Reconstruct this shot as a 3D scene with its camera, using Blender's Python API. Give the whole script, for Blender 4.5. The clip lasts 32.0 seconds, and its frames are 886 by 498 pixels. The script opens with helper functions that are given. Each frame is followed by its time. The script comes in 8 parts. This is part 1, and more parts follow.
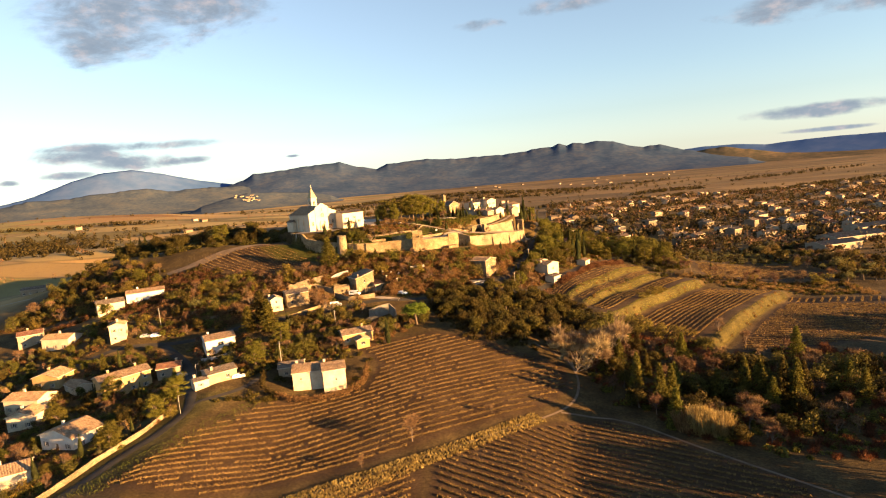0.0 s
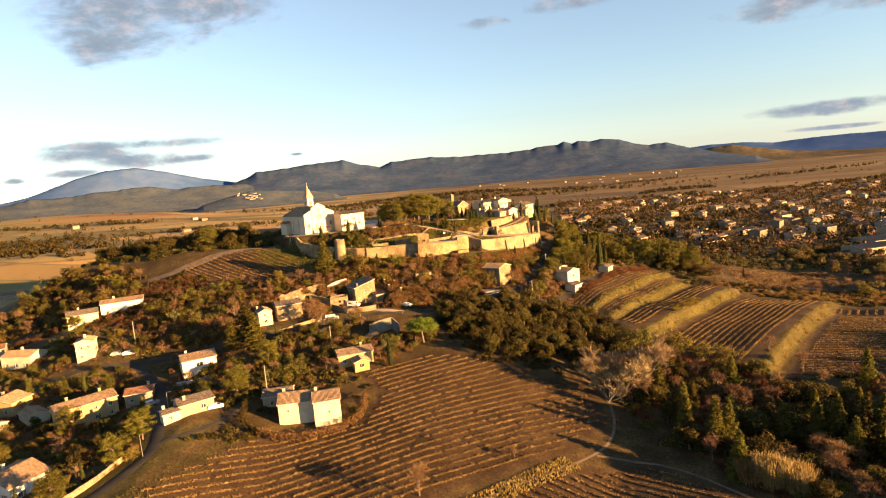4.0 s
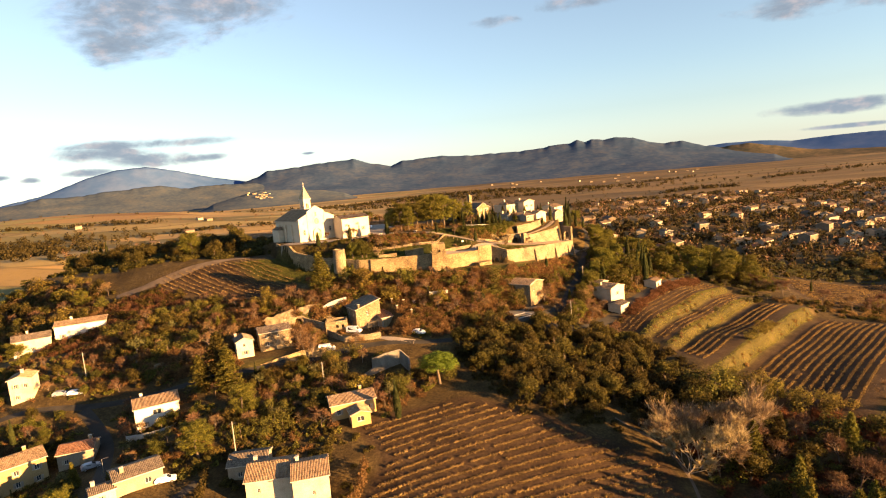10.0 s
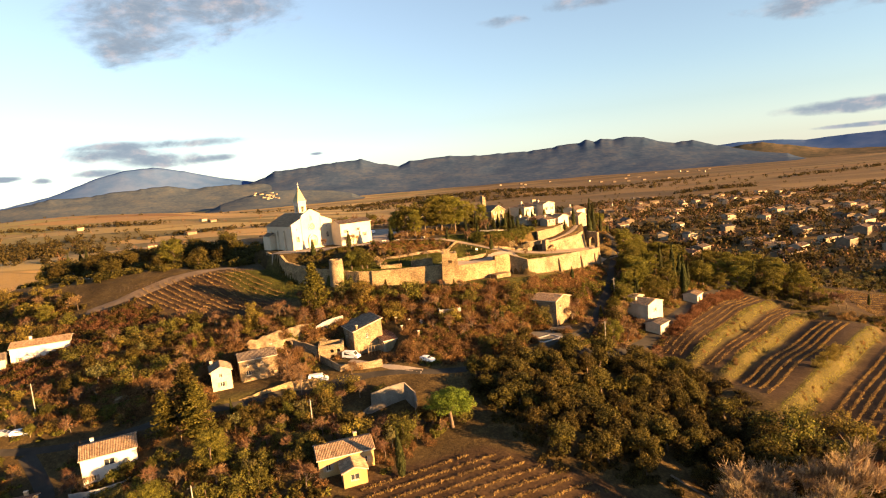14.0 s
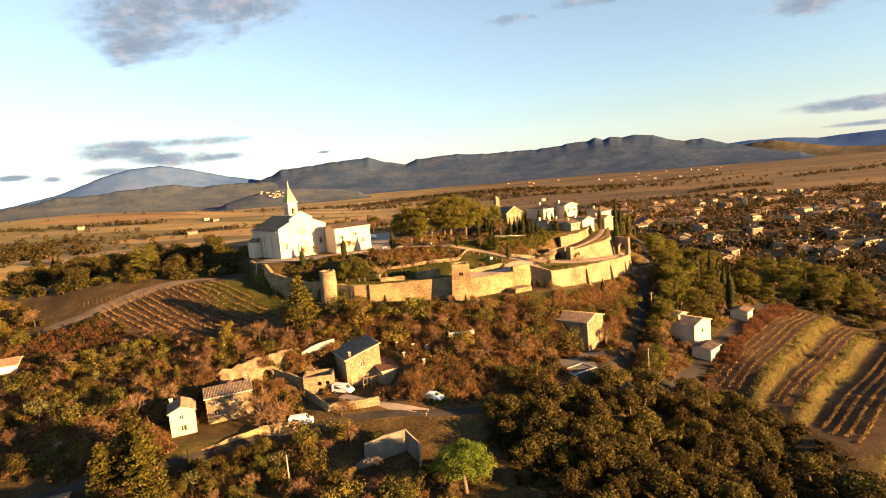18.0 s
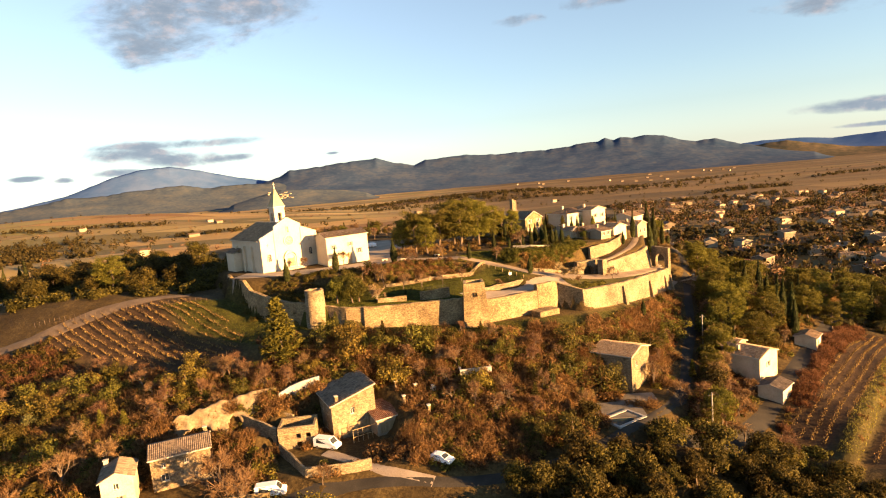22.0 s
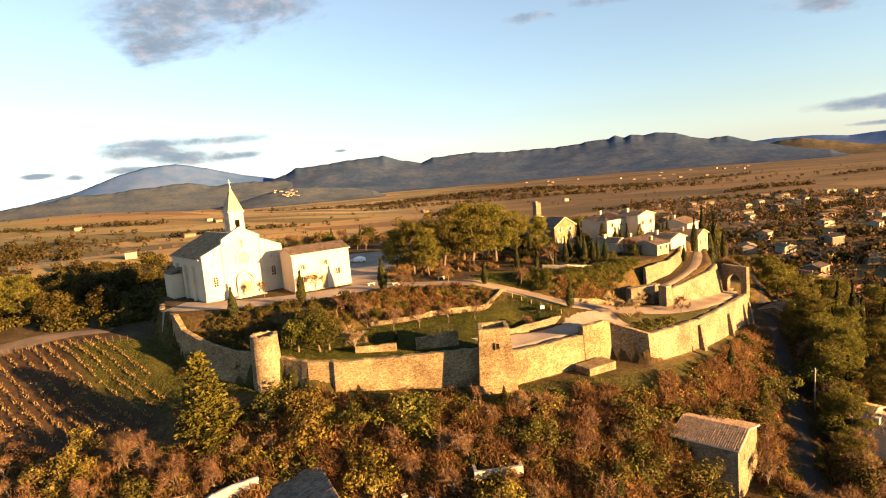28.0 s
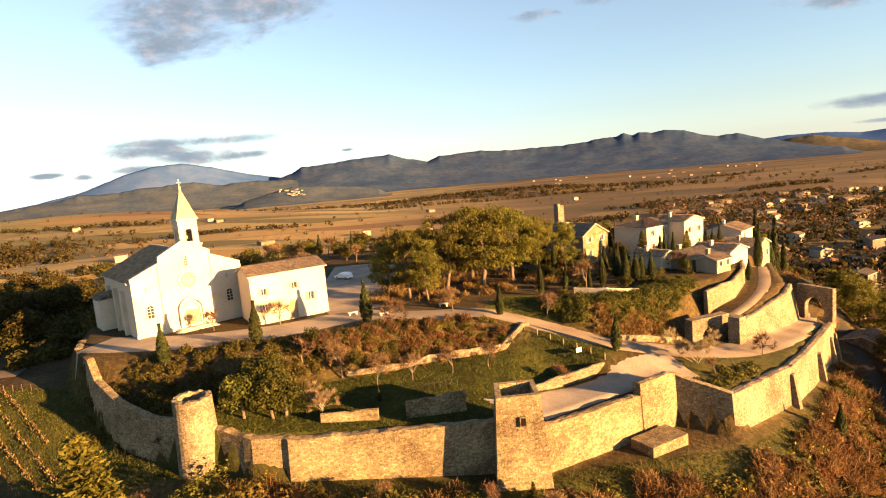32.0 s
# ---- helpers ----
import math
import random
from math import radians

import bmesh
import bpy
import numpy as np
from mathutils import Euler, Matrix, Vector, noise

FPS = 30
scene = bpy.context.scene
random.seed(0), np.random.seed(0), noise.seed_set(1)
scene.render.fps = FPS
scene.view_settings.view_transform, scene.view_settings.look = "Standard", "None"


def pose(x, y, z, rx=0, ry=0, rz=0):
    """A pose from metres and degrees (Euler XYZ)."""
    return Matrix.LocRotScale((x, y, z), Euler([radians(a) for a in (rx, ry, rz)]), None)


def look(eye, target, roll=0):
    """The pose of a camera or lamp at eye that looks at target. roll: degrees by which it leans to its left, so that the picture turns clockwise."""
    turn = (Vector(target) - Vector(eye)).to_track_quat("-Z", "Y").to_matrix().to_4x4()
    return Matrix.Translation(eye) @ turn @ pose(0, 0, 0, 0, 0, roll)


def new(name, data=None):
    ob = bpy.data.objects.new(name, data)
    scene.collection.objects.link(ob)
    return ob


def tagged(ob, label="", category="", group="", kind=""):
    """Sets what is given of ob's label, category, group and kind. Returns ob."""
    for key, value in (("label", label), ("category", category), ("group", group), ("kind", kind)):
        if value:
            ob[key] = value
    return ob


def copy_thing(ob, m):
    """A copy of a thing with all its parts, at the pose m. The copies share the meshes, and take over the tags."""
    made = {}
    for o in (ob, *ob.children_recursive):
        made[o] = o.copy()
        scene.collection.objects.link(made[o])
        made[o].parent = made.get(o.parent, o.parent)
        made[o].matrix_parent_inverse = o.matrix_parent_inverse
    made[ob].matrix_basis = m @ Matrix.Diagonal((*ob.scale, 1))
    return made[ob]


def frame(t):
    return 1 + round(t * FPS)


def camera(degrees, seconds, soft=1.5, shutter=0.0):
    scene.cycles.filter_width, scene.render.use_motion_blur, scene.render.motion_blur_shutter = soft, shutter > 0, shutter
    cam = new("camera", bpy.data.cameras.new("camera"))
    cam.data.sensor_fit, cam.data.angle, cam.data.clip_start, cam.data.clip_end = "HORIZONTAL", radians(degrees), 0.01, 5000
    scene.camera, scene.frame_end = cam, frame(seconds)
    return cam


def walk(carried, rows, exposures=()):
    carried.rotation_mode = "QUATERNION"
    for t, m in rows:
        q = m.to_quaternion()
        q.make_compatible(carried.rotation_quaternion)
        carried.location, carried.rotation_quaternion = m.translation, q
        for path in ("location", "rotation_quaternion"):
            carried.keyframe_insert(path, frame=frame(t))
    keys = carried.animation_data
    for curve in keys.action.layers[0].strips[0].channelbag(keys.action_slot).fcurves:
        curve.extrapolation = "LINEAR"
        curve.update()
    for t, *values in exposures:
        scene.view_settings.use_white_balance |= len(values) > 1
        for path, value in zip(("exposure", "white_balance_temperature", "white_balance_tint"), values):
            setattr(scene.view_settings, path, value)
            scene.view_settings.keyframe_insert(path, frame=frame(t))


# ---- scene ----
cam = camera(73.7, 32.0, 1.1)
# seconds, eye, a point straight ahead, roll
PATH = [
    (0.0, (0.00, 0.00, 75.00), (0.00, 99.20, 62.39), -4.90),
    (2.0, (-1.02, 14.02, 74.88), (-1.35, 113.21, 62.24), -4.86),
    (4.0, (-2.01, 28.03, 74.75), (-2.64, 127.20, 61.90), -4.85),
    (6.0, (-2.97, 42.05, 74.62), (-4.12, 141.23, 61.87), -4.90),
    (8.0, (-3.89, 56.06, 74.47), (-5.71, 155.26, 61.93), -4.88),
    (10.0, (-4.79, 70.08, 74.32), (-7.26, 169.22, 61.46), -4.88),
    (12.0, (-5.65, 84.10, 74.15), (-8.77, 183.24, 61.43), -4.93),
    (14.0, (-6.48, 98.13, 73.99), (-10.26, 197.24, 61.27), -4.96),
    (16.0, (-7.29, 112.15, 73.81), (-11.66, 211.24, 61.02), -4.96),
    (18.0, (-8.07, 126.19, 73.63), (-13.04, 225.23, 60.75), -4.95),
    (20.0, (-8.82, 140.22, 73.45), (-14.48, 239.25, 60.72), -4.97),
    (22.0, (-9.55, 154.27, 73.26), (-15.92, 253.27, 60.64), -4.98),
    (24.0, (-10.26, 168.32, 73.06), (-17.13, 267.29, 60.47), -4.99),
    (26.0, (-10.94, 182.38, 72.86), (-18.05, 281.31, 60.08), -4.92),
    (28.0, (-11.60, 196.45, 72.66), (-19.27, 295.32, 59.80), -4.91),
    (30.0, (-12.24, 210.53, 72.46), (-20.45, 309.34, 59.47), -4.94),
    (32.0, (-12.86, 224.62, 72.25), (-21.65, 323.38, 59.26), -5.07),
]
walk(cam, [(t, look(e, a, r)) for t, e, a, r in PATH], [(0.0, 1.72, 7700.0, 10.0), (32.0, 1.76, 7700.0, 10.0)])

# ---- world and sun: a low winter sun behind the camera and to its right ----
SUN_AZ, SUN_EL = -27.0, 8.2  # degrees from +x, and above the horizon
sun = new("sun", bpy.data.lights.new("sun", "SUN"))
sun.data.energy, sun.data.angle, sun.data.color = 10.6, radians(0.6), (1.0, 0.58, 0.255)
sun_dir = Vector((math.cos(radians(SUN_AZ)) * math.cos(radians(SUN_EL)), math.sin(radians(SUN_AZ)) * math.cos(radians(SUN_EL)), math.sin(radians(SUN_EL))))
sun.matrix_world = look(sun_dir * 500, (0, 0, 0))


class Nodes:
    """A short way to write node trees."""

    def __init__(self, tree, clear=True):
        self.tree = tree
        if clear:
            tree.nodes.clear()

    def add(self, kind, inputs=(), operation="", data_type="", blend_type="", interpolation_type="", feature="", dimensions="", attribute_name=""):
        n = self.tree.nodes.new(kind)
        if operation:
            n.operation = operation
        if data_type:
            n.data_type = data_type
        if blend_type:
            n.blend_type = blend_type
        if interpolation_type:
            n.interpolation_type = interpolation_type
        if dimensions:
            n.voronoi_dimensions = dimensions
        if feature:
            n.feature = feature
        if attribute_name:
            n.attribute_name = attribute_name
        for k, v in dict(inputs).items():
            if isinstance(v, bpy.types.NodeSocket):
                self.tree.links.new(v, n.inputs[k])
            else:
                n.inputs[k].default_value = v
        return n

    def math(self, op, a, b=0.0, c=0.0):
        return self.add("ShaderNodeMath", {0: a, 1: b, 2: c}, operation=op).outputs[0]

    def mix(self, f, a, b, blend="MIX"):
        n = self.add("ShaderNodeMix", {0: f, 6: a, 7: b}, data_type="RGBA", blend_type=blend)
        return n.outputs[2]

    def ramp(self, f, stops):
        n = self.add("ShaderNodeValToRGB", {0: f})
        el = n.color_ramp.elements
        while len(el) < len(stops):
            el.new(0.5)
        for e, (p, c) in zip(el, stops):
            e.position, e.color = p, (*c, 1) if len(c) == 3 else c
        return n.outputs[0]

    def step(self, v, a, b):
        return self.add("ShaderNodeMapRange", {0: v, 1: a, 2: b, 3: 0.0, 4: 1.0}, interpolation_type="SMOOTHSTEP").outputs[0]


world = bpy.data.worlds.new("sky")
scene.world = world
world.use_nodes = True
W = Nodes(world.node_tree)
sky = W.add("ShaderNodeTexSky")
sky.sky_type, sky.sun_disc, sky.sun_elevation, sky.sun_rotation = "NISHITA", False, radians(SUN_EL), radians(90 - SUN_AZ)
sky.altitude, sky.air_density, sky.dust_density, sky.ozone_density = 100.0, 1.0, 0.2, 3.0
aim = W.add("ShaderNodeTexCoord").outputs["Generated"]
axis = W.add("ShaderNodeSeparateXYZ", {0: aim})
turn = W.math("ARCTAN2", axis.outputs[0], axis.outputs[1])
lift = W.math("ARCSINE", axis.outputs[2])
flat = W.add("ShaderNodeCombineXYZ", {0: W.math("MULTIPLY", turn, 9.0), 1: W.math("MULTIPLY", lift, 17.0), 2: 0.0}).outputs[0]
puff = W.add("ShaderNodeTexNoise", {"Vector": flat, "Scale": 1.0, "Detail": 7.0, "Roughness": 0.62, "Distortion": 0.4}).outputs[0]
fine = W.add("ShaderNodeTexNoise", {"Vector": flat, "Scale": 3.3, "Detail": 6.0, "Roughness": 0.6}).outputs[0]
# cloud banks: azimuth and height of the middle, half width and half height (degrees)
CLOUDS = [(-25.0, 15.0, 8.6, 3.2), (-18.5, 15.8, 5.5, 2.2), (-28.8, 13.6, 4.0, 2.4), (-12.0, 17.4, 6.0, 1.0), (5.2, 13.1, 2.6, 0.6), (13.8, 13.9, 4.6, 0.8), (-28.0, 4.5, 7.8, 0.5), (-30.2, 3.9, 5.2, 0.8), (-26.6, 3.2, 4.4, 0.75), (-31.6, 2.4, 2.4, 0.4), (-22.8, 3.1, 2.8, 0.4), (32.8, 2.55, 5.4, 0.62), (30.5, 10.9, 6.0, 1.1), (37.0, 10.2, 6.0, 1.1), (33.0, 0.95, 3.4, 0.2), (-35.4, 2.1, 0.9, 0.3), (-38.0, 2.4, 1.5, 0.25), (-13.3, 2.8, 0.7, 0.14)]
cover = None
for az, el, wide, tall in CLOUDS:
    u = W.math("DIVIDE", W.math("SUBTRACT", turn, radians(az)), radians(wide))
    v = W.math("DIVIDE", W.math("SUBTRACT", lift, radians(el)), radians(tall))
    r = W.math("SUBTRACT", 1.0, W.math("ADD", W.math("MULTIPLY", u, u), W.math("MULTIPLY", v, v)))
    cover = r if cover is None else W.math("MAXIMUM", cover, r)
body = W.math("ADD", W.math("MULTIPLY", cover, 0.8), W.math("MULTIPLY_ADD", puff, 3.2, -1.5))
mask = W.math("MULTIPLY", W.step(body, 0.0, 1.0), 0.95)
shade = W.ramp(fine, [(0.30, (0.075, 0.105, 0.155)), (0.5, (0.095, 0.125, 0.175)), (0.68, (0.17, 0.17, 0.205))])
pale = W.add("ShaderNodeHueSaturation", {"Hue": 0.5, "Saturation": W.math("MULTIPLY_ADD", W.step(lift, 0.0, 0.16), 0.27, 0.43), "Value": 1.0, "Fac": 1.0, "Color": sky.outputs[0]}).outputs[0]
pale = W.mix(1.0, pale, (0.885, 0.995, 1.125, 1), "MULTIPLY")
clear = W.add("ShaderNodeBackground", {"Color": pale, "Strength": 0.093}).outputs[0]
cloud = W.add("ShaderNodeBackground", {"Color": shade, "Strength": 1.0}).outputs[0]
both = W.add("ShaderNodeMixShader", {0: mask, 1: clear, 2: cloud}).outputs[0]
W.add("ShaderNodeOutputWorld", {0: both})


# ---- materials ----
def material(name, colours, size=1.0, fine=8.0, rough=0.85, bump=0.15, vary=0.0, island=False, metal=0.0, streak=1.0, specular=0.3, tint=None):
    """colours: dark, middle and light; size: metres of the large stains; fine: grain per stain; vary: change from object to object."""
    m = bpy.data.materials.new(name)
    m.use_nodes = True
    N = Nodes(m.node_tree)
    at = N.add("ShaderNodeNewGeometry").outputs["Position"]
    at = N.add("ShaderNodeMapping", {"Vector": at, "Scale": (1 / size, 1 / size, streak / size)}).outputs[0]
    big = N.add("ShaderNodeTexNoise", {"Vector": at, "Scale": 1.0, "Detail": 5.0, "Roughness": 0.6}).outputs[0]
    small = N.add("ShaderNodeTexNoise", {"Vector": at, "Scale": fine, "Detail": 4.0, "Roughness": 0.65}).outputs[0]
    both = N.math("MULTIPLY_ADD", small, 0.45, N.math("MULTIPLY", big, 0.55))
    col = N.ramp(both, [(0.36, colours[0]), (0.5, colours[1]), (0.64, colours[2])])
    if island:
        chance = N.add("ShaderNodeNewGeometry").outputs["Random Per Island"]
        col = N.mix(N.math("MULTIPLY", chance, 0.4), col, (*(tint or colours[2]), 1))
        dim = N.math("MULTIPLY_ADD", chance, 0.5, 0.74)
        col = N.mix(1.0, col, N.add("ShaderNodeCombineColor", {0: dim, 1: dim, 2: dim}).outputs[0], "MULTIPLY")
    if vary:
        chance = N.add("ShaderNodeObjectInfo").outputs["Random"]
        col = N.add("ShaderNodeHueSaturation", {"Hue": N.math("MULTIPLY_ADD", chance, 0.06 * vary, 0.5 - 0.03 * vary), "Saturation": 1.0, "Value": N.math("MULTIPLY_ADD", chance, 0.8 * vary, 1 - 0.4 * vary), "Fac": 1.0, "Color": col}).outputs[0]
    b = N.add("ShaderNodeBsdfPrincipled", {"Base Color": col, "Roughness": rough, "Metallic": metal, "Specular IOR Level": specular})
    if bump:
        h = N.add("ShaderNodeBump", {"Height": both, "Strength": bump, "Distance": 0.08}).outputs[0]
        N.tree.links.new(h, b.inputs["Normal"])
    N.add("ShaderNodeOutputMaterial", {0: b.outputs[0]})
    return m


def leafy(name, dark, mid, light, glow=0.35, vary=0.5):
    """Leaves and twigs that let some light through."""
    dark, mid = tuple(0.6 * c for c in dark), tuple(0.82 * c for c in mid)
    m = material(name, (dark, mid, light), 3.0, 4.0, 0.75, 0, vary, True, specular=0.15)
    N = m.node_tree
    out = next(n for n in N.nodes if n.type == "OUTPUT_MATERIAL")
    b = next(n for n in N.nodes if n.type == "BSDF_PRINCIPLED")
    t = N.nodes.new("ShaderNodeBsdfTranslucent")
    mix = N.nodes.new("ShaderNodeMixShader")
    mix.inputs[0].default_value = glow
    N.links.new(b.inputs["Base Color"].links[0].from_socket, t.inputs["Color"])
    N.links.new(b.outputs[0], mix.inputs[1])
    N.links.new(t.outputs[0], mix.inputs[2])
    N.links.new(mix.outputs[0], out.inputs[0])
    return m


def stonework(name, colours, course=0.28):
    """Rubble masonry in rough courses: joints by a stretched cell pattern."""
    m = material(name, colours, 5.0, 26.0, 0.92, 0)
    N = Nodes(m.node_tree, False)
    b = next(n for n in N.tree.nodes if n.type == "BSDF_PRINCIPLED")
    at = N.add("ShaderNodeNewGeometry").outputs["Position"]
    at = N.add("ShaderNodeMapping", {"Vector": at, "Scale": (0.6 / course, 0.6 / course, 1 / course)}).outputs[0]
    cell = N.add("ShaderNodeTexVoronoi", {"Vector": at, "Scale": 1.0}, feature="F1")
    edge = N.add("ShaderNodeTexVoronoi", {"Vector": at, "Scale": 1.0}, feature="DISTANCE_TO_EDGE").outputs[0]
    grey = N.add("ShaderNodeSeparateColor", {0: cell.outputs["Color"]}).outputs[0]
    tone = N.math("MULTIPLY_ADD", grey, 0.75, 0.62)
    joint = N.math("MULTIPLY_ADD", N.step(edge, 0.0, 0.09), 0.3, 0.7)
    f = N.math("MULTIPLY", tone, joint)
    col = N.mix(1.0, b.inputs["Base Color"].links[0].from_socket, N.add("ShaderNodeCombineColor", {0: f, 1: f, 2: f}).outputs[0], "MULTIPLY")
    N.tree.links.new(col, b.inputs["Base Color"])
    h = N.add("ShaderNodeBump", {"Height": f, "Strength": 1.0, "Distance": 0.12}).outputs[0]
    N.tree.links.new(h, b.inputs["Normal"])
    return m


def plain(name, colour, rough=0.5, metal=0.0, specular=0.5):
    m = bpy.data.materials.new(name)
    m.use_nodes = True
    b = m.node_tree.nodes["Principled BSDF"]
    b.inputs["Base Color"].default_value = (*colour, 1)
    b.inputs["Roughness"].default_value, b.inputs["Metallic"].default_value = rough, metal
    b.inputs["Specular IOR Level"].default_value = specular
    return m


RUBBLE = stonework("rubble_stone", ((0.0793, 0.05412, 0.02892), (0.2006, 0.1474, 0.0793), (0.3265, 0.2472, 0.14)), 0.20)
RUBBLE_PALE = stonework("pale_rubble", ((0.09551, 0.07161, 0.04264), (0.1982, 0.1519, 0.09301), (0.2832, 0.2256, 0.1473)), 0.20)
ASHLAR = material("limewashed_stone", ((0.3967, 0.342, 0.2531), (0.4583, 0.4036, 0.3078), (0.513, 0.4583, 0.3625)), 4.0, 14.0, 0.9, 0.12)
SPIRE_STONE = material("lichen_stone", ((0.23, 0.19, 0.105), (0.32, 0.27, 0.155), (0.40, 0.345, 0.21)), 1.5, 10.0, 0.9, 0.15)
TRIM = material("dressed_stone", ((0.3496, 0.3116, 0.2508), (0.4408, 0.3952, 0.3192), (0.5168, 0.4712, 0.3952)), 1.5, 10.0, 0.9, 0.15)
RENDERS = [material(n, c, 3.0, 16.0, 0.92, 0.1) for n, c in (
    ("cream_render", ((0.35, 0.29, 0.20), (0.45, 0.38, 0.275), (0.53, 0.46, 0.35))),
    ("white_render", ((0.46, 0.42, 0.36), (0.56, 0.52, 0.455), (0.63, 0.59, 0.53))),
    ("ochre_render", ((0.2432, 0.1596, 0.0684), (0.3116, 0.2128, 0.095), (0.3648, 0.2622, 0.1292))),
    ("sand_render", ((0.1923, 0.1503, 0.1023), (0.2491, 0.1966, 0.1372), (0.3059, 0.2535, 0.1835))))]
TILES = [material(n, c, 1.2, 6.0, 0.9, 0.3, island=True) for n, c in (
    ("roof_tiles", ((0.125, 0.078, 0.046), (0.21, 0.14, 0.085), (0.305, 0.212, 0.134))),
    ("old_roof_tiles", ((0.075, 0.056, 0.042), (0.135, 0.102, 0.076), (0.205, 0.158, 0.115))),
    ("red_roof_tiles", ((0.0988, 0.0456, 0.02888), (0.1596, 0.076, 0.04712), (0.228, 0.1178, 0.0722))))]
FAR_TILES = material("weathered_roof_tiles", ((0.055, 0.036, 0.024), (0.095, 0.062, 0.040), (0.14, 0.095, 0.064)), 9.0, 6.0, 0.9, 0.0, 0.5)
GLASS = plain("window_glass", (0.03, 0.035, 0.04), 0.12, 0.0, 0.6)
WOOD = material("door_wood", ((0.1672, 0.114, 0.0608), (0.2584, 0.1824, 0.0988), (0.3344, 0.2508, 0.152)), 0.8, 10.0, 0.7, 0.1, streak=0.2)
SHUTTER = material("shutter_paint", ((0.1976, 0.1672, 0.1292), (0.2508, 0.2128, 0.1672), (0.304, 0.266, 0.2128)), 0.6, 8.0, 0.6, 0.05, 0.5)
IRON = plain("dark_iron", (0.05, 0.05, 0.05), 0.5, 0.6)
CONCRETE = material("grey_concrete", ((0.1976, 0.19, 0.1824), (0.2888, 0.2812, 0.266), (0.3648, 0.3572, 0.342)), 2.5, 10.0, 0.9, 0.1)
# grey concrete with the retaining wall's shade put into its colour
SHADED_CONCRETE = material("shaded_concrete", ((0.09, 0.078, 0.062), (0.145, 0.128, 0.104), (0.20, 0.18, 0.15)), 2.5, 10.0, 0.9, 0.1)
ASPHALT = material("asphalt", ((0.014, 0.0125, 0.0105), (0.024, 0.021, 0.0175), (0.040, 0.035, 0.029)), 4.0, 30.0, 0.9, 0.1)
GRAVEL = material("pale_gravel", ((0.16, 0.128, 0.098), (0.235, 0.192, 0.15), (0.32, 0.265, 0.21)), 5.0, 30.0, 0.95, 0.2)
DRIVE = material("tan_gravel", ((0.13, 0.096, 0.066), (0.195, 0.148, 0.103), (0.27, 0.21, 0.15)), 5.0, 30.0, 0.95, 0.2)
DIRT = material("dirt_track", ((0.06521, 0.04514, 0.0301), (0.1003, 0.07273, 0.05016), (0.1455, 0.1104, 0.07775)), 3.0, 14.0, 0.95, 0.25)
BARK = material("bark", ((0.0532, 0.038, 0.0266), (0.0988, 0.0722, 0.0532), (0.152, 0.1178, 0.0874)), 0.5, 6.0, 0.9, 0.3, streak=0.3)
PALE_BARK = material("pale_bark", ((0.1672, 0.1292, 0.0912), (0.2508, 0.2052, 0.152), (0.3344, 0.2812, 0.2128)), 0.5, 6.0, 0.9, 0.2, streak=0.3)
PINE_LEAF = leafy("pine_needles", (0.024, 0.026, 0.005), (0.070, 0.068, 0.012), (0.165, 0.145, 0.027))
ROUND_PINE = leafy("round_pine_needles", (0.03, 0.05, 0.006), (0.085, 0.125, 0.016), (0.17, 0.21, 0.032))
CYPRESS_LEAF = leafy("cypress_foliage", (0.008938, 0.01404, 0.004469), (0.02171, 0.02809, 0.007661), (0.05426, 0.05746, 0.01404), 0.2)
OAK_LEAF = leafy("holm_oak_leaves", (0.01193, 0.01068, 0.002713), (0.03799, 0.0309, 0.007054), (0.1085, 0.08317, 0.01953))
OLIVE_LEAF = leafy("olive_leaves", (0.04469, 0.04596, 0.0166), (0.08299, 0.0798, 0.02873), (0.1532, 0.1373, 0.05426))
SHRUB_LEAF = leafy("shrub_leaves", (0.022, 0.0225, 0.0045), (0.06, 0.056, 0.0115), (0.145, 0.125, 0.028))
BRUSH = leafy("dry_brush", (0.045, 0.022, 0.009), (0.125, 0.066, 0.027), (0.24, 0.138, 0.06), 0.4, 0.7)
RED_BRUSH = leafy("russet_brush", (0.05426, 0.01915, 0.007661), (0.1213, 0.05107, 0.01915), (0.2043, 0.09576, 0.03703), 0.4, 0.6)
TWIG = leafy("bare_twigs", (0.06, 0.031, 0.016), (0.13, 0.073, 0.038), (0.22, 0.135, 0.075), 0.2)
GOLD_TWIG = leafy("pale_twigs", (0.15, 0.10, 0.052), (0.25, 0.18, 0.10), (0.36, 0.27, 0.16), 0.2)
REED = leafy("reed_blades", (0.1532, 0.09576, 0.0383), (0.2426, 0.1596, 0.06384), (0.3192, 0.2234, 0.1021), 0.3)
# yellower shrub leaves: the low sun's gold is put into the colour
SUN_GOLD_LEAF = leafy("sun_gold_leaves", (0.03284, 0.02514, 0.005796), (0.0966, 0.07239, 0.01546), (0.2125, 0.1609, 0.03671))
FAR_LEAF = leafy("far_tree_leaves", (0.01176, 0.00924, 0.00336), (0.03024, 0.02352, 0.00756), (0.0714, 0.05208, 0.01596))
GREEN_HEDGE = leafy("hedge_leaves", (0.01915, 0.02171, 0.00383), (0.05107, 0.05235, 0.008938), (0.1149, 0.1085, 0.02171))
STRAW = leafy("dry_grass", (0.10, 0.066, 0.022), (0.19, 0.128, 0.045), (0.33, 0.23, 0.088), 0.3)
BANK_GRASS = leafy("bank_grass", (0.07, 0.066, 0.012), (0.15, 0.135, 0.026), (0.25, 0.21, 0.05), 0.3)
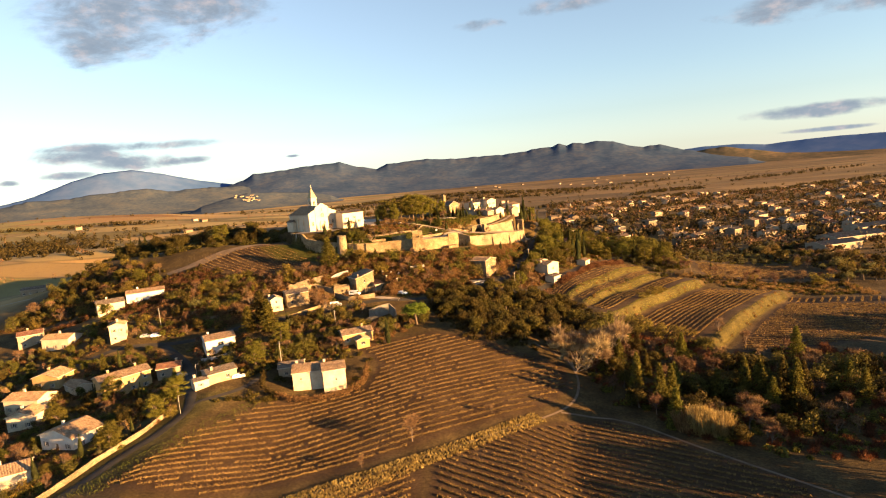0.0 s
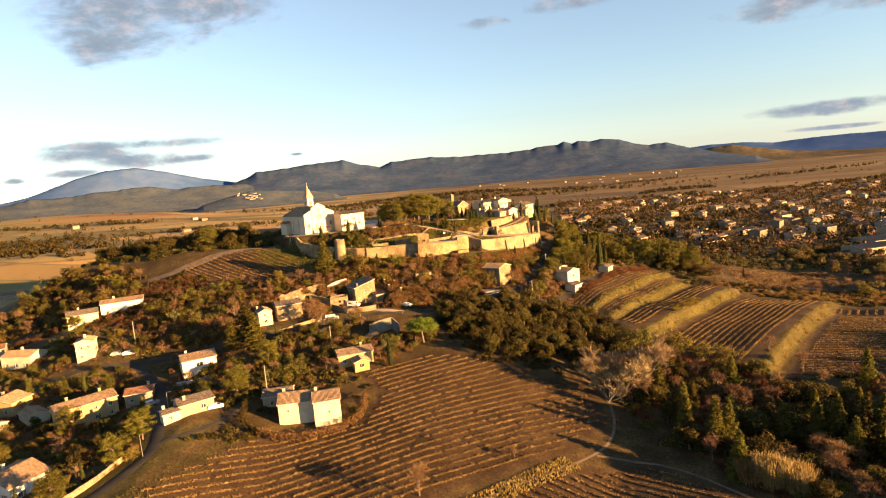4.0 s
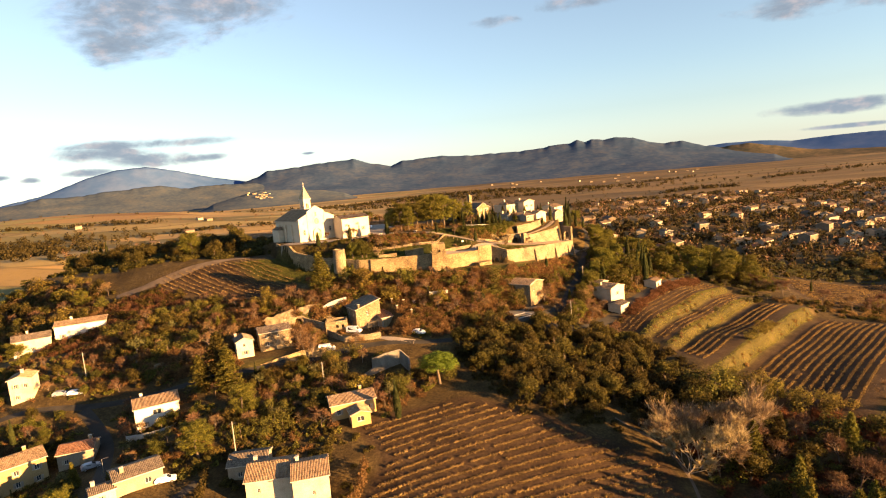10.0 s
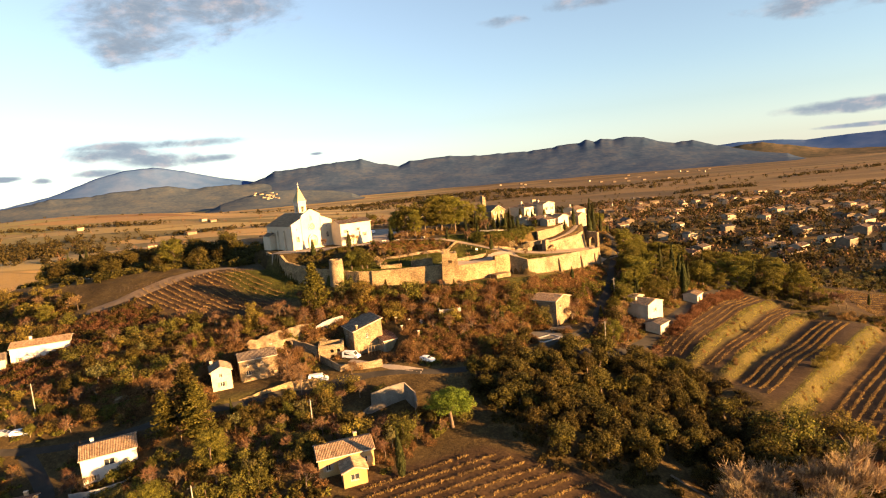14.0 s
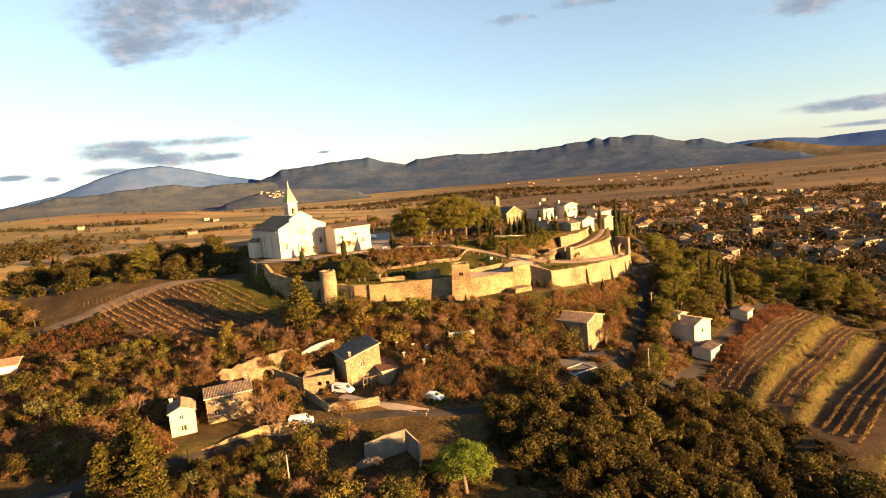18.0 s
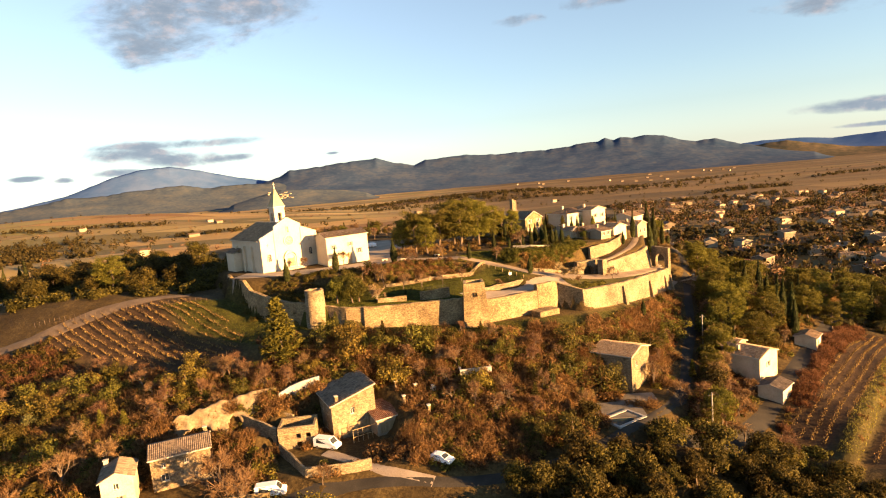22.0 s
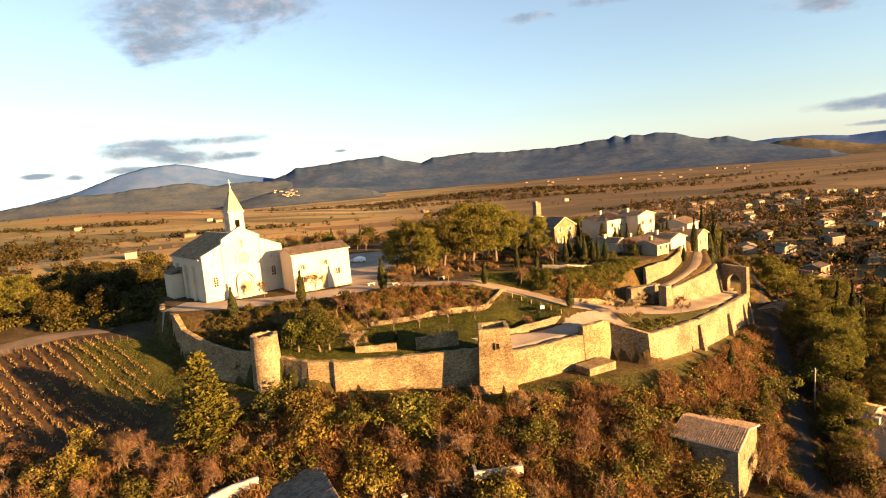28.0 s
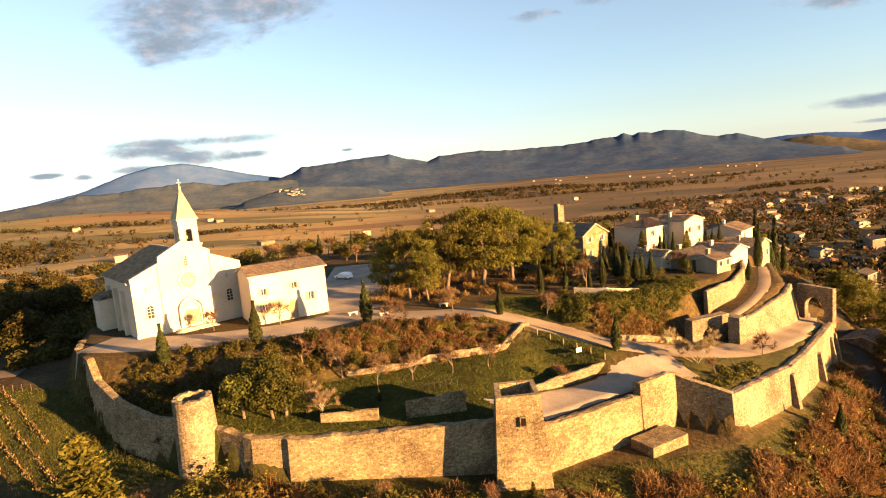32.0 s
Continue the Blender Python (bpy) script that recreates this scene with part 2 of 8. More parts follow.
GRASS = leafy("green_grass", (0.02043, 0.02681, 0.004469), (0.0498, 0.05618, 0.009576), (0.1053, 0.1053, 0.02043), 0.3)
VINE = material("vine_wood", ((0.038, 0.02432, 0.0152), (0.0684, 0.0456, 0.02888), (0.1064, 0.076, 0.0494)), 0.6, 6.0, 0.95, 0)
ROCK = material("pale_rock", ((0.0988, 0.07296, 0.04408), (0.1596, 0.1216, 0.076), (0.228, 0.1786, 0.1178)), 2.0, 5.0, 0.95, 0.8)
WHITE_PAINT = plain("white_car_paint", (0.78, 0.78, 0.78), 0.25)
GREY_PAINT = plain("grey_car_paint", (0.25, 0.26, 0.28), 0.25)
RUBBER = plain("tyre_rubber", (0.02, 0.02, 0.02), 0.8)
CHROME = plain("wheel_metal", (0.5, 0.5, 0.5), 0.3, 0.9)
BRICK_RED = plain("tail_lamp", (0.35, 0.02, 0.02), 0.3)
VILLAGE = [material(n, c, 3.0, 16.0, 0.92, 0.05) for n, c in (("village_cream", ((0.22, 0.18, 0.125), (0.29, 0.24, 0.17), (0.36, 0.305, 0.23))), ("village_sand", ((0.10, 0.078, 0.054), (0.14, 0.11, 0.077), (0.185, 0.15, 0.108))))]
POLE_WOOD = material("pole_concrete", ((0.1915, 0.1733, 0.1459), (0.2371, 0.2189, 0.187), (0.2736, 0.2554, 0.228)), 0.5, 8.0, 0.85, 0.1)
WATER = plain("pool_water", (0.03, 0.06, 0.07), 0.06)


def ground_material():
    m = bpy.data.materials.new("ground_cover")
    m.use_nodes = True
    N = Nodes(m.node_tree)
    at = N.add("ShaderNodeNewGeometry").outputs["Position"]
    zone = N.add("ShaderNodeSeparateColor", {0: N.add("ShaderNodeAttribute", attribute_name="zone").outputs["Color"]})
    mid = N.add("ShaderNodeTexNoise", {"Vector": at, "Scale": 0.12, "Detail": 6.0, "Roughness": 0.65}).outputs[0]
    grit = N.add("ShaderNodeTexNoise", {"Vector": at, "Scale": 1.6, "Detail": 5.0, "Roughness": 0.7}).outputs[0]
    n = N.math("MULTIPLY_ADD", grit, 0.5, N.math("MULTIPLY", mid, 0.5))
    scrub = N.ramp(n, [(0.36, (0.01915, 0.01277, 0.005107)), (0.5, (0.0498, 0.0332, 0.01277)), (0.62, (0.1021, 0.07022, 0.02681))])
    soil = N.ramp(n, [(0.36, (0.022, 0.0125, 0.0064)), (0.5, (0.042, 0.0245, 0.0122)), (0.63, (0.074, 0.046, 0.023))])
    green = N.ramp(n, [(0.36, (0.02171, 0.02426, 0.005107)), (0.5, (0.04341, 0.04469, 0.009576)), (0.63, (0.07342, 0.06895, 0.01788))])
    # strips of fields on the plain and the plateau, each with its own crop
    field = N.add("ShaderNodeMapping", {"Vector": at, "Rotation": (0, 0, radians(24)), "Scale": (0.0042, 0.0125, 0.0)}).outputs[0]
    warp = N.add("ShaderNodeTexNoise", {"Vector": at, "Scale": 0.006, "Detail": 2.0}).outputs["Color"]
    field = N.add("ShaderNodeMix", {0: 0.10, 4: field, 5: warp}, data_type="VECTOR").outputs[1]
    cell = N.add("ShaderNodeTexVoronoi", {"Vector": field, "Scale": 1.0, "Randomness": 0.85}, dimensions="2D")
    crop = N.add("ShaderNodeSeparateColor", {0: cell.outputs["Color"]})
    tone = N.ramp(crop.outputs[0], [(0.0, (0.1558, 0.08178, 0.0296)), (0.22, (0.3271, 0.2103, 0.07788)), (0.42, (0.17, 0.118, 0.048)), (0.6, (0.155, 0.13, 0.042)), (0.76, (0.36, 0.255, 0.105)), (0.9, (0.115, 0.09, 0.032))])
    tone = N.mix(N.step(N.math("ABSOLUTE", N.math("SUBTRACT", n, 0.5)), 0.0, 0.25), tone, (0.08299, 0.05426, 0.02554, 1))
    edge = N.add("ShaderNodeTexVoronoi", {"Vector": field, "Scale": 1.0, "Randomness": 0.85}, dimensions="2D", feature="DISTANCE_TO_EDGE").outputs[0]
    tone = N.mix(N.math("MULTIPLY_ADD", N.step(edge, 0.0, 0.05), -0.55, 0.55), tone, (0.0532, 0.0456, 0.02128, 1))
    east = N.add("ShaderNodeSeparateXYZ", {0: at}).outputs[0]
    ploughed = N.ramp(crop.outputs[1], [(0.0, (0.05426, 0.03192, 0.01404)), (0.35, (0.09576, 0.05426, 0.02171)), (0.65, (0.0383, 0.02554, 0.01149)), (0.85, (0.1277, 0.0798, 0.03192))])
    tone = N.mix(N.math("MULTIPLY", N.step(N.math("MULTIPLY_ADD", mid, 200.0, east), -180.0, 220.0), 0.8), tone, ploughed)
    col = N.mix(zone.outputs[2], scrub, tone)
    col = N.mix(zone.outputs[0], col, soil)
    col = N.mix(zone.outputs[1], col, green)
    b = N.add("ShaderNodeBsdfPrincipled", {"Base Color": col, "Roughness": 0.95, "Specular IOR Level": 0.15})
    h = N.add("ShaderNodeBump", {"Height": n, "Strength": 0.9, "Distance": 0.5}).outputs[0]
    N.tree.links.new(h, b.inputs["Normal"])
    N.add("ShaderNodeOutputMaterial", {0: b.outputs[0]})
    return m



# ---- ground levels ----
HILL = [(-190, 330), (-110, 311), (-77, 302), (-62, 292), (-49, 284.6), (-41, 282.4), (-13, 281.6), (-8, 283), (13.5, 292), (27, 305.5), (47, 332.5), (60, 380), (40, 430), (-190, 430)]
FORT = [(-77, 304.5), (-64, 294), (-50, 286.6), (-46, 286.2), (-41, 284.6), (-13.5, 286.6), (-9, 286.6), (8, 298), (13.8, 294.4), (27, 307), (46, 333.2), (52, 360), (44, 402), (-86, 402), (-90, 330)]
EDGE = [(-95, 299), (-72, 302), (-45, 299.5), (-34, 303), (-15, 311.5), (-2, 312.5), (10, 319), (20, 326.5), (28.5, 333), (34, 342), (42, 356), (46, 400)]


def seg_dist(X, Y, a, b):
    ax, ay = a
    dx, dy = b[0] - ax, b[1] - ay
    u = np.clip(((X - ax) * dx + (Y - ay) * dy) / (dx * dx + dy * dy), 0, 1)
    return np.hypot(X - ax - u * dx, Y - ay - u * dy)


def line_dist(X, Y, line):
    return np.min([seg_dist(X, Y, a, b) for a, b in zip(line, line[1:])], axis=0)


def inside(X, Y, poly):
    r = np.zeros(np.shape(X), bool)
    for (ax, ay), (bx, by) in zip(poly, poly[1:] + poly[:1]):
        if ay != by:
            r ^= ((ay > Y) != (by > Y)) & (X < (bx - ax) * (Y - ay) / (by - ay) + ax)
    return r


def away(X, Y, poly):
    """Distance outside a polygon, negative within it."""
    d = line_dist(X, Y, poly + poly[:1])
    return np.where(inside(X, Y, poly), -d, d)


def smooth(a, b, v):
    u = np.clip((v - a) / (b - a), 0, 1)
    return u * u * (3 - 2 * u)


def bump(X, Y, x, y, rx, ry, h):
    return h * np.exp(-((X - x) / rx) ** 2 - ((Y - y) / ry) ** 2)


def ripple(X, Y, size, seed):
    """A soft sum of waves, about -1 to 1."""
    r = random.Random(seed)
    out = 0 * X
    for k in range(7):
        a, f, p = r.uniform(0, 6.28), r.uniform(0.6, 1.7) / size, r.uniform(0, 6.28)
        out = out + np.sin((X * math.cos(a) + Y * math.sin(a)) * f * 6.28 + p)
    return out / 3.2


# banks between the terraces of the east vineyards: line, height of the step
BANKS = [([(54.5, 260.5), (77, 284.5), (108.5, 323)], 1.7), ([(60, 252), (81.4, 274), (113, 310.5)], 1.9), ([(65.3, 232), (94, 260.3), (128, 295)], 2.6), ([(92, 203), (122, 234), (160, 275)], 2.6)]


PADS = [
    ([(-51, 254), (-44, 246), (-38, 244), (-29, 249), (-28, 256), (-31, 263), (-36, 267), (-46, 262)], 25.5, 3.0),
    ([(-75, 240), (-68, 234), (-56, 240), (-55, 245), (-62, 253), (-69, 250)], 24.6, 3.5),
    ([(-38, 226), (-20, 224), (-18, 230), (-22, 231.6), (-32, 231.6)], 17.8, 3.0),
    ([(-70, 256), (-58, 257.5), (-52, 258), (-56, 261), (-68, 258.6)], 26.2, 1.6)]


def ground(X, Y):
    X, Y = np.asarray(X, float), np.asarray(Y, float)
    # the plain, the plateau in the north-west and the rise beyond it
    far = np.hypot(X, Y)
    z = 4 - 26 * smooth(600, 2400, far + 0.25 * X)
    z = z + bump(X, Y, -380, 560, 330, 260, 22) + bump(X, Y, -1050, 1500, 560, 420, 58) + bump(X, Y, -500, 1150, 420, 260, 12)
    z = z + bump(X, Y, 40, 1900, 330, 120, 22) + bump(X, Y, 60, 640, 160, 110, 14)
    z = z + 1.6 * ripple(X, Y, 420, 3) * smooth(420, 900, far)
    # the hill
    d = np.maximum(away(X, Y, HILL), 0)
    rim = np.interp(X, [-190, -127, -75, -49, -13, 14, 47, 60], [42, 47, 45.5, 40.5, 39, 38, 33, 35])
    rim = rim + (np.maximum(rim, 44) - rim) * smooth(340, 372, Y) * smooth(75, 48, X)
    fall = np.interp(d, [0, 5, 14, 25, 48, 77, 101, 138, 220, 320], [0, 1.6, 7.2, 11.5, 18.6, 23.4, 28.2, 33.6, 36, 44])
    west = smooth(-70, -130, X) * smooth(255, 190, Y)
    hill = rim - fall - 5 * west + 0.5 * ripple(X, Y, 60, 5) * smooth(4, 30, d)
    hill = hill + bump(X, Y, -93, 207, 30, 24, -5.5)
    east = smooth(70, 120, X) * smooth(300, 240, Y)
    hill = hill + 3.5 * east * smooth(60, 130, d)
    w = smooth(330, 170, d)
    z = z * (1 - w) + np.maximum(hill, z * 0 + 2) * w
    z = z + bump(X, Y, -69, 291, 13, 10, -2.4)
    # stepped terraces
    for line, step in BANKS:
        (ax, ay), (bx, by) = line[0], line[-1]
        n = np.array([-(by - ay), bx - ax]) / math.hypot(bx - ax, by - ay)
        mid = np.array(line)
        s = (X - mid[1][0]) * n[0] + (Y - mid[1][1]) * n[1]
        along = ((X - ax) * (bx - ax) + (Y - ay) * (by - ay)) / ((bx - ax) ** 2 + (by - ay) ** 2)
        fade = smooth(-0.12, 0.05, along) * smooth(1.15, 0.95, along) * smooth(22, 3, abs(s))
        z = z + fade * step * (smooth(-1.0, 1.0, s) - 0.5) * 1.25
    yard = smooth(4.5, 0.0, away(X, Y, [(8, 259), (17, 258), (24, 268), (27, 277), (21, 277), (15.5, 271), (8, 268)]))
    z = z * (1 - yard) + 25.3 * yard
    # yards cut into the slope: outline, level, width of the bank round it
    for outline, flat, soft in PADS:
        w = smooth(soft, 0.0, away(X, Y, outline))
        z = z * (1 - w) + flat * w
    # levels within the walls
    north = line_dist(X, Y, EDGE)
    up = inside(X, Y, EDGE + [(46, 500), (-95, 500)])
    s = np.where(up, north, -north)
    low = np.interp(X, [-60, -30, -16, -9, 8, 20, 34, 48], [45.2, 44.6, 44.2, 43.6, 43.3, 42.0, 40.4, 38.6])
    low = low + np.clip((Y - 289.5) * 0.16, 0, 2.1) * smooth(-5, -12, X)
    high = np.interp(X, [-60, -20, 10, 40, 50], [50.7, 50.4, 49.6, 49.2, 48])
    lev = low + (high - low) * smooth(-3.6, 0.4, s)
    drive = np.interp(X, [-28, -15, -6, 2, 12, 22, 34, 46], [50.5, 50.1, 48.0, 46.0, 43.8, 42.2, 40.6, 38.8])
    w = smooth(7.0, 3.2, line_dist(X, Y, [(-28, 313.5), (-15, 315), (-6, 311), (2, 307.5), (12, 309), (22, 312), (34, 323), (46, 336)])) * smooth(-30, -24, X)
    lev = lev * (1 - w) + drive * w
    shelf = smooth(0.4, -0.6, away(X, Y, [(23.4, 317.6), (29, 322.8), (40.6, 336.6), (45, 352), (38, 350), (33, 339.6), (28, 331.4), (21.4, 324.6)]))
    lev = lev * (1 - shelf) + (44.6 + np.clip(Y - 318, 0, 40) * 0.09) * shelf
    f = smooth(0.2, -0.5, away(X, Y, FORT))
    f = np.where(Y > 345, smooth(14, -4, away(X, Y, FORT)), f)
    return z * (1 - f) + lev * f

# ---- mesh helpers ----
class Geo:
    """Vertices and faces gathered for one mesh."""

    def __init__(self):
        self.v, self.f = [], []

    def face(self, *pts):
        n = len(self.v)
        self.v += [tuple(p) for p in pts]
        self.f.append(tuple(range(n, n + len(pts))))
        return self

    def box(self, x0, x1, y0, y1, z0, z1, m=None):
        p = [Vector(c) for c in ((x0, y0, z0), (x1, y0, z0), (x1, y1, z0), (x0, y1, z0), (x0, y0, z1), (x1, y0, z1), (x1, y1, z1), (x0, y1, z1))]
        if m is not None:
            p = [m @ c for c in p]
        n = len(self.v)
        self.v += [tuple(c) for c in p]
        self.f += [tuple(n + i for i in q) for q in ((0, 3, 2, 1), (4, 5, 6, 7), (0, 1, 5, 4), (1, 2, 6, 5), (2, 3, 7, 6), (3, 0, 4, 7))]
        return self

    def prism(self, poly, z0, z1):
        """An upright prism on a plan polygon, counter-clockwise."""
        n, k = len(self.v), len(poly)
        self.v += [(x, y, z0) for x, y in poly] + [(x, y, z1) for x, y in poly]
        self.f += [tuple(n + i for i in reversed(range(k))), tuple(n + k + i for i in range(k))]
        self.f += [(n + i, n + (i + 1) % k, n + k + (i + 1) % k, n + k + i) for i in range(k)]
        return self

    def tube(self, a, b, ra, rb, sides=6, cap=False):
        a, b = Vector(a), Vector(b)
        d = (b - a).normalized()
        u = d.orthogonal().normalized()
        w = d.cross(u)
        n = len(self.v)
        for c, r in ((a, ra), (b, rb)):
            for i in range(sides):
                t = 6.2832 * i / sides
                self.v.append(tuple(c + r * (math.cos(t) * u + math.sin(t) * w)))
        self.f += [(n + i, n + (i + 1) % sides, n + sides + (i + 1) % sides, n + sides + i) for i in range(sides)]
        if cap:
            self.f += [tuple(n + i for i in reversed(range(sides))), tuple(n + sides + i for i in range(sides))]
        return self

    def join(self, other, m):
        n = len(self.v)
        self.v += [tuple(m @ Vector(p)) for p in other.v]
        self.f += [tuple(n + i for i in q) for q in other.f]
        return self

    def mesh(self, name, mat, soft=False):
        me = bpy.data.meshes.new(name)
        me.from_pydata(self.v, [], self.f)
        me.materials.append(mat)
        if soft:
            me.polygons.foreach_set("use_smooth", [True] * len(me.polygons))
        me.update()
        return me


def part(name, geo, mat, parent, label="", soft=False):
    """Links one mesh under a thing or a part."""
    me = geo if isinstance(geo, bpy.types.Mesh) else geo.mesh(name, mat, soft)
    ob = new(name, me)
    ob.parent = parent
    return tagged(ob, label)


def thing(name, label, category, m=None, group="", kind="", data=None):
    ob = new(name, data)
    if m is not None:
        ob.matrix_world = m
    return tagged(ob, label, category, group, kind)


# ---- ground ----
def steps(marks):
    """Grid lines: marks of (start, spacing), and the end."""
    out = []
    for (a, s), (b, _) in zip(marks, marks[1:]):
        out += list(np.arange(a, b - s * 0.4, s))
    return np.array(out + [marks[-1][0]])


XS = steps([(-4800, 160), (-1600, 70), (-760, 26), (-330, 9), (-190, 2.4), (-86, 1.0), (56, 1.2), (134, 2.4), (200, 9), (420, 26), (900, 70), (1900, 160), (4800, 0)])
YS = steps([(-1500, 150), (-150, 25), (80, 2.4), (202, 1.2), (278, 1.0), (346, 2.4), (420, 9), (640, 26), (1250, 70), (2200, 160), (4860, 0)])
GX, GY = np.meshgrid(XS, YS)
GZ = ground(GX, GY)


LX, LY, LZ = XS.tolist(), YS.tolist(), GZ.tolist()


def level(x, y):
    """The height of the ground sheet at a place."""
    i = min(max(bisect_left(LX, x) - 1, 0), len(LX) - 2)
    j = min(max(bisect_left(LY, y) - 1, 0), len(LY) - 2)
    u, v = (x - LX[i]) / (LX[i + 1] - LX[i]), (y - LY[j]) / (LY[j + 1] - LY[j])
    return (LZ[j][i] * (1 - u) + LZ[j][i + 1] * u) * (1 - v) + (LZ[j + 1][i] * (1 - u) + LZ[j + 1][i + 1] * u) * v


def bisect_left(row, v):
    """The first place in an ordered list whose value is not below v."""
    a, b = 0, len(row)
    while a < b:
        m = (a + b) // 2
        if row[m] < v:
            a = m + 1
        else:
            b = m
    return a


# plan of the fields and lanes
VINES = [
    # outline, direction of the rows in degrees, spacing
    ([(-33, 205), (-6, 214), (16, 204), (37, 194), (36, 178), (23, 164), (-4, 151), (-30, 135), (-60, 124), (-84, 127), (-72, 152), (-56, 171), (-28, 178), (-24, 192)], 24.5, 2.4),
    ([(-6, 142), (20, 155), (44, 160), (74, 120), (70, 96), (20, 96), (-8, 112)], -36, 2.4),
    ([(-46, 119), (-28, 129), (-9, 141), (-12, 112), (-20, 96), (-60, 96)], 32, 2.3),
    ([(69, 230), (98, 259), (131, 292), (158, 277), (120, 238), (91, 208), (76, 219)], 45, 2.3),
    ([(60, 249.5), (83, 272.5), (116, 308.5), (125.5, 298), (92, 263), (65, 236.5)], 46, 2.4),
    ([(56, 259.5), (79, 283.5), (109.5, 320.5), (112.5, 313), (81, 277), (60.5, 255.5)], 48, 1.9),
    ([(46.5, 268), (72, 297), (100, 331), (107, 325), (76, 287), (53.5, 262.5)], 49, 2.0),
    ([(156, 264), (196, 244), (196, 226), (166, 206), (126, 196), (98, 200), (124, 230)], -14, 2.4),
    ([(162, 275), (198, 259), (197, 246), (156, 266)], 52, 3.0),
    ([(140, 312), (200, 316), (208, 356), (152, 358)], 2, 3.0),
    ([(-124, 304), (-90, 306.5), (-76, 297), (-66, 287.5), (-66, 281), (-76, 278), (-100, 286), (-124, 295)], -35, 1.7)]
ROADS = [
    # name, label, material, width, centre line
    ("village_road", "narrow grey asphalt village road between garden walls", ASPHALT, 4.6, [(-110, 92), (-97, 112), (-90.5, 126), (-86.5, 142), (-80.5, 153), (-77, 163), (-79.5, 172), (-84.5, 184), (-90.5, 198), (-97, 211), (-105, 219), (-112, 225)]),
    ("house_lane", "short asphalt lane to the hedged house", ASPHALT, 3.4, [(-78.5, 167), (-71, 172.5), (-66, 178), (-63, 187)]),
    ("west_headland", "pale dirt headland above the western vineyard", DIRT, 6.0, [(-140, 296), (-122, 302.5), (-104, 308), (-90, 312)]),
    ("upper_road", "asphalt lane climbing past the cottages and the farm", ASPHALT, 3.8, [(-150, 214), (-134, 222), (-121, 225), (-104, 226), (-84, 227), (-66, 230.5), (-58, 237), (-42, 242), (-28, 244), (-12, 243), (4, 250), (22, 262), (31, 276), (36, 290), (43, 306), (51, 332), (58, 352), (62, 380)]),
    ("orchard_road", "asphalt road along the terraced vineyard", ASPHALT, 5.0, [(22, 257), (32, 259), (40, 267.2), (53.2, 282.2), (63.6, 295.2), (74.6, 309.2), (96, 339), (118, 368), (150, 392)]),
    ("farm_track", "pale gravel track to the farmyard", GRAVEL, 4.0, [(-20, 243.5), (-29, 246), (-36, 251), (-41, 254)]),
    ("vineyard_path", "dirt path between the vineyards", DIRT, 2.0, [(-46, 119), (-6, 142.5), (13, 153), (30, 163), (37, 172), (41, 187), (40, 200), (30, 210)]),
    ("field_path", "dirt path along the reeds and the ploughed field", DIRT, 2.2, [(30, 163), (46, 161), (60, 139), (79, 113), (90, 98)]),
    ("west_lane", "lane between the fields in the plain", GRAVEL, 4.0, [(-300, 330), (-250, 350), (-180, 345), (-150, 320)]),
    ("castle_drive", "pale gravel drive curving down past the garden", DRIVE, 7.4, [(-44, 330), (-38, 318), (-28, 313.5), (-15, 315), (-6, 311), (2, 307.5), (12, 309), (22, 312), (34, 323), (44, 334), (49, 343)]),
    ("castle_street", "pale street among the houses of the castle hill", DRIVE, 3.6, [(24.6, 321.5), (30, 327), (35.6, 335), (39.5, 344), (43, 354), (48, 372), (40, 398)])]
GREENS = [([(-54, 285), (-30, 284.5), (-12, 289), (-8, 296), (3, 305), (-4, 309), (-9, 307.5), (-20, 303.5), (-34, 298.5), (-50, 294)], 1.0), ([(-95, 304), (-77, 304), (-63, 294), (-52, 286), (-60, 281), (-80, 292)], 0.8), ([(-16, 316), (4, 314), (8, 322), (-12, 324)], 0.9), ([(-46, 278), (14, 279), (36, 303), (46, 324), (43, 326), (28, 305), (14, 291), (-14, 284), (-46, 284)], 0.85), ([(-300, 390), (-180, 380), (-150, 420), (-280, 450)], 0.8), ([(-95, 168), (-66, 178), (-84, 130), (-110, 110)], 0.5), ([(230, 330), (420, 380), (400, 300), (240, 290)], 0.5), ([(-84, 228), (-40, 232), (-44, 240), (-80, 236)], 0.5), ([(9, 299), (13.8, 296), (27, 308), (44, 331), (38, 330), (24, 314), (12, 306)], 0.75), ([(-60, 281), (-52, 285), (-78, 303), (-96, 305), (-84, 293)], 0.8)]

zone = np.zeros((*GX.shape, 4))
zone[..., 3] = 1
for line, _, _ in VINES:
    zone[..., 0] = np.maximum(zone[..., 0], smooth(2.2, -0.4, away(GX, GY, line)))
for line, k in GREENS:
    zone[..., 1] = np.maximum(zone[..., 1], k * smooth(2.0, -1.5, away(GX, GY, line)))
for line, _ in BANKS:
    zone[..., 1] = np.maximum(zone[..., 1], 0.45 * smooth(3.2, 1.2, line_dist(GX, GY, line)))
zone[..., 2] = smooth(40, 130, away(GX, GY, [(-160, 60), (220, 60), (220, 330), (120, 420), (-150, 420)]))
nx, ny = len(XS), len(YS)
idx = np.arange(nx * ny).reshape(ny, nx)
quads = np.stack([idx[:-1, :-1], idx[:-1, 1:], idx[1:, 1:], idx[1:, :-1]], -1).reshape(-1, 4)
me = bpy.data.meshes.new("ground")
me.from_pydata(np.stack([GX, GY, GZ], -1).reshape(-1, 3).tolist(), [], quads.tolist())
col = me.color_attributes.new("zone", "FLOAT_COLOR", "POINT")
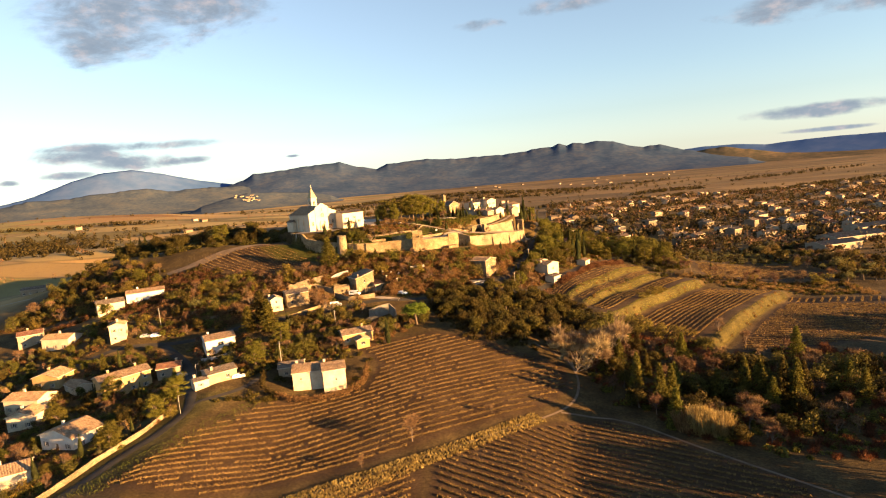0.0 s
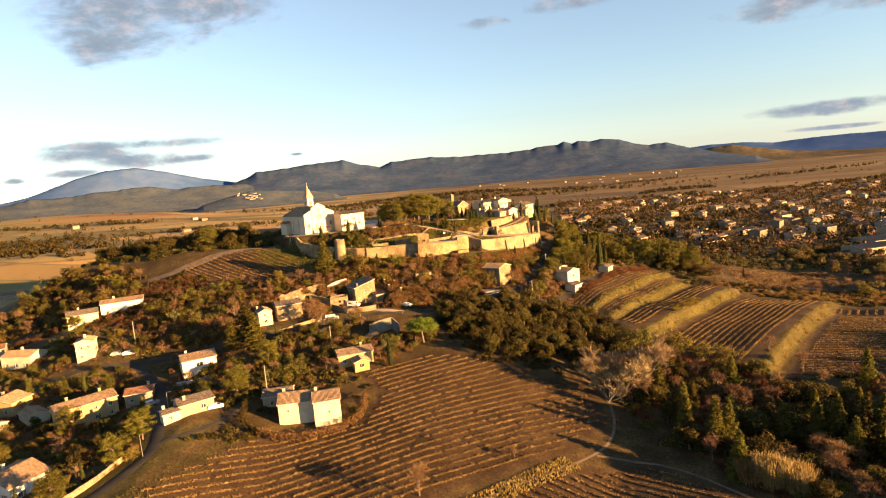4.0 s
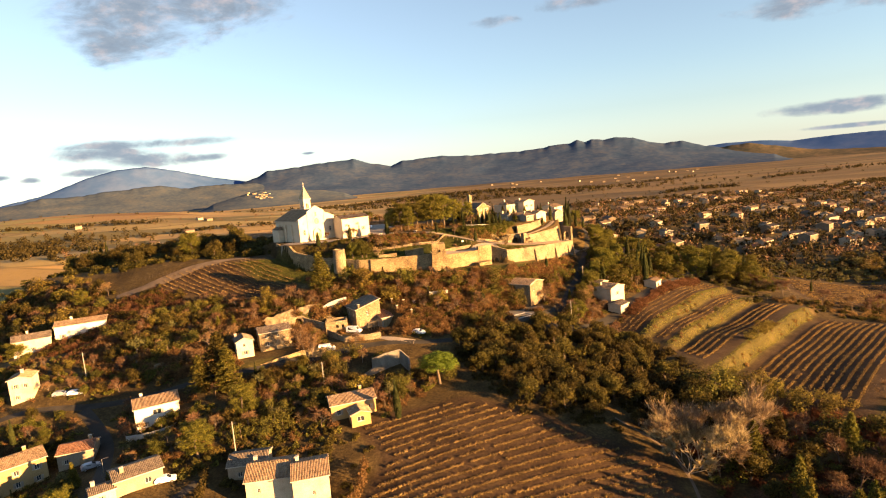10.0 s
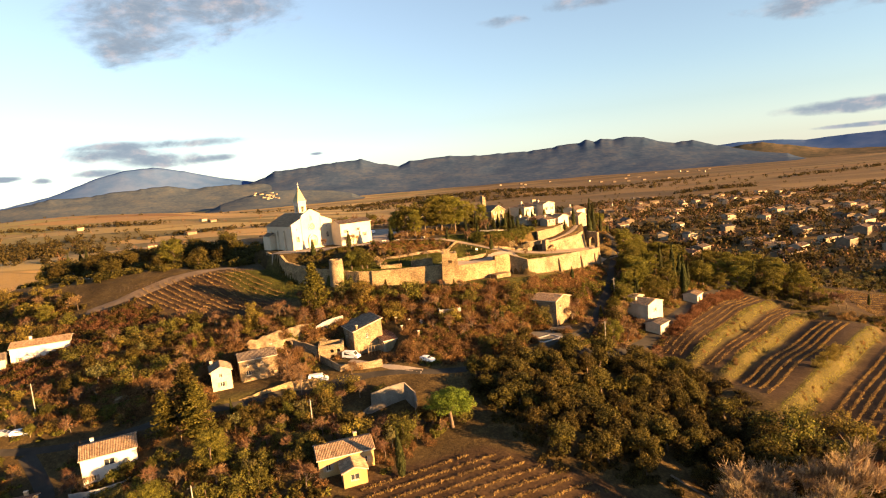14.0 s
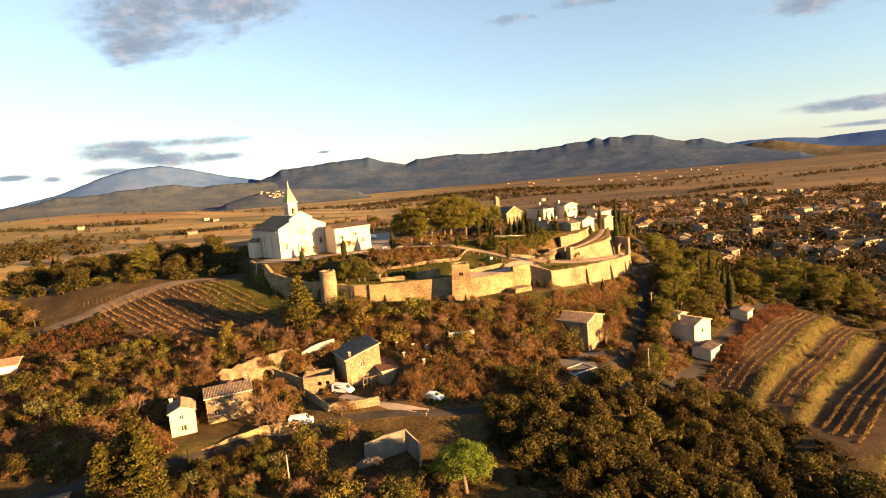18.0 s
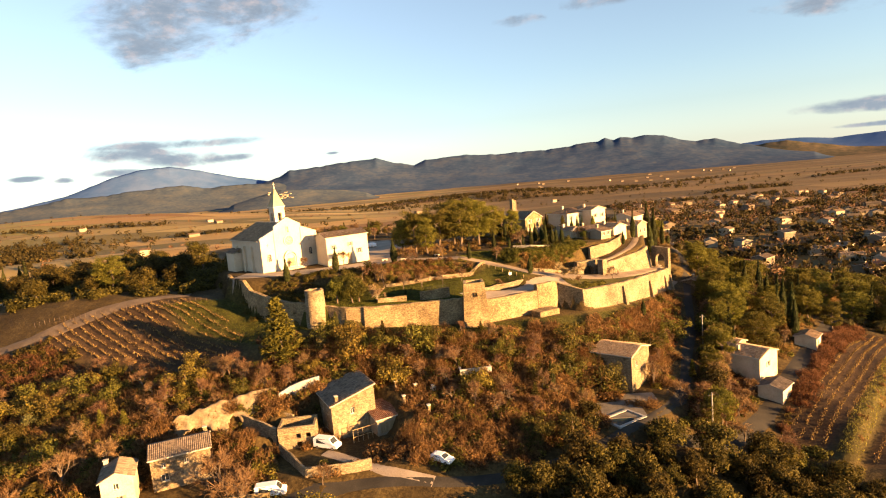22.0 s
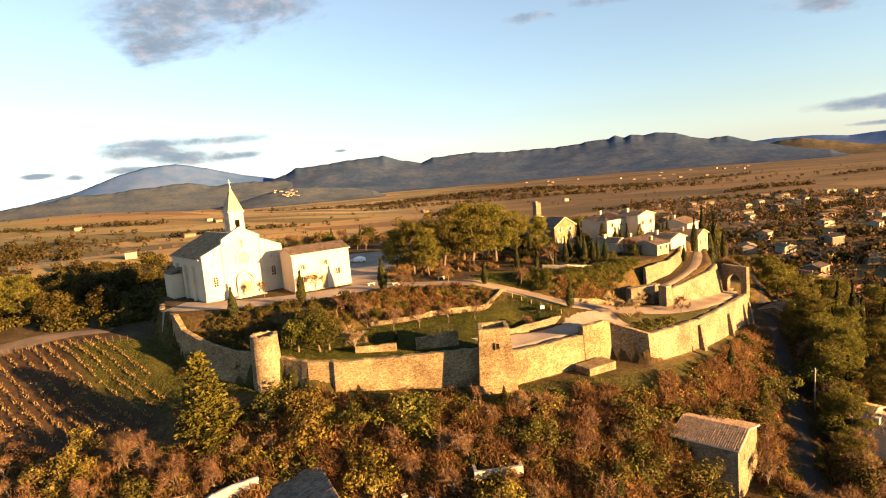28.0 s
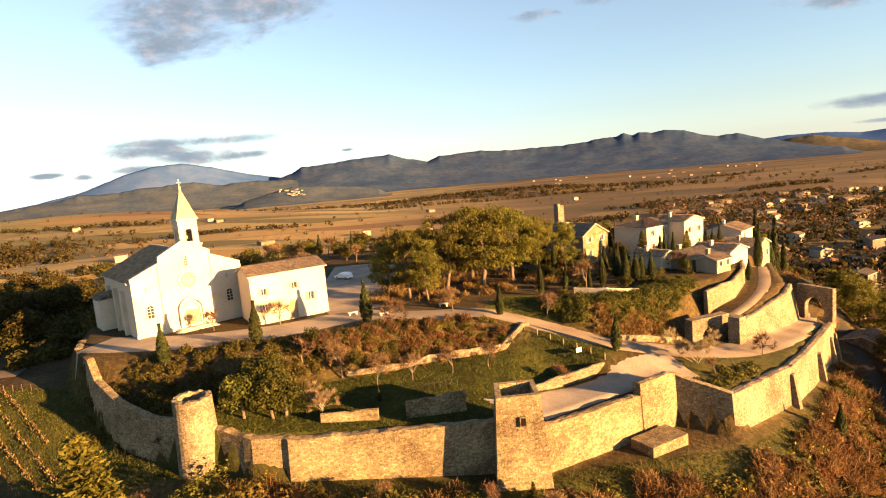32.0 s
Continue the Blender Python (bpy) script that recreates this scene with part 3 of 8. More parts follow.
col.data.foreach_set("color", zone.reshape(-1))
me.polygons.foreach_set("use_smooth", [True] * len(me.polygons))
me.materials.append(ground_material())
tagged(new("ground", me), "hill, vineyards and wide plain of brown soil and winter grass", "ground", kind="structure")


def along(line, gap):
    """Points every gap metres along a rounded line, with their direction."""
    p = np.array(line, float)
    for _ in range(2):
        q = [p[0]]
        for a, b in zip(p, p[1:]):
            q += [a * 0.75 + b * 0.25, a * 0.25 + b * 0.75]
        p = np.array(q + [p[-1]])
    s = np.r_[0, np.cumsum(np.hypot(*np.diff(p, axis=0).T))]
    t = np.arange(0, s[-1], gap)
    x, y = np.interp(t, s, p[:, 0]), np.interp(t, s, p[:, 1])
    return np.stack([x, y, np.arctan2(np.gradient(y), np.gradient(x))], -1)


def strip(line, width, lift=0.09, gap=1.2):
    g = Geo()
    rows = along(line, gap)
    cross = max(2, int(width / 1.1)) + 1
    for x, y, a in rows:
        for k in range(cross):
            o = (k / (cross - 1) - 0.5) * width
            px, py = x - math.sin(a) * o, y + math.cos(a) * o
            g.v.append((px, py, level(px, py) + lift - (0.25 if k in (0, cross - 1) else 0)))
    for i in range(len(rows) - 1):
        for k in range(cross - 1):
            n = i * cross + k
            g.f.append((n, n + cross, n + cross + 1, n + 1))
    for i in range(len(g.f)):
        g.f[i] = tuple(reversed(g.f[i]))
    return g


for name, label, mat, width, line in ROADS:
    ob = new(name, strip(line, width).mesh(name, mat, True))
    tagged(ob, label, "path" if "path" in name or "track" in name else "road", kind="structure")


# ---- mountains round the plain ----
# forest and rock tones shifted to the blue of aerial haze
MOUNTAIN = material("hazy_forested_rock", ((0.024, 0.046, 0.090), (0.038, 0.060, 0.104), (0.066, 0.080, 0.108)), 170.0, 5.0, 1.0, 0.0, specular=0.0)
# base colour is mostly distance haze, painted in as blue
FAR_MOUNTAIN = material("hazy_distant_mountain", ((0.036, 0.082, 0.20), (0.048, 0.097, 0.218), (0.072, 0.118, 0.235)), 500.0, 5.0, 1.0, 0.0, specular=0.0)
# nearer woods, with a weaker haze blue mixed into their colour
FOOTHILL = material("hazy_foothill_woods", ((0.034, 0.052, 0.080), (0.056, 0.072, 0.092), (0.090, 0.096, 0.098)), 120.0, 6.0, 1.0, 0.0, specular=0.0)
FOOT = material("foothill_scrub", ((0.044, 0.0464, 0.036), (0.08, 0.068, 0.048), (0.136, 0.1, 0.064)), 180.0, 6.0, 1.0, 0.0, specular=0.0)


def mountain(name, label, mat, far, deep, crest, seed, rough):
    """A range seen from the flight's middle: crest as pairs of degrees (to the right) and degrees above the horizon."""
    az = np.array([c[0] for c in crest], float)
    el = np.array([c[1] for c in crest], float)
    cols, rows = 420, 26
    a = np.linspace(az[0], az[-1], cols)
    top = np.interp(a, az, el)
    r = random.Random(seed)
    for k in range(5):
        top = top + rough * 0.05 / (k + 1) * np.sin(a * (1.3 + 1.9 * k) * r.uniform(0.8, 1.2) + r.uniform(0, 6))
    wide = np.convolve(np.pad(top, 30, mode="edge"), np.ones(61) / 61, mode="valid")
    ends = np.minimum(1, np.minimum(a - a[0], a[-1] - a) / 1.5)
    g = Geo()
    for j in range(rows):
        t = j / (rows - 1)
        for i in range(cols):
            # the near foot at t = 0, the crest at t = 0.75, the far side behind it
            d = far - deep * (0.75 - t)
            h = 75 + math.tan(radians(top[i])) * far
            rise = (t / 0.75) ** 1.25 if t < 0.75 else 1 - (t - 0.75) * 2.2
            low = 75 + math.tan(radians(wide[i])) * far
            h = low + (h - low) * max(0.0, (rise - 0.6) / 0.4) ** 1.5
            b = radians(a[i])
            x, y = -4 + d * math.sin(b), 112 + d * math.cos(b)
            folds = noise.noise(Vector((x / 420, y / 260, seed))) + 0.6 * noise.noise(Vector((x / 170, y / 90, seed + 9)))
            lump = folds * 0.07 * rough * math.sin(min(1, t / 0.75) * 3.14) * (h + 20)
            g.v.append((x, y, -24 + (h + 24) * rise * ends[i] + lump * ends[i]))
    for j in range(rows - 1):
        for i in range(cols - 1):
            n = j * cols + i
            g.f.append((n, n + 1, n + cols + 1, n + cols))
    tagged(new(name, g.mesh(name, mat, True)), label, "mountain", kind="structure")


mountain("high_mountain", "broad distant mountain in painted blue haze under evening cloud", FAR_MOUNTAIN, 4780, 900, [(-43, -0.4), (-38.3, 0.2), (-35.3, 0.8), (-32, 2.0), (-29.6, 2.6), (-27.4, 2.7), (-25, 2.15), (-21.8, 1.25), (-19.5, 0.75), (-13.5, -0.2), (-8, -0.8)], 1, 0.3)
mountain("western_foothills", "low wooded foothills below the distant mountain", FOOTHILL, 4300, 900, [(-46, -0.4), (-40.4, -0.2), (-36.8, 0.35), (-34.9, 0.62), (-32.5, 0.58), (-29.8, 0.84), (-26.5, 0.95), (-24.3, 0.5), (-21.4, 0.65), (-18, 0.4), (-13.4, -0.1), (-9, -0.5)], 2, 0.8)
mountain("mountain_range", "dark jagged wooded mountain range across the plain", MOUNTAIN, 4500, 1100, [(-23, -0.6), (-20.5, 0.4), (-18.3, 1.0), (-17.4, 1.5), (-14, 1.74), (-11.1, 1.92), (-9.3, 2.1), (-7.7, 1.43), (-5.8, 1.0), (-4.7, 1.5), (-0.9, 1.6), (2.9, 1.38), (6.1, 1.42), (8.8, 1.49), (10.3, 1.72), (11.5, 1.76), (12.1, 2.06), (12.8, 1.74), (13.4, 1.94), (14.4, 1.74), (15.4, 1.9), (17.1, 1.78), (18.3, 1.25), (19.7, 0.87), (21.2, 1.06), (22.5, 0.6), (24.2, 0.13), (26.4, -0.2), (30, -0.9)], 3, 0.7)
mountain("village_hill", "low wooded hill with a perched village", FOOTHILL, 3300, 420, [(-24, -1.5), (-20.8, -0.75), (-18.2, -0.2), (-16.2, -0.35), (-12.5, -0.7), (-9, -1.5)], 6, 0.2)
mountain("eastern_plateau", "distant plateau in painted pale blue haze on the horizon", FAR_MOUNTAIN, 4700, 600, [(20.5, -0.6), (22, 0.25), (24.7, 0.47), (27.6, 0.41), (29.7, 0.16), (31.6, 0.28), (35.1, 0.37), (39.4, 0.3), (48, 0.2), (52, -0.5)], 4, 0.2)
mountain("eastern_hills", "low wooded hills at the edge of the plain", FOOT, 4450, 500, [(21, -0.6), (22.5, -0.1), (24.7, 0.15), (26.6, 0.3), (28.9, -0.2), (30.8, -0.65), (32.7, -0.75), (36.2, -0.85), (42.4, -0.9), (52, -1.0)], 5, 0.4)


# ---- the fortress walls ----
def wall_run(pts, thick, batter=0.06, rise=0.0, gap=1.0, seed=1, base=None, sink=0.6, rough=1.0):
    """A wall along (x, y, top): outer face on the right hand of the line, leaning back as it rises; uneven top."""
    r = random.Random(seed)
    p = np.array(pts, float)
    s = np.r_[0, np.cumsum(np.hypot(*np.diff(p[:, :2], axis=0).T))]
    t = np.unique(np.r_[np.linspace(0, s[-1], max(2, int(s[-1] / gap))), s])
    rows = np.stack([np.interp(t, s, p[:, k]) for k in range(3)], -1)
    g = Geo()
    for i, (x, y, top) in enumerate(rows):
        a = rows[min(i + 1, len(rows) - 1)] - rows[max(i - 1, 0)]
        k = math.hypot(a[0], a[1])
        n = (a[1] / k, -a[0] / k)
        foot = min(level(x + n[0] * o, y + n[1] * o) for o in (0.3, 1.2, 2.0)) - sink if base is None else base
        back = min(foot, level(x - n[0] * (thick + 0.6), y - n[1] * (thick + 0.6)) - 0.4)
        top = top + r.uniform(-0.10, 0.08) * rough + rise
        lean = batter * (top - foot)
        out = r.uniform(-0.03, 0.03) * rough
        mid = foot + (top - foot) * 0.5
        for o, z in ((lean + out, foot), (lean * 0.5 + out, mid), (0.0, top), (-thick * 0.5, top + r.uniform(0, 0.12)), (-thick, top - 0.03), (-thick, back)):
            g.v.append((x + n[0] * o, y + n[1] * o, z))
    m = 6
    for i in range(len(rows) - 1):
        for k in range(m - 1):
            a = i * m + k
            g.f.append((a, a + m, a + m + 1, a + 1))
    last = (len(rows) - 1) * m
    g.f += [tuple(range(m - 1, -1, -1)), tuple(last + k for k in range(m))]
    return g


def stone_wall(name, label, pts, thick, mat=RUBBLE, category="wall", **more):
    ob = new(name, wall_run(pts, thick, **more).mesh(name, mat))
    return tagged(ob, label, category)


def drum(cx, cy, r0, r1, z0, z1, n=28, thick=0.6, floor=0.9, seed=3):
    """A hollow round tower, wider at its foot."""
    q = random.Random(seed)
    g = Geo()
    levels = [(r0, z0), ((r0 + r1) / 2, (z0 + z1) / 2), (r1, z1)]
    jag = [q.uniform(-0.15, 0.12) for _ in range(n)]
    for k, (r, z) in enumerate(levels + [(r1 - thick, z1), (r1 - thick, z1 - floor), (0.02, z1 - floor)]):
        for i in range(n):
            t = 6.2832 * i / n
            g.v.append((cx + r * math.cos(t), cy + r * math.sin(t), z + (jag[i] if k in (2, 3) else 0)))
    for k in range(5):
        for i in range(n):
            a, b = k * n + i, k * n + (i + 1) % n
            g.f.append((a, b, b + n, a + n))
    return g


stone_wall("church_terrace_wall", "curved grey rubble retaining wall with stepped top below the church", [(-79, 310, 50.9), (-76.5, 305.6, 50.8), (-71, 300.5, 50.4), (-68.5, 298, 48.2), (-62, 292.4, 47.2), (-56, 289.2, 46.2), (-50, 287.6, 45.9)], 1.0, batter=0.10, seed=2)
tower = thing("round_tower", "round pale rubble tower at the bend of the fortress wall", "tower")
part("tower_wall", drum(-48.9, 287.3, 2.55, 2.15, 39.4, 49.2), RUBBLE_PALE, tower)
stone_wall("fortress_wall_west", "long rubble fortress wall with patched joints", [(-47.2, 287.4, 45.2), (-41.3, 284.6, 44.8), (-37.6, 284.7, 44.7), (-37.0, 284.2, 44.7), (-30, 284.7, 44.7), (-13.4, 285.9, 44.9)], 1.2, seed=4)
stone_wall("fortress_wall_middle", "rubble fortress wall with a higher corner beside the gravel court", [(-9.3, 285.6, 44.1), (3.0, 293.8, 43.7), (3.05, 293.84, 45.2), (8.2, 297.6, 45.0)], 1.1, seed=5)
stone_wall("fortress_wall_return", "shaded rubble wall turning out to the corner", [(8.0, 297.8, 44.6), (13.9, 294.6, 42.9)], 1.0, seed=6, batter=0.04)
stone_wall("fortress_wall_east", "long pale rubble wall running along the drive", [(13.9, 294.6, 42.9), (20, 300.4, 42.2), (26.6, 306.5, 41.6), (33, 314.5, 41.0), (40, 324.2, 40.1), (46.8, 333.6, 39.4)], 1.1, mat=RUBBLE_PALE, seed=7, batter=0.08)


def buttress(m, w, d, h):
    g = Geo()
    g.v = [tuple(m @ Vector(c)) for c in ((-w, 0.4, 0), (w, 0.4, 0), (w, -d, 0), (-w, -d, 0), (-w * 0.7, 0.4, h), (w * 0.7, 0.4, h), (w * 0.7, -0.1, h), (-w * 0.7, -0.1, h))]
    g.f = [(3, 2, 1, 0), (4, 5, 6, 7), (0, 1, 5, 4), (1, 2, 6, 5), (2, 3, 7, 6), (3, 0, 4, 7)]
    return g


for x, y, a, h in ((26.3, 305.7, 46, 6.3), (36.6, 318.6, 53, 6.2), (43.8, 328.8, 54, 6.2), (46.4, 332.4, 54, 6.0)):
    ob = new("buttress", buttress(pose(x, y, level(x + 1.2, y - 1.2) - 1.2, 0, 0, a), 0.55, 1.25, h).mesh("buttress", RUBBLE_PALE))
    tagged(ob, "sloping stone buttress against the fortress wall", "buttress", "buttresses")
low = new("stone_platform", Geo().box(-2.9, 2.9, -1.4, 1.9, -0.8, 1.0, pose(4.6, 291.4, 38.6, 0, 0, 34)).mesh("stone_platform", RUBBLE))
tagged(low, "low square stone block at the foot of the wall", "platform")

OPENING_SHADE = plain("opening_shade", (0.012, 0.009, 0.006), 1.0, 0, 0)
keep = thing("square_tower", "tall square rubble tower with open top and one small window", "tower")
g = Geo()
q0 = [(-14.6, 281.7), (-8.6, 282.5), (-9.1, 288.4), (-14.9, 287.8)]
q1 = [(-14.0, 282.9), (-9.4, 283.5), (-9.8, 287.9), (-14.2, 287.4)]
c1 = [(-13.4, 283.5), (-10.0, 284.0), (-10.3, 287.3), (-13.6, 286.9)]
for q, z in ((q0, 37.6), (q1, 48.7), (c1, 48.7), (c1, 46.9)):
    g.v += [(x, y, z) for x, y in q]
for k in range(3):
    for i in range(4):
        g.f.append((k * 4 + i, k * 4 + (i + 1) % 4, k * 4 + 4 + (i + 1) % 4, k * 4 + 4 + i))
g.f.append((12, 13, 14, 15))
part("tower_wall", g, RUBBLE, keep)
wf = part("window_frame", Geo().box(-0.36, 0.36, -0.13, 0.1, -0.5, 0.5), RUBBLE, keep)
wf.matrix_world = pose(-11.35, 282.82, 46.1, -6, 0, 8)
# no glass: a dark slab stands for the shade inside the opening
wp = part("pane", Geo().box(-0.24, 0.24, -0.16, -0.1, -0.38, 0.38), OPENING_SHADE, wf)

# inner walls of the garden and the court
stone_wall("garden_wall", "low pale stone wall along the lawn", [(-34.4, 288.3, level(-34.4, 288.3) + 1.1), (-31, 288.5, level(-31, 288.5) + 1.15), (-27.7, 288.6, level(-27.7, 288.6) + 1.3)], 0.5, batter=0, sink=1.6)
stone_wall("stair_wall", "pale rubble wall beside the garden steps", [(-24.5, 289.0, level(-24.5, 289) + 2.0), (-21, 289.6, level(-21, 289.6) + 2.2), (-17.6, 290.4, level(-17.6, 290.4) + 2.4)], 0.5, batter=0, sink=1.6)
stone_wall("court_wall", "low pale wall behind the gravel court", [(-10.5, 294.5, 45.0), (-3, 300.2, 45.0), (1.8, 303.4, 45.0)], 0.5, batter=0, sink=1.0, mat=RUBBLE_PALE)
stone_wall("planter_wall", "curved dry-stone edge of the planted mound", [(x, y, level(x, y) + h) for x, y, h in ((-34, 299.4, 0.5), (-27.5, 300.6, 0.8), (-22.9, 302.8, 0.9), (-17.5, 304.6, 1.0), (-13, 306.8, 0.9), (-10, 308.6, 0.7), (-8.8, 310.2, 0.5))], 0.5, batter=0.15, mat=RUBBLE_PALE, sink=1.0)
stone_wall("bank_wall", "low pale kerb wall below the shrub bank", [(x, y, level(x, y) + 0.9) for x, y in ((3.5, 309.8), (9, 312.2), (14.6, 315.6))], 0.5, batter=0.05, mat=RUBBLE_PALE, sink=0.8)
stair = thing("garden_stairs", "stone steps down from the lawn to the court", "stairs")
for k in range(8):
    part("step", Geo().box(-0.9, 0.9, -0.16, 0.16, -0.6, 0.0, pose(-15.6 + 0.12 * k, 290.2 + 0.33 * k, 43.4 + 0.19 * k, 0, 0, -20)), TRIM, stair)
stone_wall("ramp_wall", "tall pale battered wall carrying the upper street", [(23.0, 316.3, 44.9), (28, 321.6, 45.0), (33, 327.0, 45.2), (38.2, 332.6, 45.4), (41.2, 337.0, 46.0)], 0.9, batter=0.2, mat=RUBBLE_PALE, sink=1.0)
stone_wall("ramp_parapet", "pale garden wall above the upper street", [(21.5, 324.0, 48.8), (28.5, 330.6, 48.9), (33.4, 338.5, 49.2), (36, 345, 49.6)], 0.6, batter=0.05, mat=RUBBLE_PALE, sink=1.2)


def arch_wall(w, thick, h, r, spring, n=14):
    """A wall of width w with a round-headed opening of radius r, centred on x = 0."""
    g = Geo()
    ring = [(-r, 0)] + [(r * -math.cos(3.14159 * k / n), spring + r * math.sin(3.14159 * k / n)) for k in range(n + 1)] + [(r, 0)]
    outer = [(-w / 2, 0)] + [(-w / 2 + w * k / n, h) for k in range(n + 1)] + [(w / 2, 0)]
    for y, flip in ((-thick / 2, False), (thick / 2, True)):
        for k in range(len(ring) - 1):
            q = [(*outer[k], y), (*ring[k], y), (*ring[k + 1], y), (*outer[k + 1], y)]
            q = [(a, c, b) for a, b, c in q]
            g.face(*(reversed(q) if flip else q))
    for line, flip in ((ring, True), (outer, False)):
        for (ax, az), (bx, bz) in zip(line, line[1:]):
            q = [(ax, -thick / 2, az), (bx, -thick / 2, bz), (bx, thick / 2, bz), (ax, thick / 2, az)]
            g.face(*(q if flip else reversed(q)))
    return g


def arch(name, label, m, *size):
    ob = new(name, arch_wall(*size).mesh(name, RUBBLE_PALE))
    ob.matrix_world = m
    return tagged(ob, label, "arch")


arch("gate_arch", "round stone gateway arch over the drive", pose(44.8, 335.6, 38.4, 0, 0, -65), 7.0, 0.9, 7.2, 1.9, 3.2)
arch("bridge_arch", "small stone bridge arch beside the ramp wall", pose(19.4, 318.2, 41.8, 0, 0, 25), 7.4, 1.6, 4.3, 1.7, 1.2)
pier = new("bridge_pier", Geo().box(-0.9, 0.9, -0.9, 0.9, -1, 4.9, pose(23.2, 316.4, 41.4, 0, 0, 40)).mesh("bridge_pier", RUBBLE_PALE))
tagged(pier, "square stone pier at the end of the ramp wall", "pier")
court = strip([(-10.2, 290.6), (3.0, 299.6), (11.0, 304.0)], 7.6, 0.12, 1.0)
tagged(new("gravel_court", court.mesh("gravel_court", GRAVEL, True)), "pale gravel court behind the fortress wall", "court", kind="structure")
yard = strip([(-74.5, 307.5), (-60, 305.5), (-46, 309), (-37, 316)], 9.5, 0.1, 1.0)
tagged(new("church_forecourt", yard.mesh("church_forecourt", GRAVEL, True)), "pale gravel forecourt before the church", "court", kind="structure")
park = strip([(-40, 320), (-42, 345), (-46, 372)], 17.0, 0.1, 1.5)
tagged(new("parking_court", park.mesh("parking_court", GRAVEL, True)), "wide gravel parking place behind the church", "court", kind="structure")


# ---- houses ----
def panel(g, o, u, n, w, h, holes=(), deep=0.22):
    """One wall face from o along u, w wide and h high, looking along n, with rectangular openings (x, z, w, h) that go back by deep."""
    o, u, n, up = Vector(o), Vector(u), Vector(n), Vector((0, 0, 1))
    xs = sorted({0.0, w, *(c for x, z, a, b in holes for c in (x, x + a))})
    zs = sorted({0.0, h, *(c for x, z, a, b in holes for c in (z, z + b))})
    for x0, x1 in zip(xs, xs[1:]):
        for z0, z1 in zip(zs, zs[1:]):
            cx, cz = (x0 + x1) / 2, (z0 + z1) / 2
            if not any(x < cx < x + a and z < cz < z + b for x, z, a, b in holes):
                g.face(*(o + u * x + up * z for x, z in ((x0, z0), (x1, z0), (x1, z1), (x0, z1))))
    for x, z, a, b in holes:
        c = [(x, z), (x + a, z), (x + a, z + b), (x, z + b)]
        for (ax, az), (bx, bz) in zip(c, c[1:] + c[:1]):
            p, q = o + u * ax + up * az, o + u * bx + up * bz
            g.face(p, q, q - n * deep, p - n * deep)


tile_wear = random.Random(5)


def tiled(g, a, b, c, d, pitch=0.30, course=0.55):
    """A slope of barrel tiles: eave from a to b, ridge from d to c; every tile is a ridged piece that laps over the one below."""
    a, b, c, d = map(Vector, (a, b, c, d))
    n = ((b - a).cross(d - a)).normalized()
    cols = max(2, int((b - a).length / pitch))
    rows = max(1, int(((d - a).length + (c - b).length) / 2 / course)) if pitch < 1 else 1
    wear = tile_wear.uniform
    for j in range(rows):
        e0, e1 = a.lerp(d, j / rows), b.lerp(c, j / rows)
        f0, f1 = a.lerp(d, (j + 1) / rows), b.lerp(c, (j + 1) / rows)
        for i in range(cols):
            u, m, v = i / cols, (i + 0.5) / cols, (i + 1) / cols
            lift, low = n * (0.10 + wear(-0.02, 0.02)), n * wear(0.015, 0.04)
            k = len(g.v)
            g.v += [(e0.lerp(e1, u) + low)[:], (e0.lerp(e1, m) + lift + low)[:], (e0.lerp(e1, v) + low)[:], (f0.lerp(f1, u))[:], (f0.lerp(f1, m) + lift)[:], (f0.lerp(f1, v))[:]]
            g.f += [(k, k + 1, k + 4, k + 3), (k + 1, k + 2, k + 5, k + 4)]
    return g


def window(host, o, u, n, w, h, shutters, deep=0.2):
    """Frame with a cross bar, pane behind it, and folded-back shutters."""
    o, u, n, up = Vector(o), Vector(u), Vector(n), Vector((0, 0, 1))
    m = Matrix((u, -n, up)).transposed().to_4x4()
    m.translation = o
    f = Geo()
    t = 0.07
    for x0, x1, z0, z1 in ((0, w, 0, t), (0, w, h - t, h), (0, t, t, h - t), (w - t, w, t, h - t), (w / 2 - t / 2, w / 2 + t / 2, t, h - t)):
        f.box(x0, x1, deep - 0.07, deep - 0.02, z0, z1, m)
    win = part("window", f, RENDERS[1], host)
    part("pane", Geo().box(0, w, deep - 0.02, deep + 0.02, 0, h, m), GLASS, win)
    part("sill", Geo().box(-0.06, w + 0.06, -0.07, 0.1, -0.09, -0.003, m), TRIM, win)
    if shutters:
        for x in (-0.52 * w - 0.03, w + 0.03):
            part("shutter", Geo().box(x, x + 0.52 * w, -0.05, -0.003, -0.02, h + 0.02, m), shutters, win)
    return win


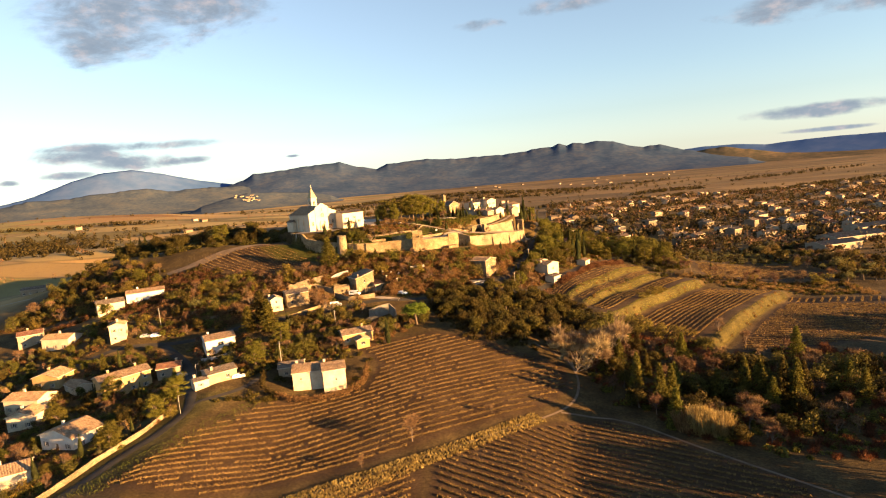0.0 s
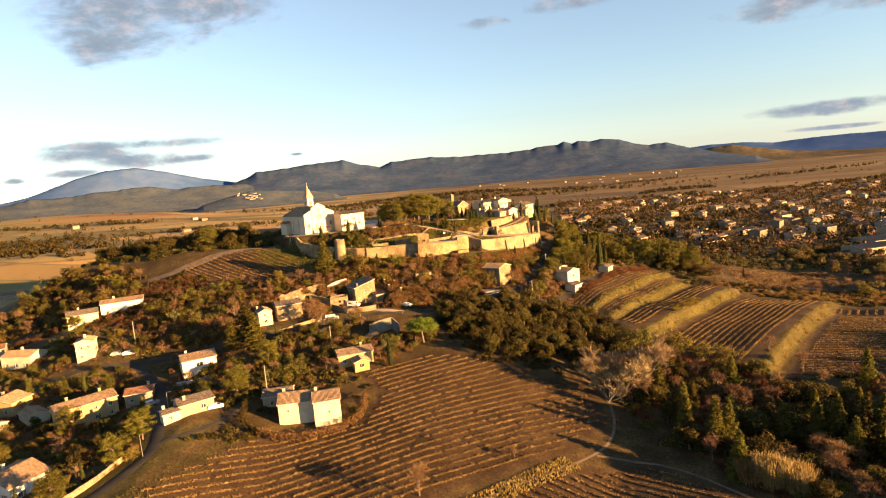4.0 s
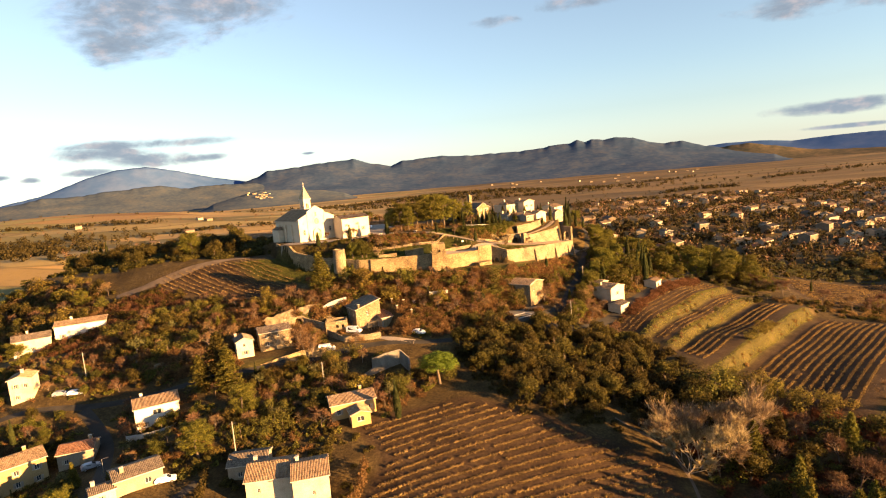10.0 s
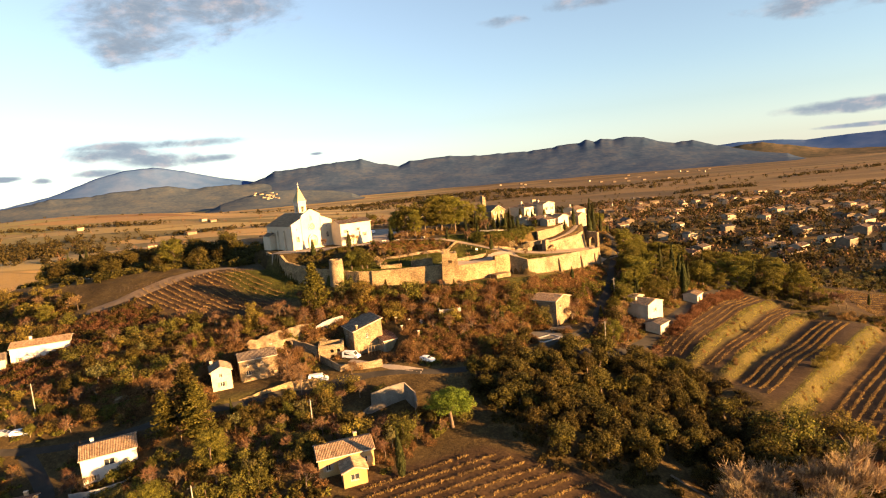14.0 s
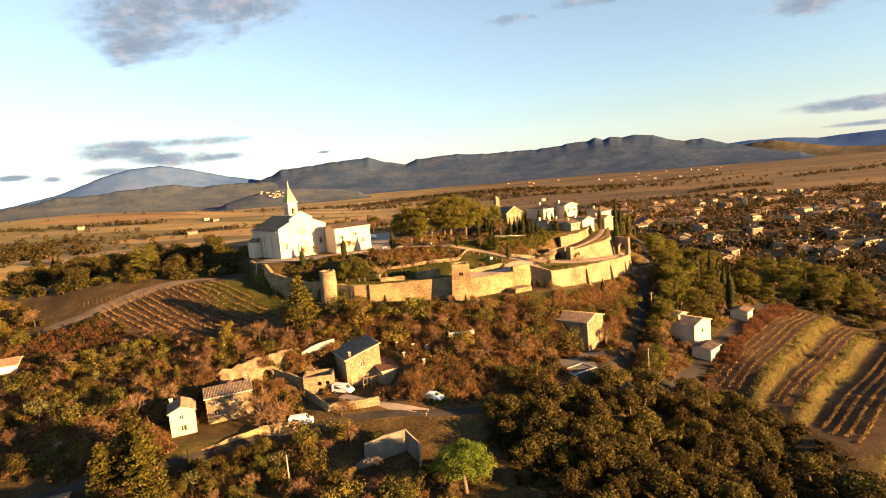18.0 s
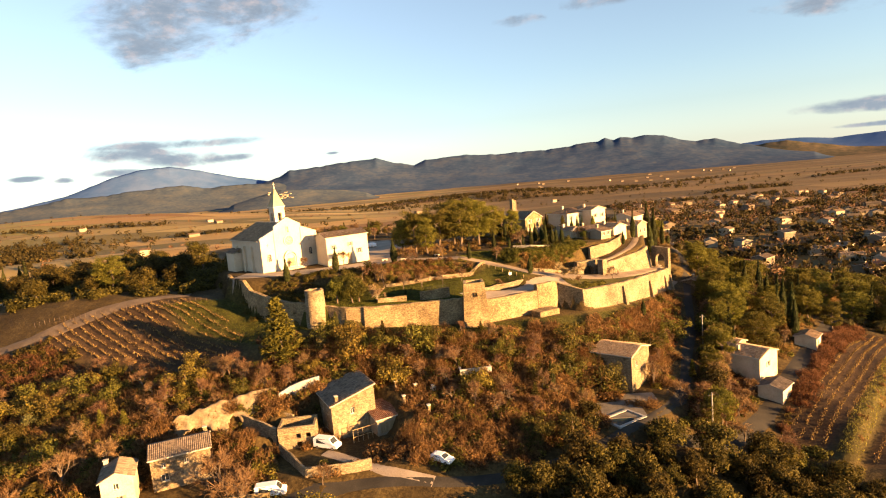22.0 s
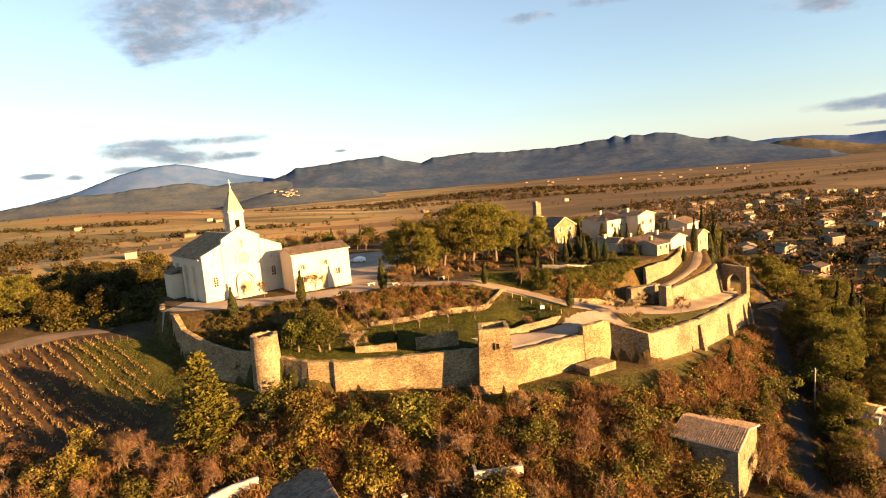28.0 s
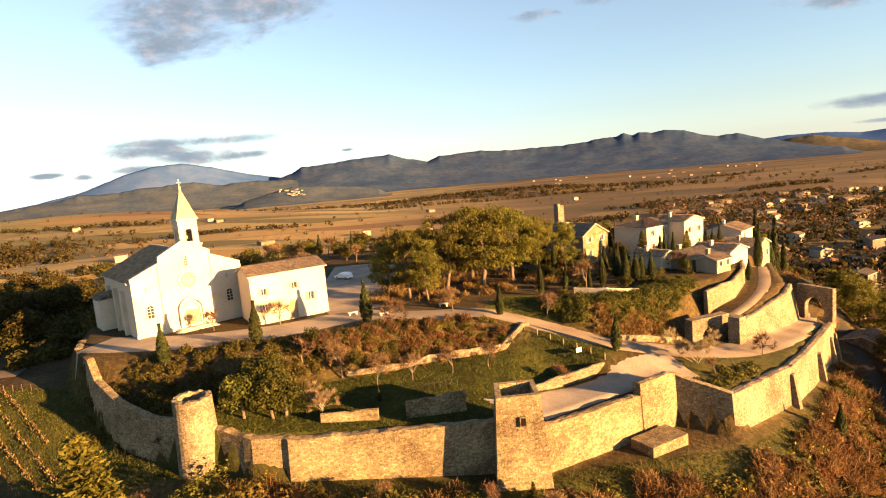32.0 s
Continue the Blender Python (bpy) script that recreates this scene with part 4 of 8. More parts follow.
def house(label, x, y, a, w, d, high, pitch=0.36, wall=0, tile=0, z=None, holes=(), chimney=((0.2, 0.6),), name="house", hip=False, ridge="x", shed=False, group="", shut=SHUTTER, over=0.35, category="house"):
    """A house with its front on -y of its own plan; w wide, d deep, high to the eaves. holes: (side, u, z, w, h), side f, b, l or r."""
    walls = wall if not isinstance(wall, int) else RENDERS[wall]
    if z is None:
        ca, sa = math.cos(radians(a)), math.sin(radians(a))
        z = min(level(x + ca * i * w / 2 - sa * j * d / 2, y + sa * i * w / 2 + ca * j * d / 2) for i in (-1, 1) for j in (-1, 1)) + 0.3
    top = thing(name, label, category, pose(x, y, z, 0, 0, a), group)
    sides = {"f": ((-w / 2, -d / 2), (1, 0), (0, -1), w), "b": ((w / 2, d / 2), (-1, 0), (0, 1), w), "l": ((-w / 2, d / 2), (0, -1), (-1, 0), d), "r": ((w / 2, -d / 2), (0, 1), (1, 0), d)}
    g = Geo()
    for key, (o, u, n, long) in sides.items():
        mine = [(u0, z0 + 1.2, a0, b0) for s, u0, z0, a0, b0, *_ in holes if s == key and u0 + a0 < long - 0.1 and z0 + b0 < high - 0.1]
        panel(g, (*o, -1.2), (*u, 0), (*n, 0), long, high + 1.2, mine)
    rise = pitch * (d / 2 if ridge == "x" else w / 2) * (2 if shed else 1)
    X, Y, e = w / 2, d / 2, high
    if not hip:
        if shed:
            g.face((-X, Y, e), (-X, -Y, e), (-X, Y, e + rise)).face((X, -Y, e), (X, Y, e), (X, Y, e + rise)).face((X, Y, e), (-X, Y, e), (-X, Y, e + rise), (X, Y, e + rise))
        elif ridge == "x":
            g.face((-X, Y, e), (-X, -Y, e), (-X, 0, e + rise)).face((X, -Y, e), (X, Y, e), (X, 0, e + rise))
        else:
            g.face((-X, -Y, e), (X, -Y, e), (0, -Y, e + rise)).face((X, Y, e), (-X, Y, e), (0, Y, e + rise))
    part("wall", g, walls, top)
    # roof: slopes of tiles on a thin deck
    k, lift = over, 0.05
    low = e - pitch * k + lift
    R = e + rise + lift
    if hip:
        run = min(X, Y)
        h2 = e + pitch * run + lift
        if X >= Y:
            p, q = (-(X - Y), 0, h2), (X - Y, 0, h2)
        else:
            p, q = (0, -(Y - X), h2), (0, Y - X, h2)
        c = [(-X - k, -Y - k, low), (X + k, -Y - k, low), (X + k, Y + k, low), (-X - k, Y + k, low)]
        if X >= Y:
            slopes = [(c[0], c[1], q, p), (c[1], c[2], q, q), (c[2], c[3], p, q), (c[3], c[0], p, p)]
        else:
            slopes = [(c[0], c[1], p, p), (c[1], c[2], q, p), (c[2], c[3], q, q), (c[3], c[0], p, q)]
    elif shed:
        slopes = [((-X - k, -Y - k, low), (X + k, -Y - k, low), (X + k, Y + k, R + pitch * k), (-X - k, Y + k, R + pitch * k))]
    elif ridge == "x":
        slopes = [((-X - k, -Y - k, low), (X + k, -Y - k, low), (X + k, 0, R), (-X - k, 0, R)), ((X + k, Y + k, low), (-X - k, Y + k, low), (-X - k, 0, R), (X + k, 0, R))]
    else:
        slopes = [((X + k, -Y - k, low), (X + k, Y + k, low), (0, Y + k, R), (0, -Y - k, R)), ((-X - k, Y + k, low), (-X - k, -Y - k, low), (0, -Y - k, R), (0, Y + k, R))]
    deck = Geo()
    for q in slopes:
        n = len(deck.v)
        deck.v += [tuple(Vector(p) - Vector((0, 0, 0.02))) for p in q] + [tuple(Vector(p) - Vector((0, 0, 0.16))) for p in q]
        deck.f += [(n, n + 1, n + 2, n + 3), (n + 7, n + 6, n + 5, n + 4)] + [(n + i, n + 4 + i, n + 4 + (i + 1) % 4, n + (i + 1) % 4) for i in range(4)]
    roof = part("roof", deck, TRIM, top)
    for q in slopes:
        tagged(part("roof_slope", tiled(Geo(), *q), TILES[tile], roof), kind="stuff")
    for u, v in chimney:
        cx, cy = -X + u * w, -Y + v * d
        hz = e + rise * (1 - abs(cy) / Y if ridge == "x" else 1 - abs(cx) / X) if not shed else e + rise * v
        ch = part("chimney", Geo().box(cx - 0.35, cx + 0.35, cy - 0.28, cy + 0.28, hz - 0.6, hz + 1.1), walls, roof)
        part("cap", Geo().box(cx - 0.42, cx + 0.42, cy - 0.35, cy + 0.35, hz + 1.1, hz + 1.2), TRIM, ch)
    for s, u0, z0, a0, b0, *kind in holes:
        o, u, n, long = sides[s]
        if u0 + a0 >= long - 0.1 or z0 + b0 >= high - 0.1:
            continue
        at = (o[0] + u[0] * u0, o[1] + u[1] * u0, z0)
        if kind and kind[0] == "door":
            m = Matrix((Vector((*u, 0)), -Vector((*n, 0)), Vector((0, 0, 1)))).transposed().to_4x4()
            m.translation = Vector(at)
            dr = part("door", Geo().box(0, a0, 0.1, 0.18, 0, b0, m), WOOD, top)
            part("handle", Geo().box(a0 * 0.85, a0 * 0.9, 0.05, 0.1, 1.0, 1.12, m), IRON, dr)
        else:
            window(top, at, (*u, 0), (*n, 0), a0, b0, shut if not kind else None)
    return top


def grid_holes(side, long, floors, n, first=0.9, lift=2.8, w=0.95, h=1.25, door=None):
    out = []
    for f in range(floors):
        for k in range(n):
            u = long * (k + 0.5) / n - w / 2
            if f == 0 and door == k:
                out.append((side, u, 0.05, 1.0, 2.1, "door"))
            else:
                out.append((side, u, first + lift * f, w, h))
    return out


# ---- the church ----
church = thing("church", "pale limewashed stone church with rose window and bell tower", "church", pose(-68.5, 309.0, 50.7, 0, 0, 45))
CW, CL = 17.2, 19.0  # width of the front, length of the nave


def front_top(u):
    """Height of the front's skyline at u metres from its west corner."""
    if u < 4.4:
        return 9.2 + (u / 4.4) * 1.9
    if u > 12.5:
        return 9.4 + (CW - u) / 4.7 * 1.9
    return 12.0 + (1 - abs(u - 8.45) / 4.05) * 2.2


g = Geo()
us = [0, 4.399, 4.4, 8.45, 12.5, 12.501, CW]
for a, b in zip(us, us[1:]):
    ta, tb = front_top(a + (1e-4 if a in (4.4,) else 0)), front_top(b - (1e-4 if b == 12.5 else 0))
    if b - a < 0.01:
        continue
    for y, flip in ((0.0, False), (0.8, True)):
        q = [(a, y, -1.0), (b, y, -1.0), (b, y, tb), (a, y, ta)]
        g.face(*(reversed(q) if flip else q))
    g.face((a, 0, ta), (b, 0, tb), (b, 0.8, tb), (a, 0.8, ta))
g.face((0, 0.8, -1), (0, 0, -1), (0, 0, 9.2), (0, 0.8, 9.2)).face((CW, 0, -1), (CW, 0.8, -1), (CW, 0.8, 9.4), (CW, 0, 9.4))
g.face((4.4, 0, 11.1), (4.4, 0, 12.0), (4.4, 0.8, 12.0), (4.4, 0.8, 11.1)).face((12.5, 0, 11.3), (12.5, 0.8, 11.3), (12.5, 0.8, 12.0), (12.5, 0, 12.0))
part("front_wall", g, ASHLAR, church)
g = Geo()
g.box(0.05, 0.85, 0.8, CL, -1, 8.9).box(CW - 0.85, CW - 0.05, 0.8, CL, -1, 8.9)
g.face((0.05, CL, -1), (CW - 0.05, CL, -1), (CW - 0.05, CL, 8.9), (8.45, CL, 12.8), (0.05, CL, 8.9))
for y in (5.5, 10.5, 15.5):
    g.box(-0.55, 0.05, y - 0.4, y + 0.4, -1, 7.2)
part("side_wall", g, ASHLAR, church)
roof_ob = part("roof", Geo().box(8.3, 8.6, 0.82, CL + 0.3, 12.8, 13.02), TRIM, church)
tagged(part("roof_slope", tiled(Geo(), (-0.45, CL + 0.3, 8.75), (-0.45, 0.82, 8.75), (8.45, 0.82, 12.9), (8.45, CL + 0.3, 12.9), 0.3), TILES[0], roof_ob), kind="stuff")
tagged(part("roof_slope", tiled(Geo(), (CW + 0.45, 0.82, 8.75), (CW + 0.45, CL + 0.3, 8.75), (8.45, CL + 0.3, 12.9), (8.45, 0.82, 12.9), 0.3), TILES[0], roof_ob), kind="stuff")
for k, s in ((-0.4, 1), (CW + 0.4, -1)):
    part("eave", Geo().box(min(k, k + s * 0.6), max(k, k + s * 0.6), 0.82, CL + 0.2, 8.5, 8.72), TRIM, roof_ob)
cop = Geo()
for a, b in ((0, 4.38), (4.42, 8.45), (8.45, 12.48), (12.52, CW)):
    ta, tb = front_top(a), front_top(b)
    for z0, z1, k in ((0.004, 0.22, 0.12),):
        n = len(cop.v)
        cop.v += [(x, y, t + z) for t, x in ((ta, a), (tb, b)) for y in (-k, 0.8 + k) for z in (z0, z1)]
        cop.f += [(n, n + 4, n + 5, n + 1), (n + 2, n + 3, n + 7, n + 6), (n + 1, n + 5, n + 7, n + 3), (n, n + 2, n + 6, n + 4), (n, n + 1, n + 3, n + 2), (n + 4, n + 6, n + 7, n + 5)]
part("coping", cop, TRIM, church)
for u, h in ((0.0, 9.1), (4.1, 11.0), (12.2, 11.2), (CW - 0.5, 9.2)):
    part("pilaster", Geo().box(u, u + 0.5, -0.16, -0.003, -1, h), ASHLAR, church)
part("plinth", Geo().box(-0.1, CW + 0.1, -0.24, -0.165, -1, 0.7), TRIM, church)


def arched(g, cx, y0, y1, z, w, h, n=10):
    """A round-headed slab, h high in all."""
    r = w / 2
    line = [(cx - r, z), (cx + r, z)] + [(cx + r * math.cos(3.14159 * k / n), z + h - r + r * math.sin(3.14159 * k / n)) for k in range(n + 1)]
    k, m = len(line), len(g.v)
    g.v += [(x, y0, zz) for x, zz in line] + [(x, y1, zz) for x, zz in line]
    g.f += [tuple(m + i for i in range(k)), tuple(m + k + i for i in reversed(range(k)))]
    g.f += [(m + i, m + k + i, m + k + (i + 1) % k, m + (i + 1) % k) for i in range(k)]
    return g


def ring_arch(g, cx, y0, y1, z, w, h, t, n=12):
    """A round-headed band of thickness t about an opening w wide."""
    r = w / 2
    inner = [(cx - r, z)] + [(cx - r * math.cos(3.14159 * k / n), z + h - r + r * math.sin(3.14159 * k / n)) for k in range(n + 1)] + [(cx + r, z)]
    outer = [(cx - r - t, z)] + [(cx - (r + t) * math.cos(3.14159 * k / n), z + h - r + (r + t) * math.sin(3.14159 * k / n)) for k in range(n + 1)] + [(cx + r + t, z)]
    for k in range(len(inner) - 1):
        a, b, c, d = outer[k], inner[k], inner[k + 1], outer[k + 1]
        g.face((a[0], y0, a[1]), (b[0], y0, b[1]), (c[0], y0, c[1]), (d[0], y0, d[1]))
        g.face((b[0], y0, b[1]), (b[0], y1, b[1]), (c[0], y1, c[1]), (c[0], y0, c[1]))
        g.face((d[0], y0, d[1]), (d[0], y1, d[1]), (a[0], y1, a[1]), (a[0], y0, a[1]))
    return g


portal = part("portal", ring_arch(ring_arch(Geo(), 8.45, -0.55, 0.0, -0.2, 3.0, 4.9, 0.55), 8.45, -0.3, 0.0, -0.2, 2.3, 4.2, 0.36), TRIM, church, "recessed round stone portal")
part("tympanum", arched(Geo(), 8.45, -0.10, -0.02, -0.2, 2.32, 4.2), ASHLAR, portal)
door = part("door", Geo().box(7.45, 9.45, -0.18, -0.105, -0.1, 2.95), WOOD, portal, "closed brown wooden double door")
part("handle", Geo().box(8.38, 8.52, -0.24, -0.18, 1.1, 1.3), IRON, portal)
for u, z, w, h in ((2.3, 2.9, 0.95, 2.0), (14.8, 3.2, 0.95, 2.0), (8.45, 10.2, 0.5, 1.6)):
    fr = part("window_frame", ring_arch(Geo(), u, -0.14, 0.0, z, w, h, 0.22), TRIM, church)
    part("pane", arched(Geo(), u, -0.05, -0.01, z, w, h), GLASS, fr)
    bars = Geo()
    for k in range(1, 4):
        bars.box(u - w / 2, u + w / 2, -0.08, -0.052, z + k * h / 4 - 0.03, z + k * h / 4 + 0.03)
    bars.box(u - 0.03, u + 0.03, -0.08, -0.052, z, z + h)
    part("glazing_bar", bars, TRIM, fr)
# rose window
n = 32
rings = []
for r0, r1, y in ((1.22, 1.55, -0.18), (0.28, 0.40, -0.12)):
    rose = Geo()
    rings.append(rose)
    for k in range(n):
        t0, t1 = 6.2832 * k / n, 6.2832 * (k + 1) / n
        p = [(8.45 + r * math.cos(t), y, 7.9 + r * math.sin(t)) for r, t in ((r0, t0), (r1, t0), (r1, t1), (r0, t1))]
        rose.face(*p)
        rose.face(p[2], p[1], (p[1][0], 0, p[1][2]), (p[2][0], 0, p[2][2]))
        rose.face(p[0], p[3], (p[3][0], 0, p[3][2]), (p[0][0], 0, p[0][2]))
rose_ob = part("rose_window", rings[0], TRIM, church, "round rose window with stone spokes")
disc = [(8.45 + 1.25 * math.cos(6.2832 * k / n), -0.03, 7.9 + 1.25 * math.sin(6.2832 * k / n)) for k in range(n)]
part("pane", Geo().face(*disc), plain("rose_glass", (0.16, 0.12, 0.08), 0.3), rose_ob)
part("hub", rings[1], TRIM, rose_ob)
for k in range(12):
    part("spoke", Geo().box(0.36, 1.26, -0.10, -0.04, -0.05, 0.05, pose(8.45, 0, 7.9, 0, 30 * k, 0)), TRIM, rose_ob)
for u in (2.1, 14.7):
    part("stone_cross", Geo().box(u - 0.08, u + 0.08, -0.08, -0.004, 7.0, 7.8).box(u - 0.3, u - 0.081, -0.08, -0.004, 7.35, 7.5).box(u + 0.081, u + 0.3, -0.08, -0.004, 7.35, 7.5), SHUTTER, church)
chapel = Geo().box(-2.4, 0.0, 13.0, 18.0, -1.5, 5.2)
side = part("side_chapel", chapel, ASHLAR, church)
cr = Geo()
tiled(cr, (-2.7, 18.3, 5.25), (-2.7, 12.7, 5.25), (0.0, 12.7, 6.4), (0.0, 18.3, 6.4))
tagged(part("roof", cr, TILES[1], side), kind="stuff")
for k in range(3):
    part("step", Geo().box(6.0 - 0.4 * k, 10.9 + 0.4 * k, -1.6 - 0.45 * k, -0.6 - 0.45 * (k - 1) if k else -0.56, -0.4, 0.36 - 0.15 * k), TRIM, church)

bell = thing("bell_tower", "square pale stone bell tower with a pointed stone spire", "tower", pose(-70.4, 331.0, 50.5, 0, 0, 45))
g = Geo()
for z0, z1, k in ((-1, 12.2, 1.95), (12.2, 12.5, 2.1), (12.5, 17.0, 1.7)):
    if z0 != 12.5:
        g.box(-k, k, -k, k, z0, z1)
for s, (o, u, n) in enumerate((((-1.7, -1.7), (1, 0), (0, -1)), ((1.7, -1.7), (0, 1), (1, 0)), ((1.7, 1.7), (-1, 0), (0, 1)), ((-1.7, 1.7), (0, -1), (-1, 0)))):
    panel(g, (*o, 12.5), (*u, 0), (*n, 0), 3.4, 4.5, [(1.1, 0.5, 1.2, 2.3)], 0.45)
part("tower_wall", g, ASHLAR, bell)
part("cornice", Geo().box(-1.95, 1.95, -1.95, 1.95, 17.003, 17.3), TRIM, bell)
sp = Geo()
b8 = [(1.85 * x, 1.85 * y, 17.3) for x, y in ((-1, -1), (1, -1), (1, 1), (-1, 1))]
for i in range(4):
    sp.face(b8[i], b8[(i + 1) % 4], (0, 0, 23.0))
spire = part("spire", sp, SPIRE_STONE, bell, "lichen-yellow stone spire")
part("finial", Geo().box(-0.16, 0.16, -0.16, 0.16, 22.5, 23.2).box(-0.05, 0.05, -0.05, 0.05, 23.2, 24.6).box(-0.35, 0.35, -0.04, 0.04, 23.9, 24.0), TRIM, spire)
for s in range(4):
    m = pose(0, 0, 0, 0, 0, 90 * s)
    belfry = part("belfry_arch", ring_arch(Geo(), 0, -1.8, -1.702, 13.0, 1.2, 2.5, 0.2), TRIM, bell)
    belfry.matrix_basis = m
bl = part("bronze_bell", Geo().tube((0, 0, 13.5), (0, 0, 14.1), 0.52, 0.34, 12).tube((0, 0, 14.1), (0, 0, 14.4), 0.34, 0.12, 12), plain("bronze", (0.18, 0.13, 0.06), 0.4, 0.8), bell, "dark bronze bell")
part("bell_beam", Geo().box(-1.7, 1.7, -0.1, 0.1, 14.4, 14.65), WOOD, bl)

hs = [("f", 1.6, 4.6, 0.8, 1.1), ("f", 6.6, 4.9, 0.8, 1.1), ("f", 1.6, 2.0, 0.8, 1.2), ("f", 5.9, 0.05, 1.3, 3.0, "door"), ("f", 9.2, 2.6, 0.85, 1.4), ("f", 9.0, 4.9, 0.8, 1.1)]
house("two-storey cream presbytery with a low tiled roof", -48.9, 319.9, 36, 12.4, 8.0, 8.0, 0.30, ASHLAR, 0, 50.6, hs[:5], (), "presbytery")

# ---- houses round the hill ----
house("cream two-storey house with a plain gable", -46.5, 184.2, 8, 9.2, 9.0, 5.8, 0.34, 0, 0, None, [("f", 2.2, 3.1, 0.6, 0.9, "x"), ("l", 3, 3.0, 0.9, 1.2)], ((0.1, 0.8),))
house("tall cream wing of the hedged house", -38.2, 182.6, 14, 7.0, 8.8, 6.6, 0.30, 0, 0, None, [("f", 3.6, 2.9, 0.6, 0.9, "x"), ("r", 3, 3.2, 0.9, 1.2)], ((0.15, 0.7),))
house("low shed of old tiles beside the hedged house", -53.5, 191, 8, 8.0, 7.0, 3.6, 0.3, 3, 1, None, [("f", 2, 1.0, 0.9, 1.1)], ())
house("low ochre house with a tiled roof above the vineyard", -34.5, 211.5, 20, 11.0, 7.0, 3.7, 0.36, 2, 0, None, grid_holes("f", 11.0, 1, 3, 1.0), ((0.75, 0.7),))
house("small ochre porch wing with a white window", -31.8, 206.4, 20, 4.6, 5.2, 2.9, 0.34, 2, 0, None, [("f", 1.4, 1.0, 1.6, 1.2, "x")], (), ridge="y")
house("white two-storey house with a loggia", -87.5, 218.4, 30, 10.5, 9.0, 6.0, 0.30, 1, 0, None, [("f", 4.2, 3.5, 2.0, 1.4, "x"), ("f", 1.5, 0.9, 1.0, 1.2), ("l", 2, 3.4, 0.9, 1.2), ("l", 5.5, 3.4, 0.9, 1.2)], ((0.2, 0.8),))
house("small house with a dark red tiled roof", -101.6, 206.5, 18, 7.6, 7.0, 3.9, 0.30, 3, 2, None, [("f", 1.4, 1.2, 0.9, 1.1), ("f", 4.6, 0.05, 1.0, 2.1, "door")], ((0.8, 0.8),))
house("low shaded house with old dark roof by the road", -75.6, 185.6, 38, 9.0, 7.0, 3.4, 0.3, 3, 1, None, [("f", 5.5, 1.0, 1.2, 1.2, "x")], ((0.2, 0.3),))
house("small cream lean-to by the gate", -79.8, 180.2, 38, 4.4, 4.0, 2.8, 0.3, 0, 1, None, [("f", 1.4, 1.0, 0.8, 0.9)], ((0.2, 0.7),))
house("long ochre two-storey house with shutters", -113.5, 197.0, 46, 16.0, 8.0, 6.2, 0.34, 2, 0, None, grid_holes("f", 16.0, 2, 4, 0.9, 2.8, door=1), ((0.25, 0.6), (0.8, 0.6)))
house("white single-storey villa with a tiled roof", -107.6, 158.6, -22, 13.0, 9.4, 4.2, 0.30, 1, 0, None, grid_holes("f", 13.0, 1, 3, 1.1, door=1) + grid_holes("r", 9, 1, 2, 1.1), ((0.15, 0.6),), ridge="y")
house("small ochre house with a low roof", -144.2, 207.6, -6, 10.0, 8.0, 4.6, 0.32, 2, 0, None, grid_holes("f", 10, 1, 2, 1.0), ((0.3, 0.6),), ridge="y")
house("low cream garage with a tiled roof", -131.0, 200.0, -38, 9.0, 5.4, 2.7, 0.34, 0, 0, None, grid_holes("f", 9, 1, 2, 1.2), ())
house("cream house with shutters below the road", -141.5, 191.0, -10, 13.0, 8.0, 4.8, 0.32, 0, 0, None, grid_holes("f", 10.5, 1, 3, 1.0), ((0.3, 0.6),))
house("small cream house with a gable by the garden wall", -134.0, 178.4, 2, 8.6, 7.0, 4.4, 0.34, 0, 0, None, grid_holes("f", 8.6, 1, 2, 1.0), ((0.3, 0.6),), ridge="y")
house("cream house at the edge of the village", -110.5, 138.0, 30, 9.0, 8.0, 4.0, 0.32, 0, 0, None, grid_holes("r", 8, 1, 2, 1.0), ((0.3, 0.6),))
house("tall narrow cream house", -131.8, 231.4, 20, 5.6, 6.4, 7.0, 0.3, 0, 0, None, [("f", 1.2, 4.4, 0.8, 1.1), ("f", 3.6, 4.4, 0.8, 1.1), ("f", 1.2, 1.2, 0.8, 1.1)], ((0.5, 0.5),), ridge="y")
house("long white house with a tiled roof on the slope", -141.5, 275.5, 24, 16.0, 8.0, 5.4, 0.3, 1, 0, None, grid_holes("f", 14, 1, 3, 1.1), ((0.3, 0.6),))
house("cream house with a gable among bare trees", -153.5, 266.0, 34, 11.0, 8.0, 5.2, 0.36, 0, 1, None, grid_holes("f", 11, 1, 3, 1.2), ((0.4, 0.6),))
house("cream house on the western lane", -159.5, 238.5, -8, 12.0, 8.0, 4.8, 0.34, 0, 0, None, grid_holes("f", 12, 1, 3, 1.0), ((0.4, 0.6),))
house("two-storey house with a red roof on the western lane", -178.0, 247.0, 30, 9.0, 8.0, 5.6, 0.3, 3, 2, None, grid_holes("f", 9, 2, 2, 1.0), ((0.4, 0.6),))
house("low grey house in the valley", -260.0, 372.0, 18, 14.0, 9.0, 4.0, 0.3, 3, 1, None, grid_holes("f", 14, 1, 4, 1.0), ())
house("cream farmhouse in the valley", -218.0, 436.0, 20, 18.0, 9.0, 4.2, 0.3, 0, 0, None, grid_holes("f", 18, 1, 4, 1.0), ())
house("long low grey barn in the valley", -236.0, 400.0, 16, 24.0, 10.0, 3.6, 0.2, 3, 1, None, grid_holes("f", 24, 1, 4, 1.0), (), "barn")
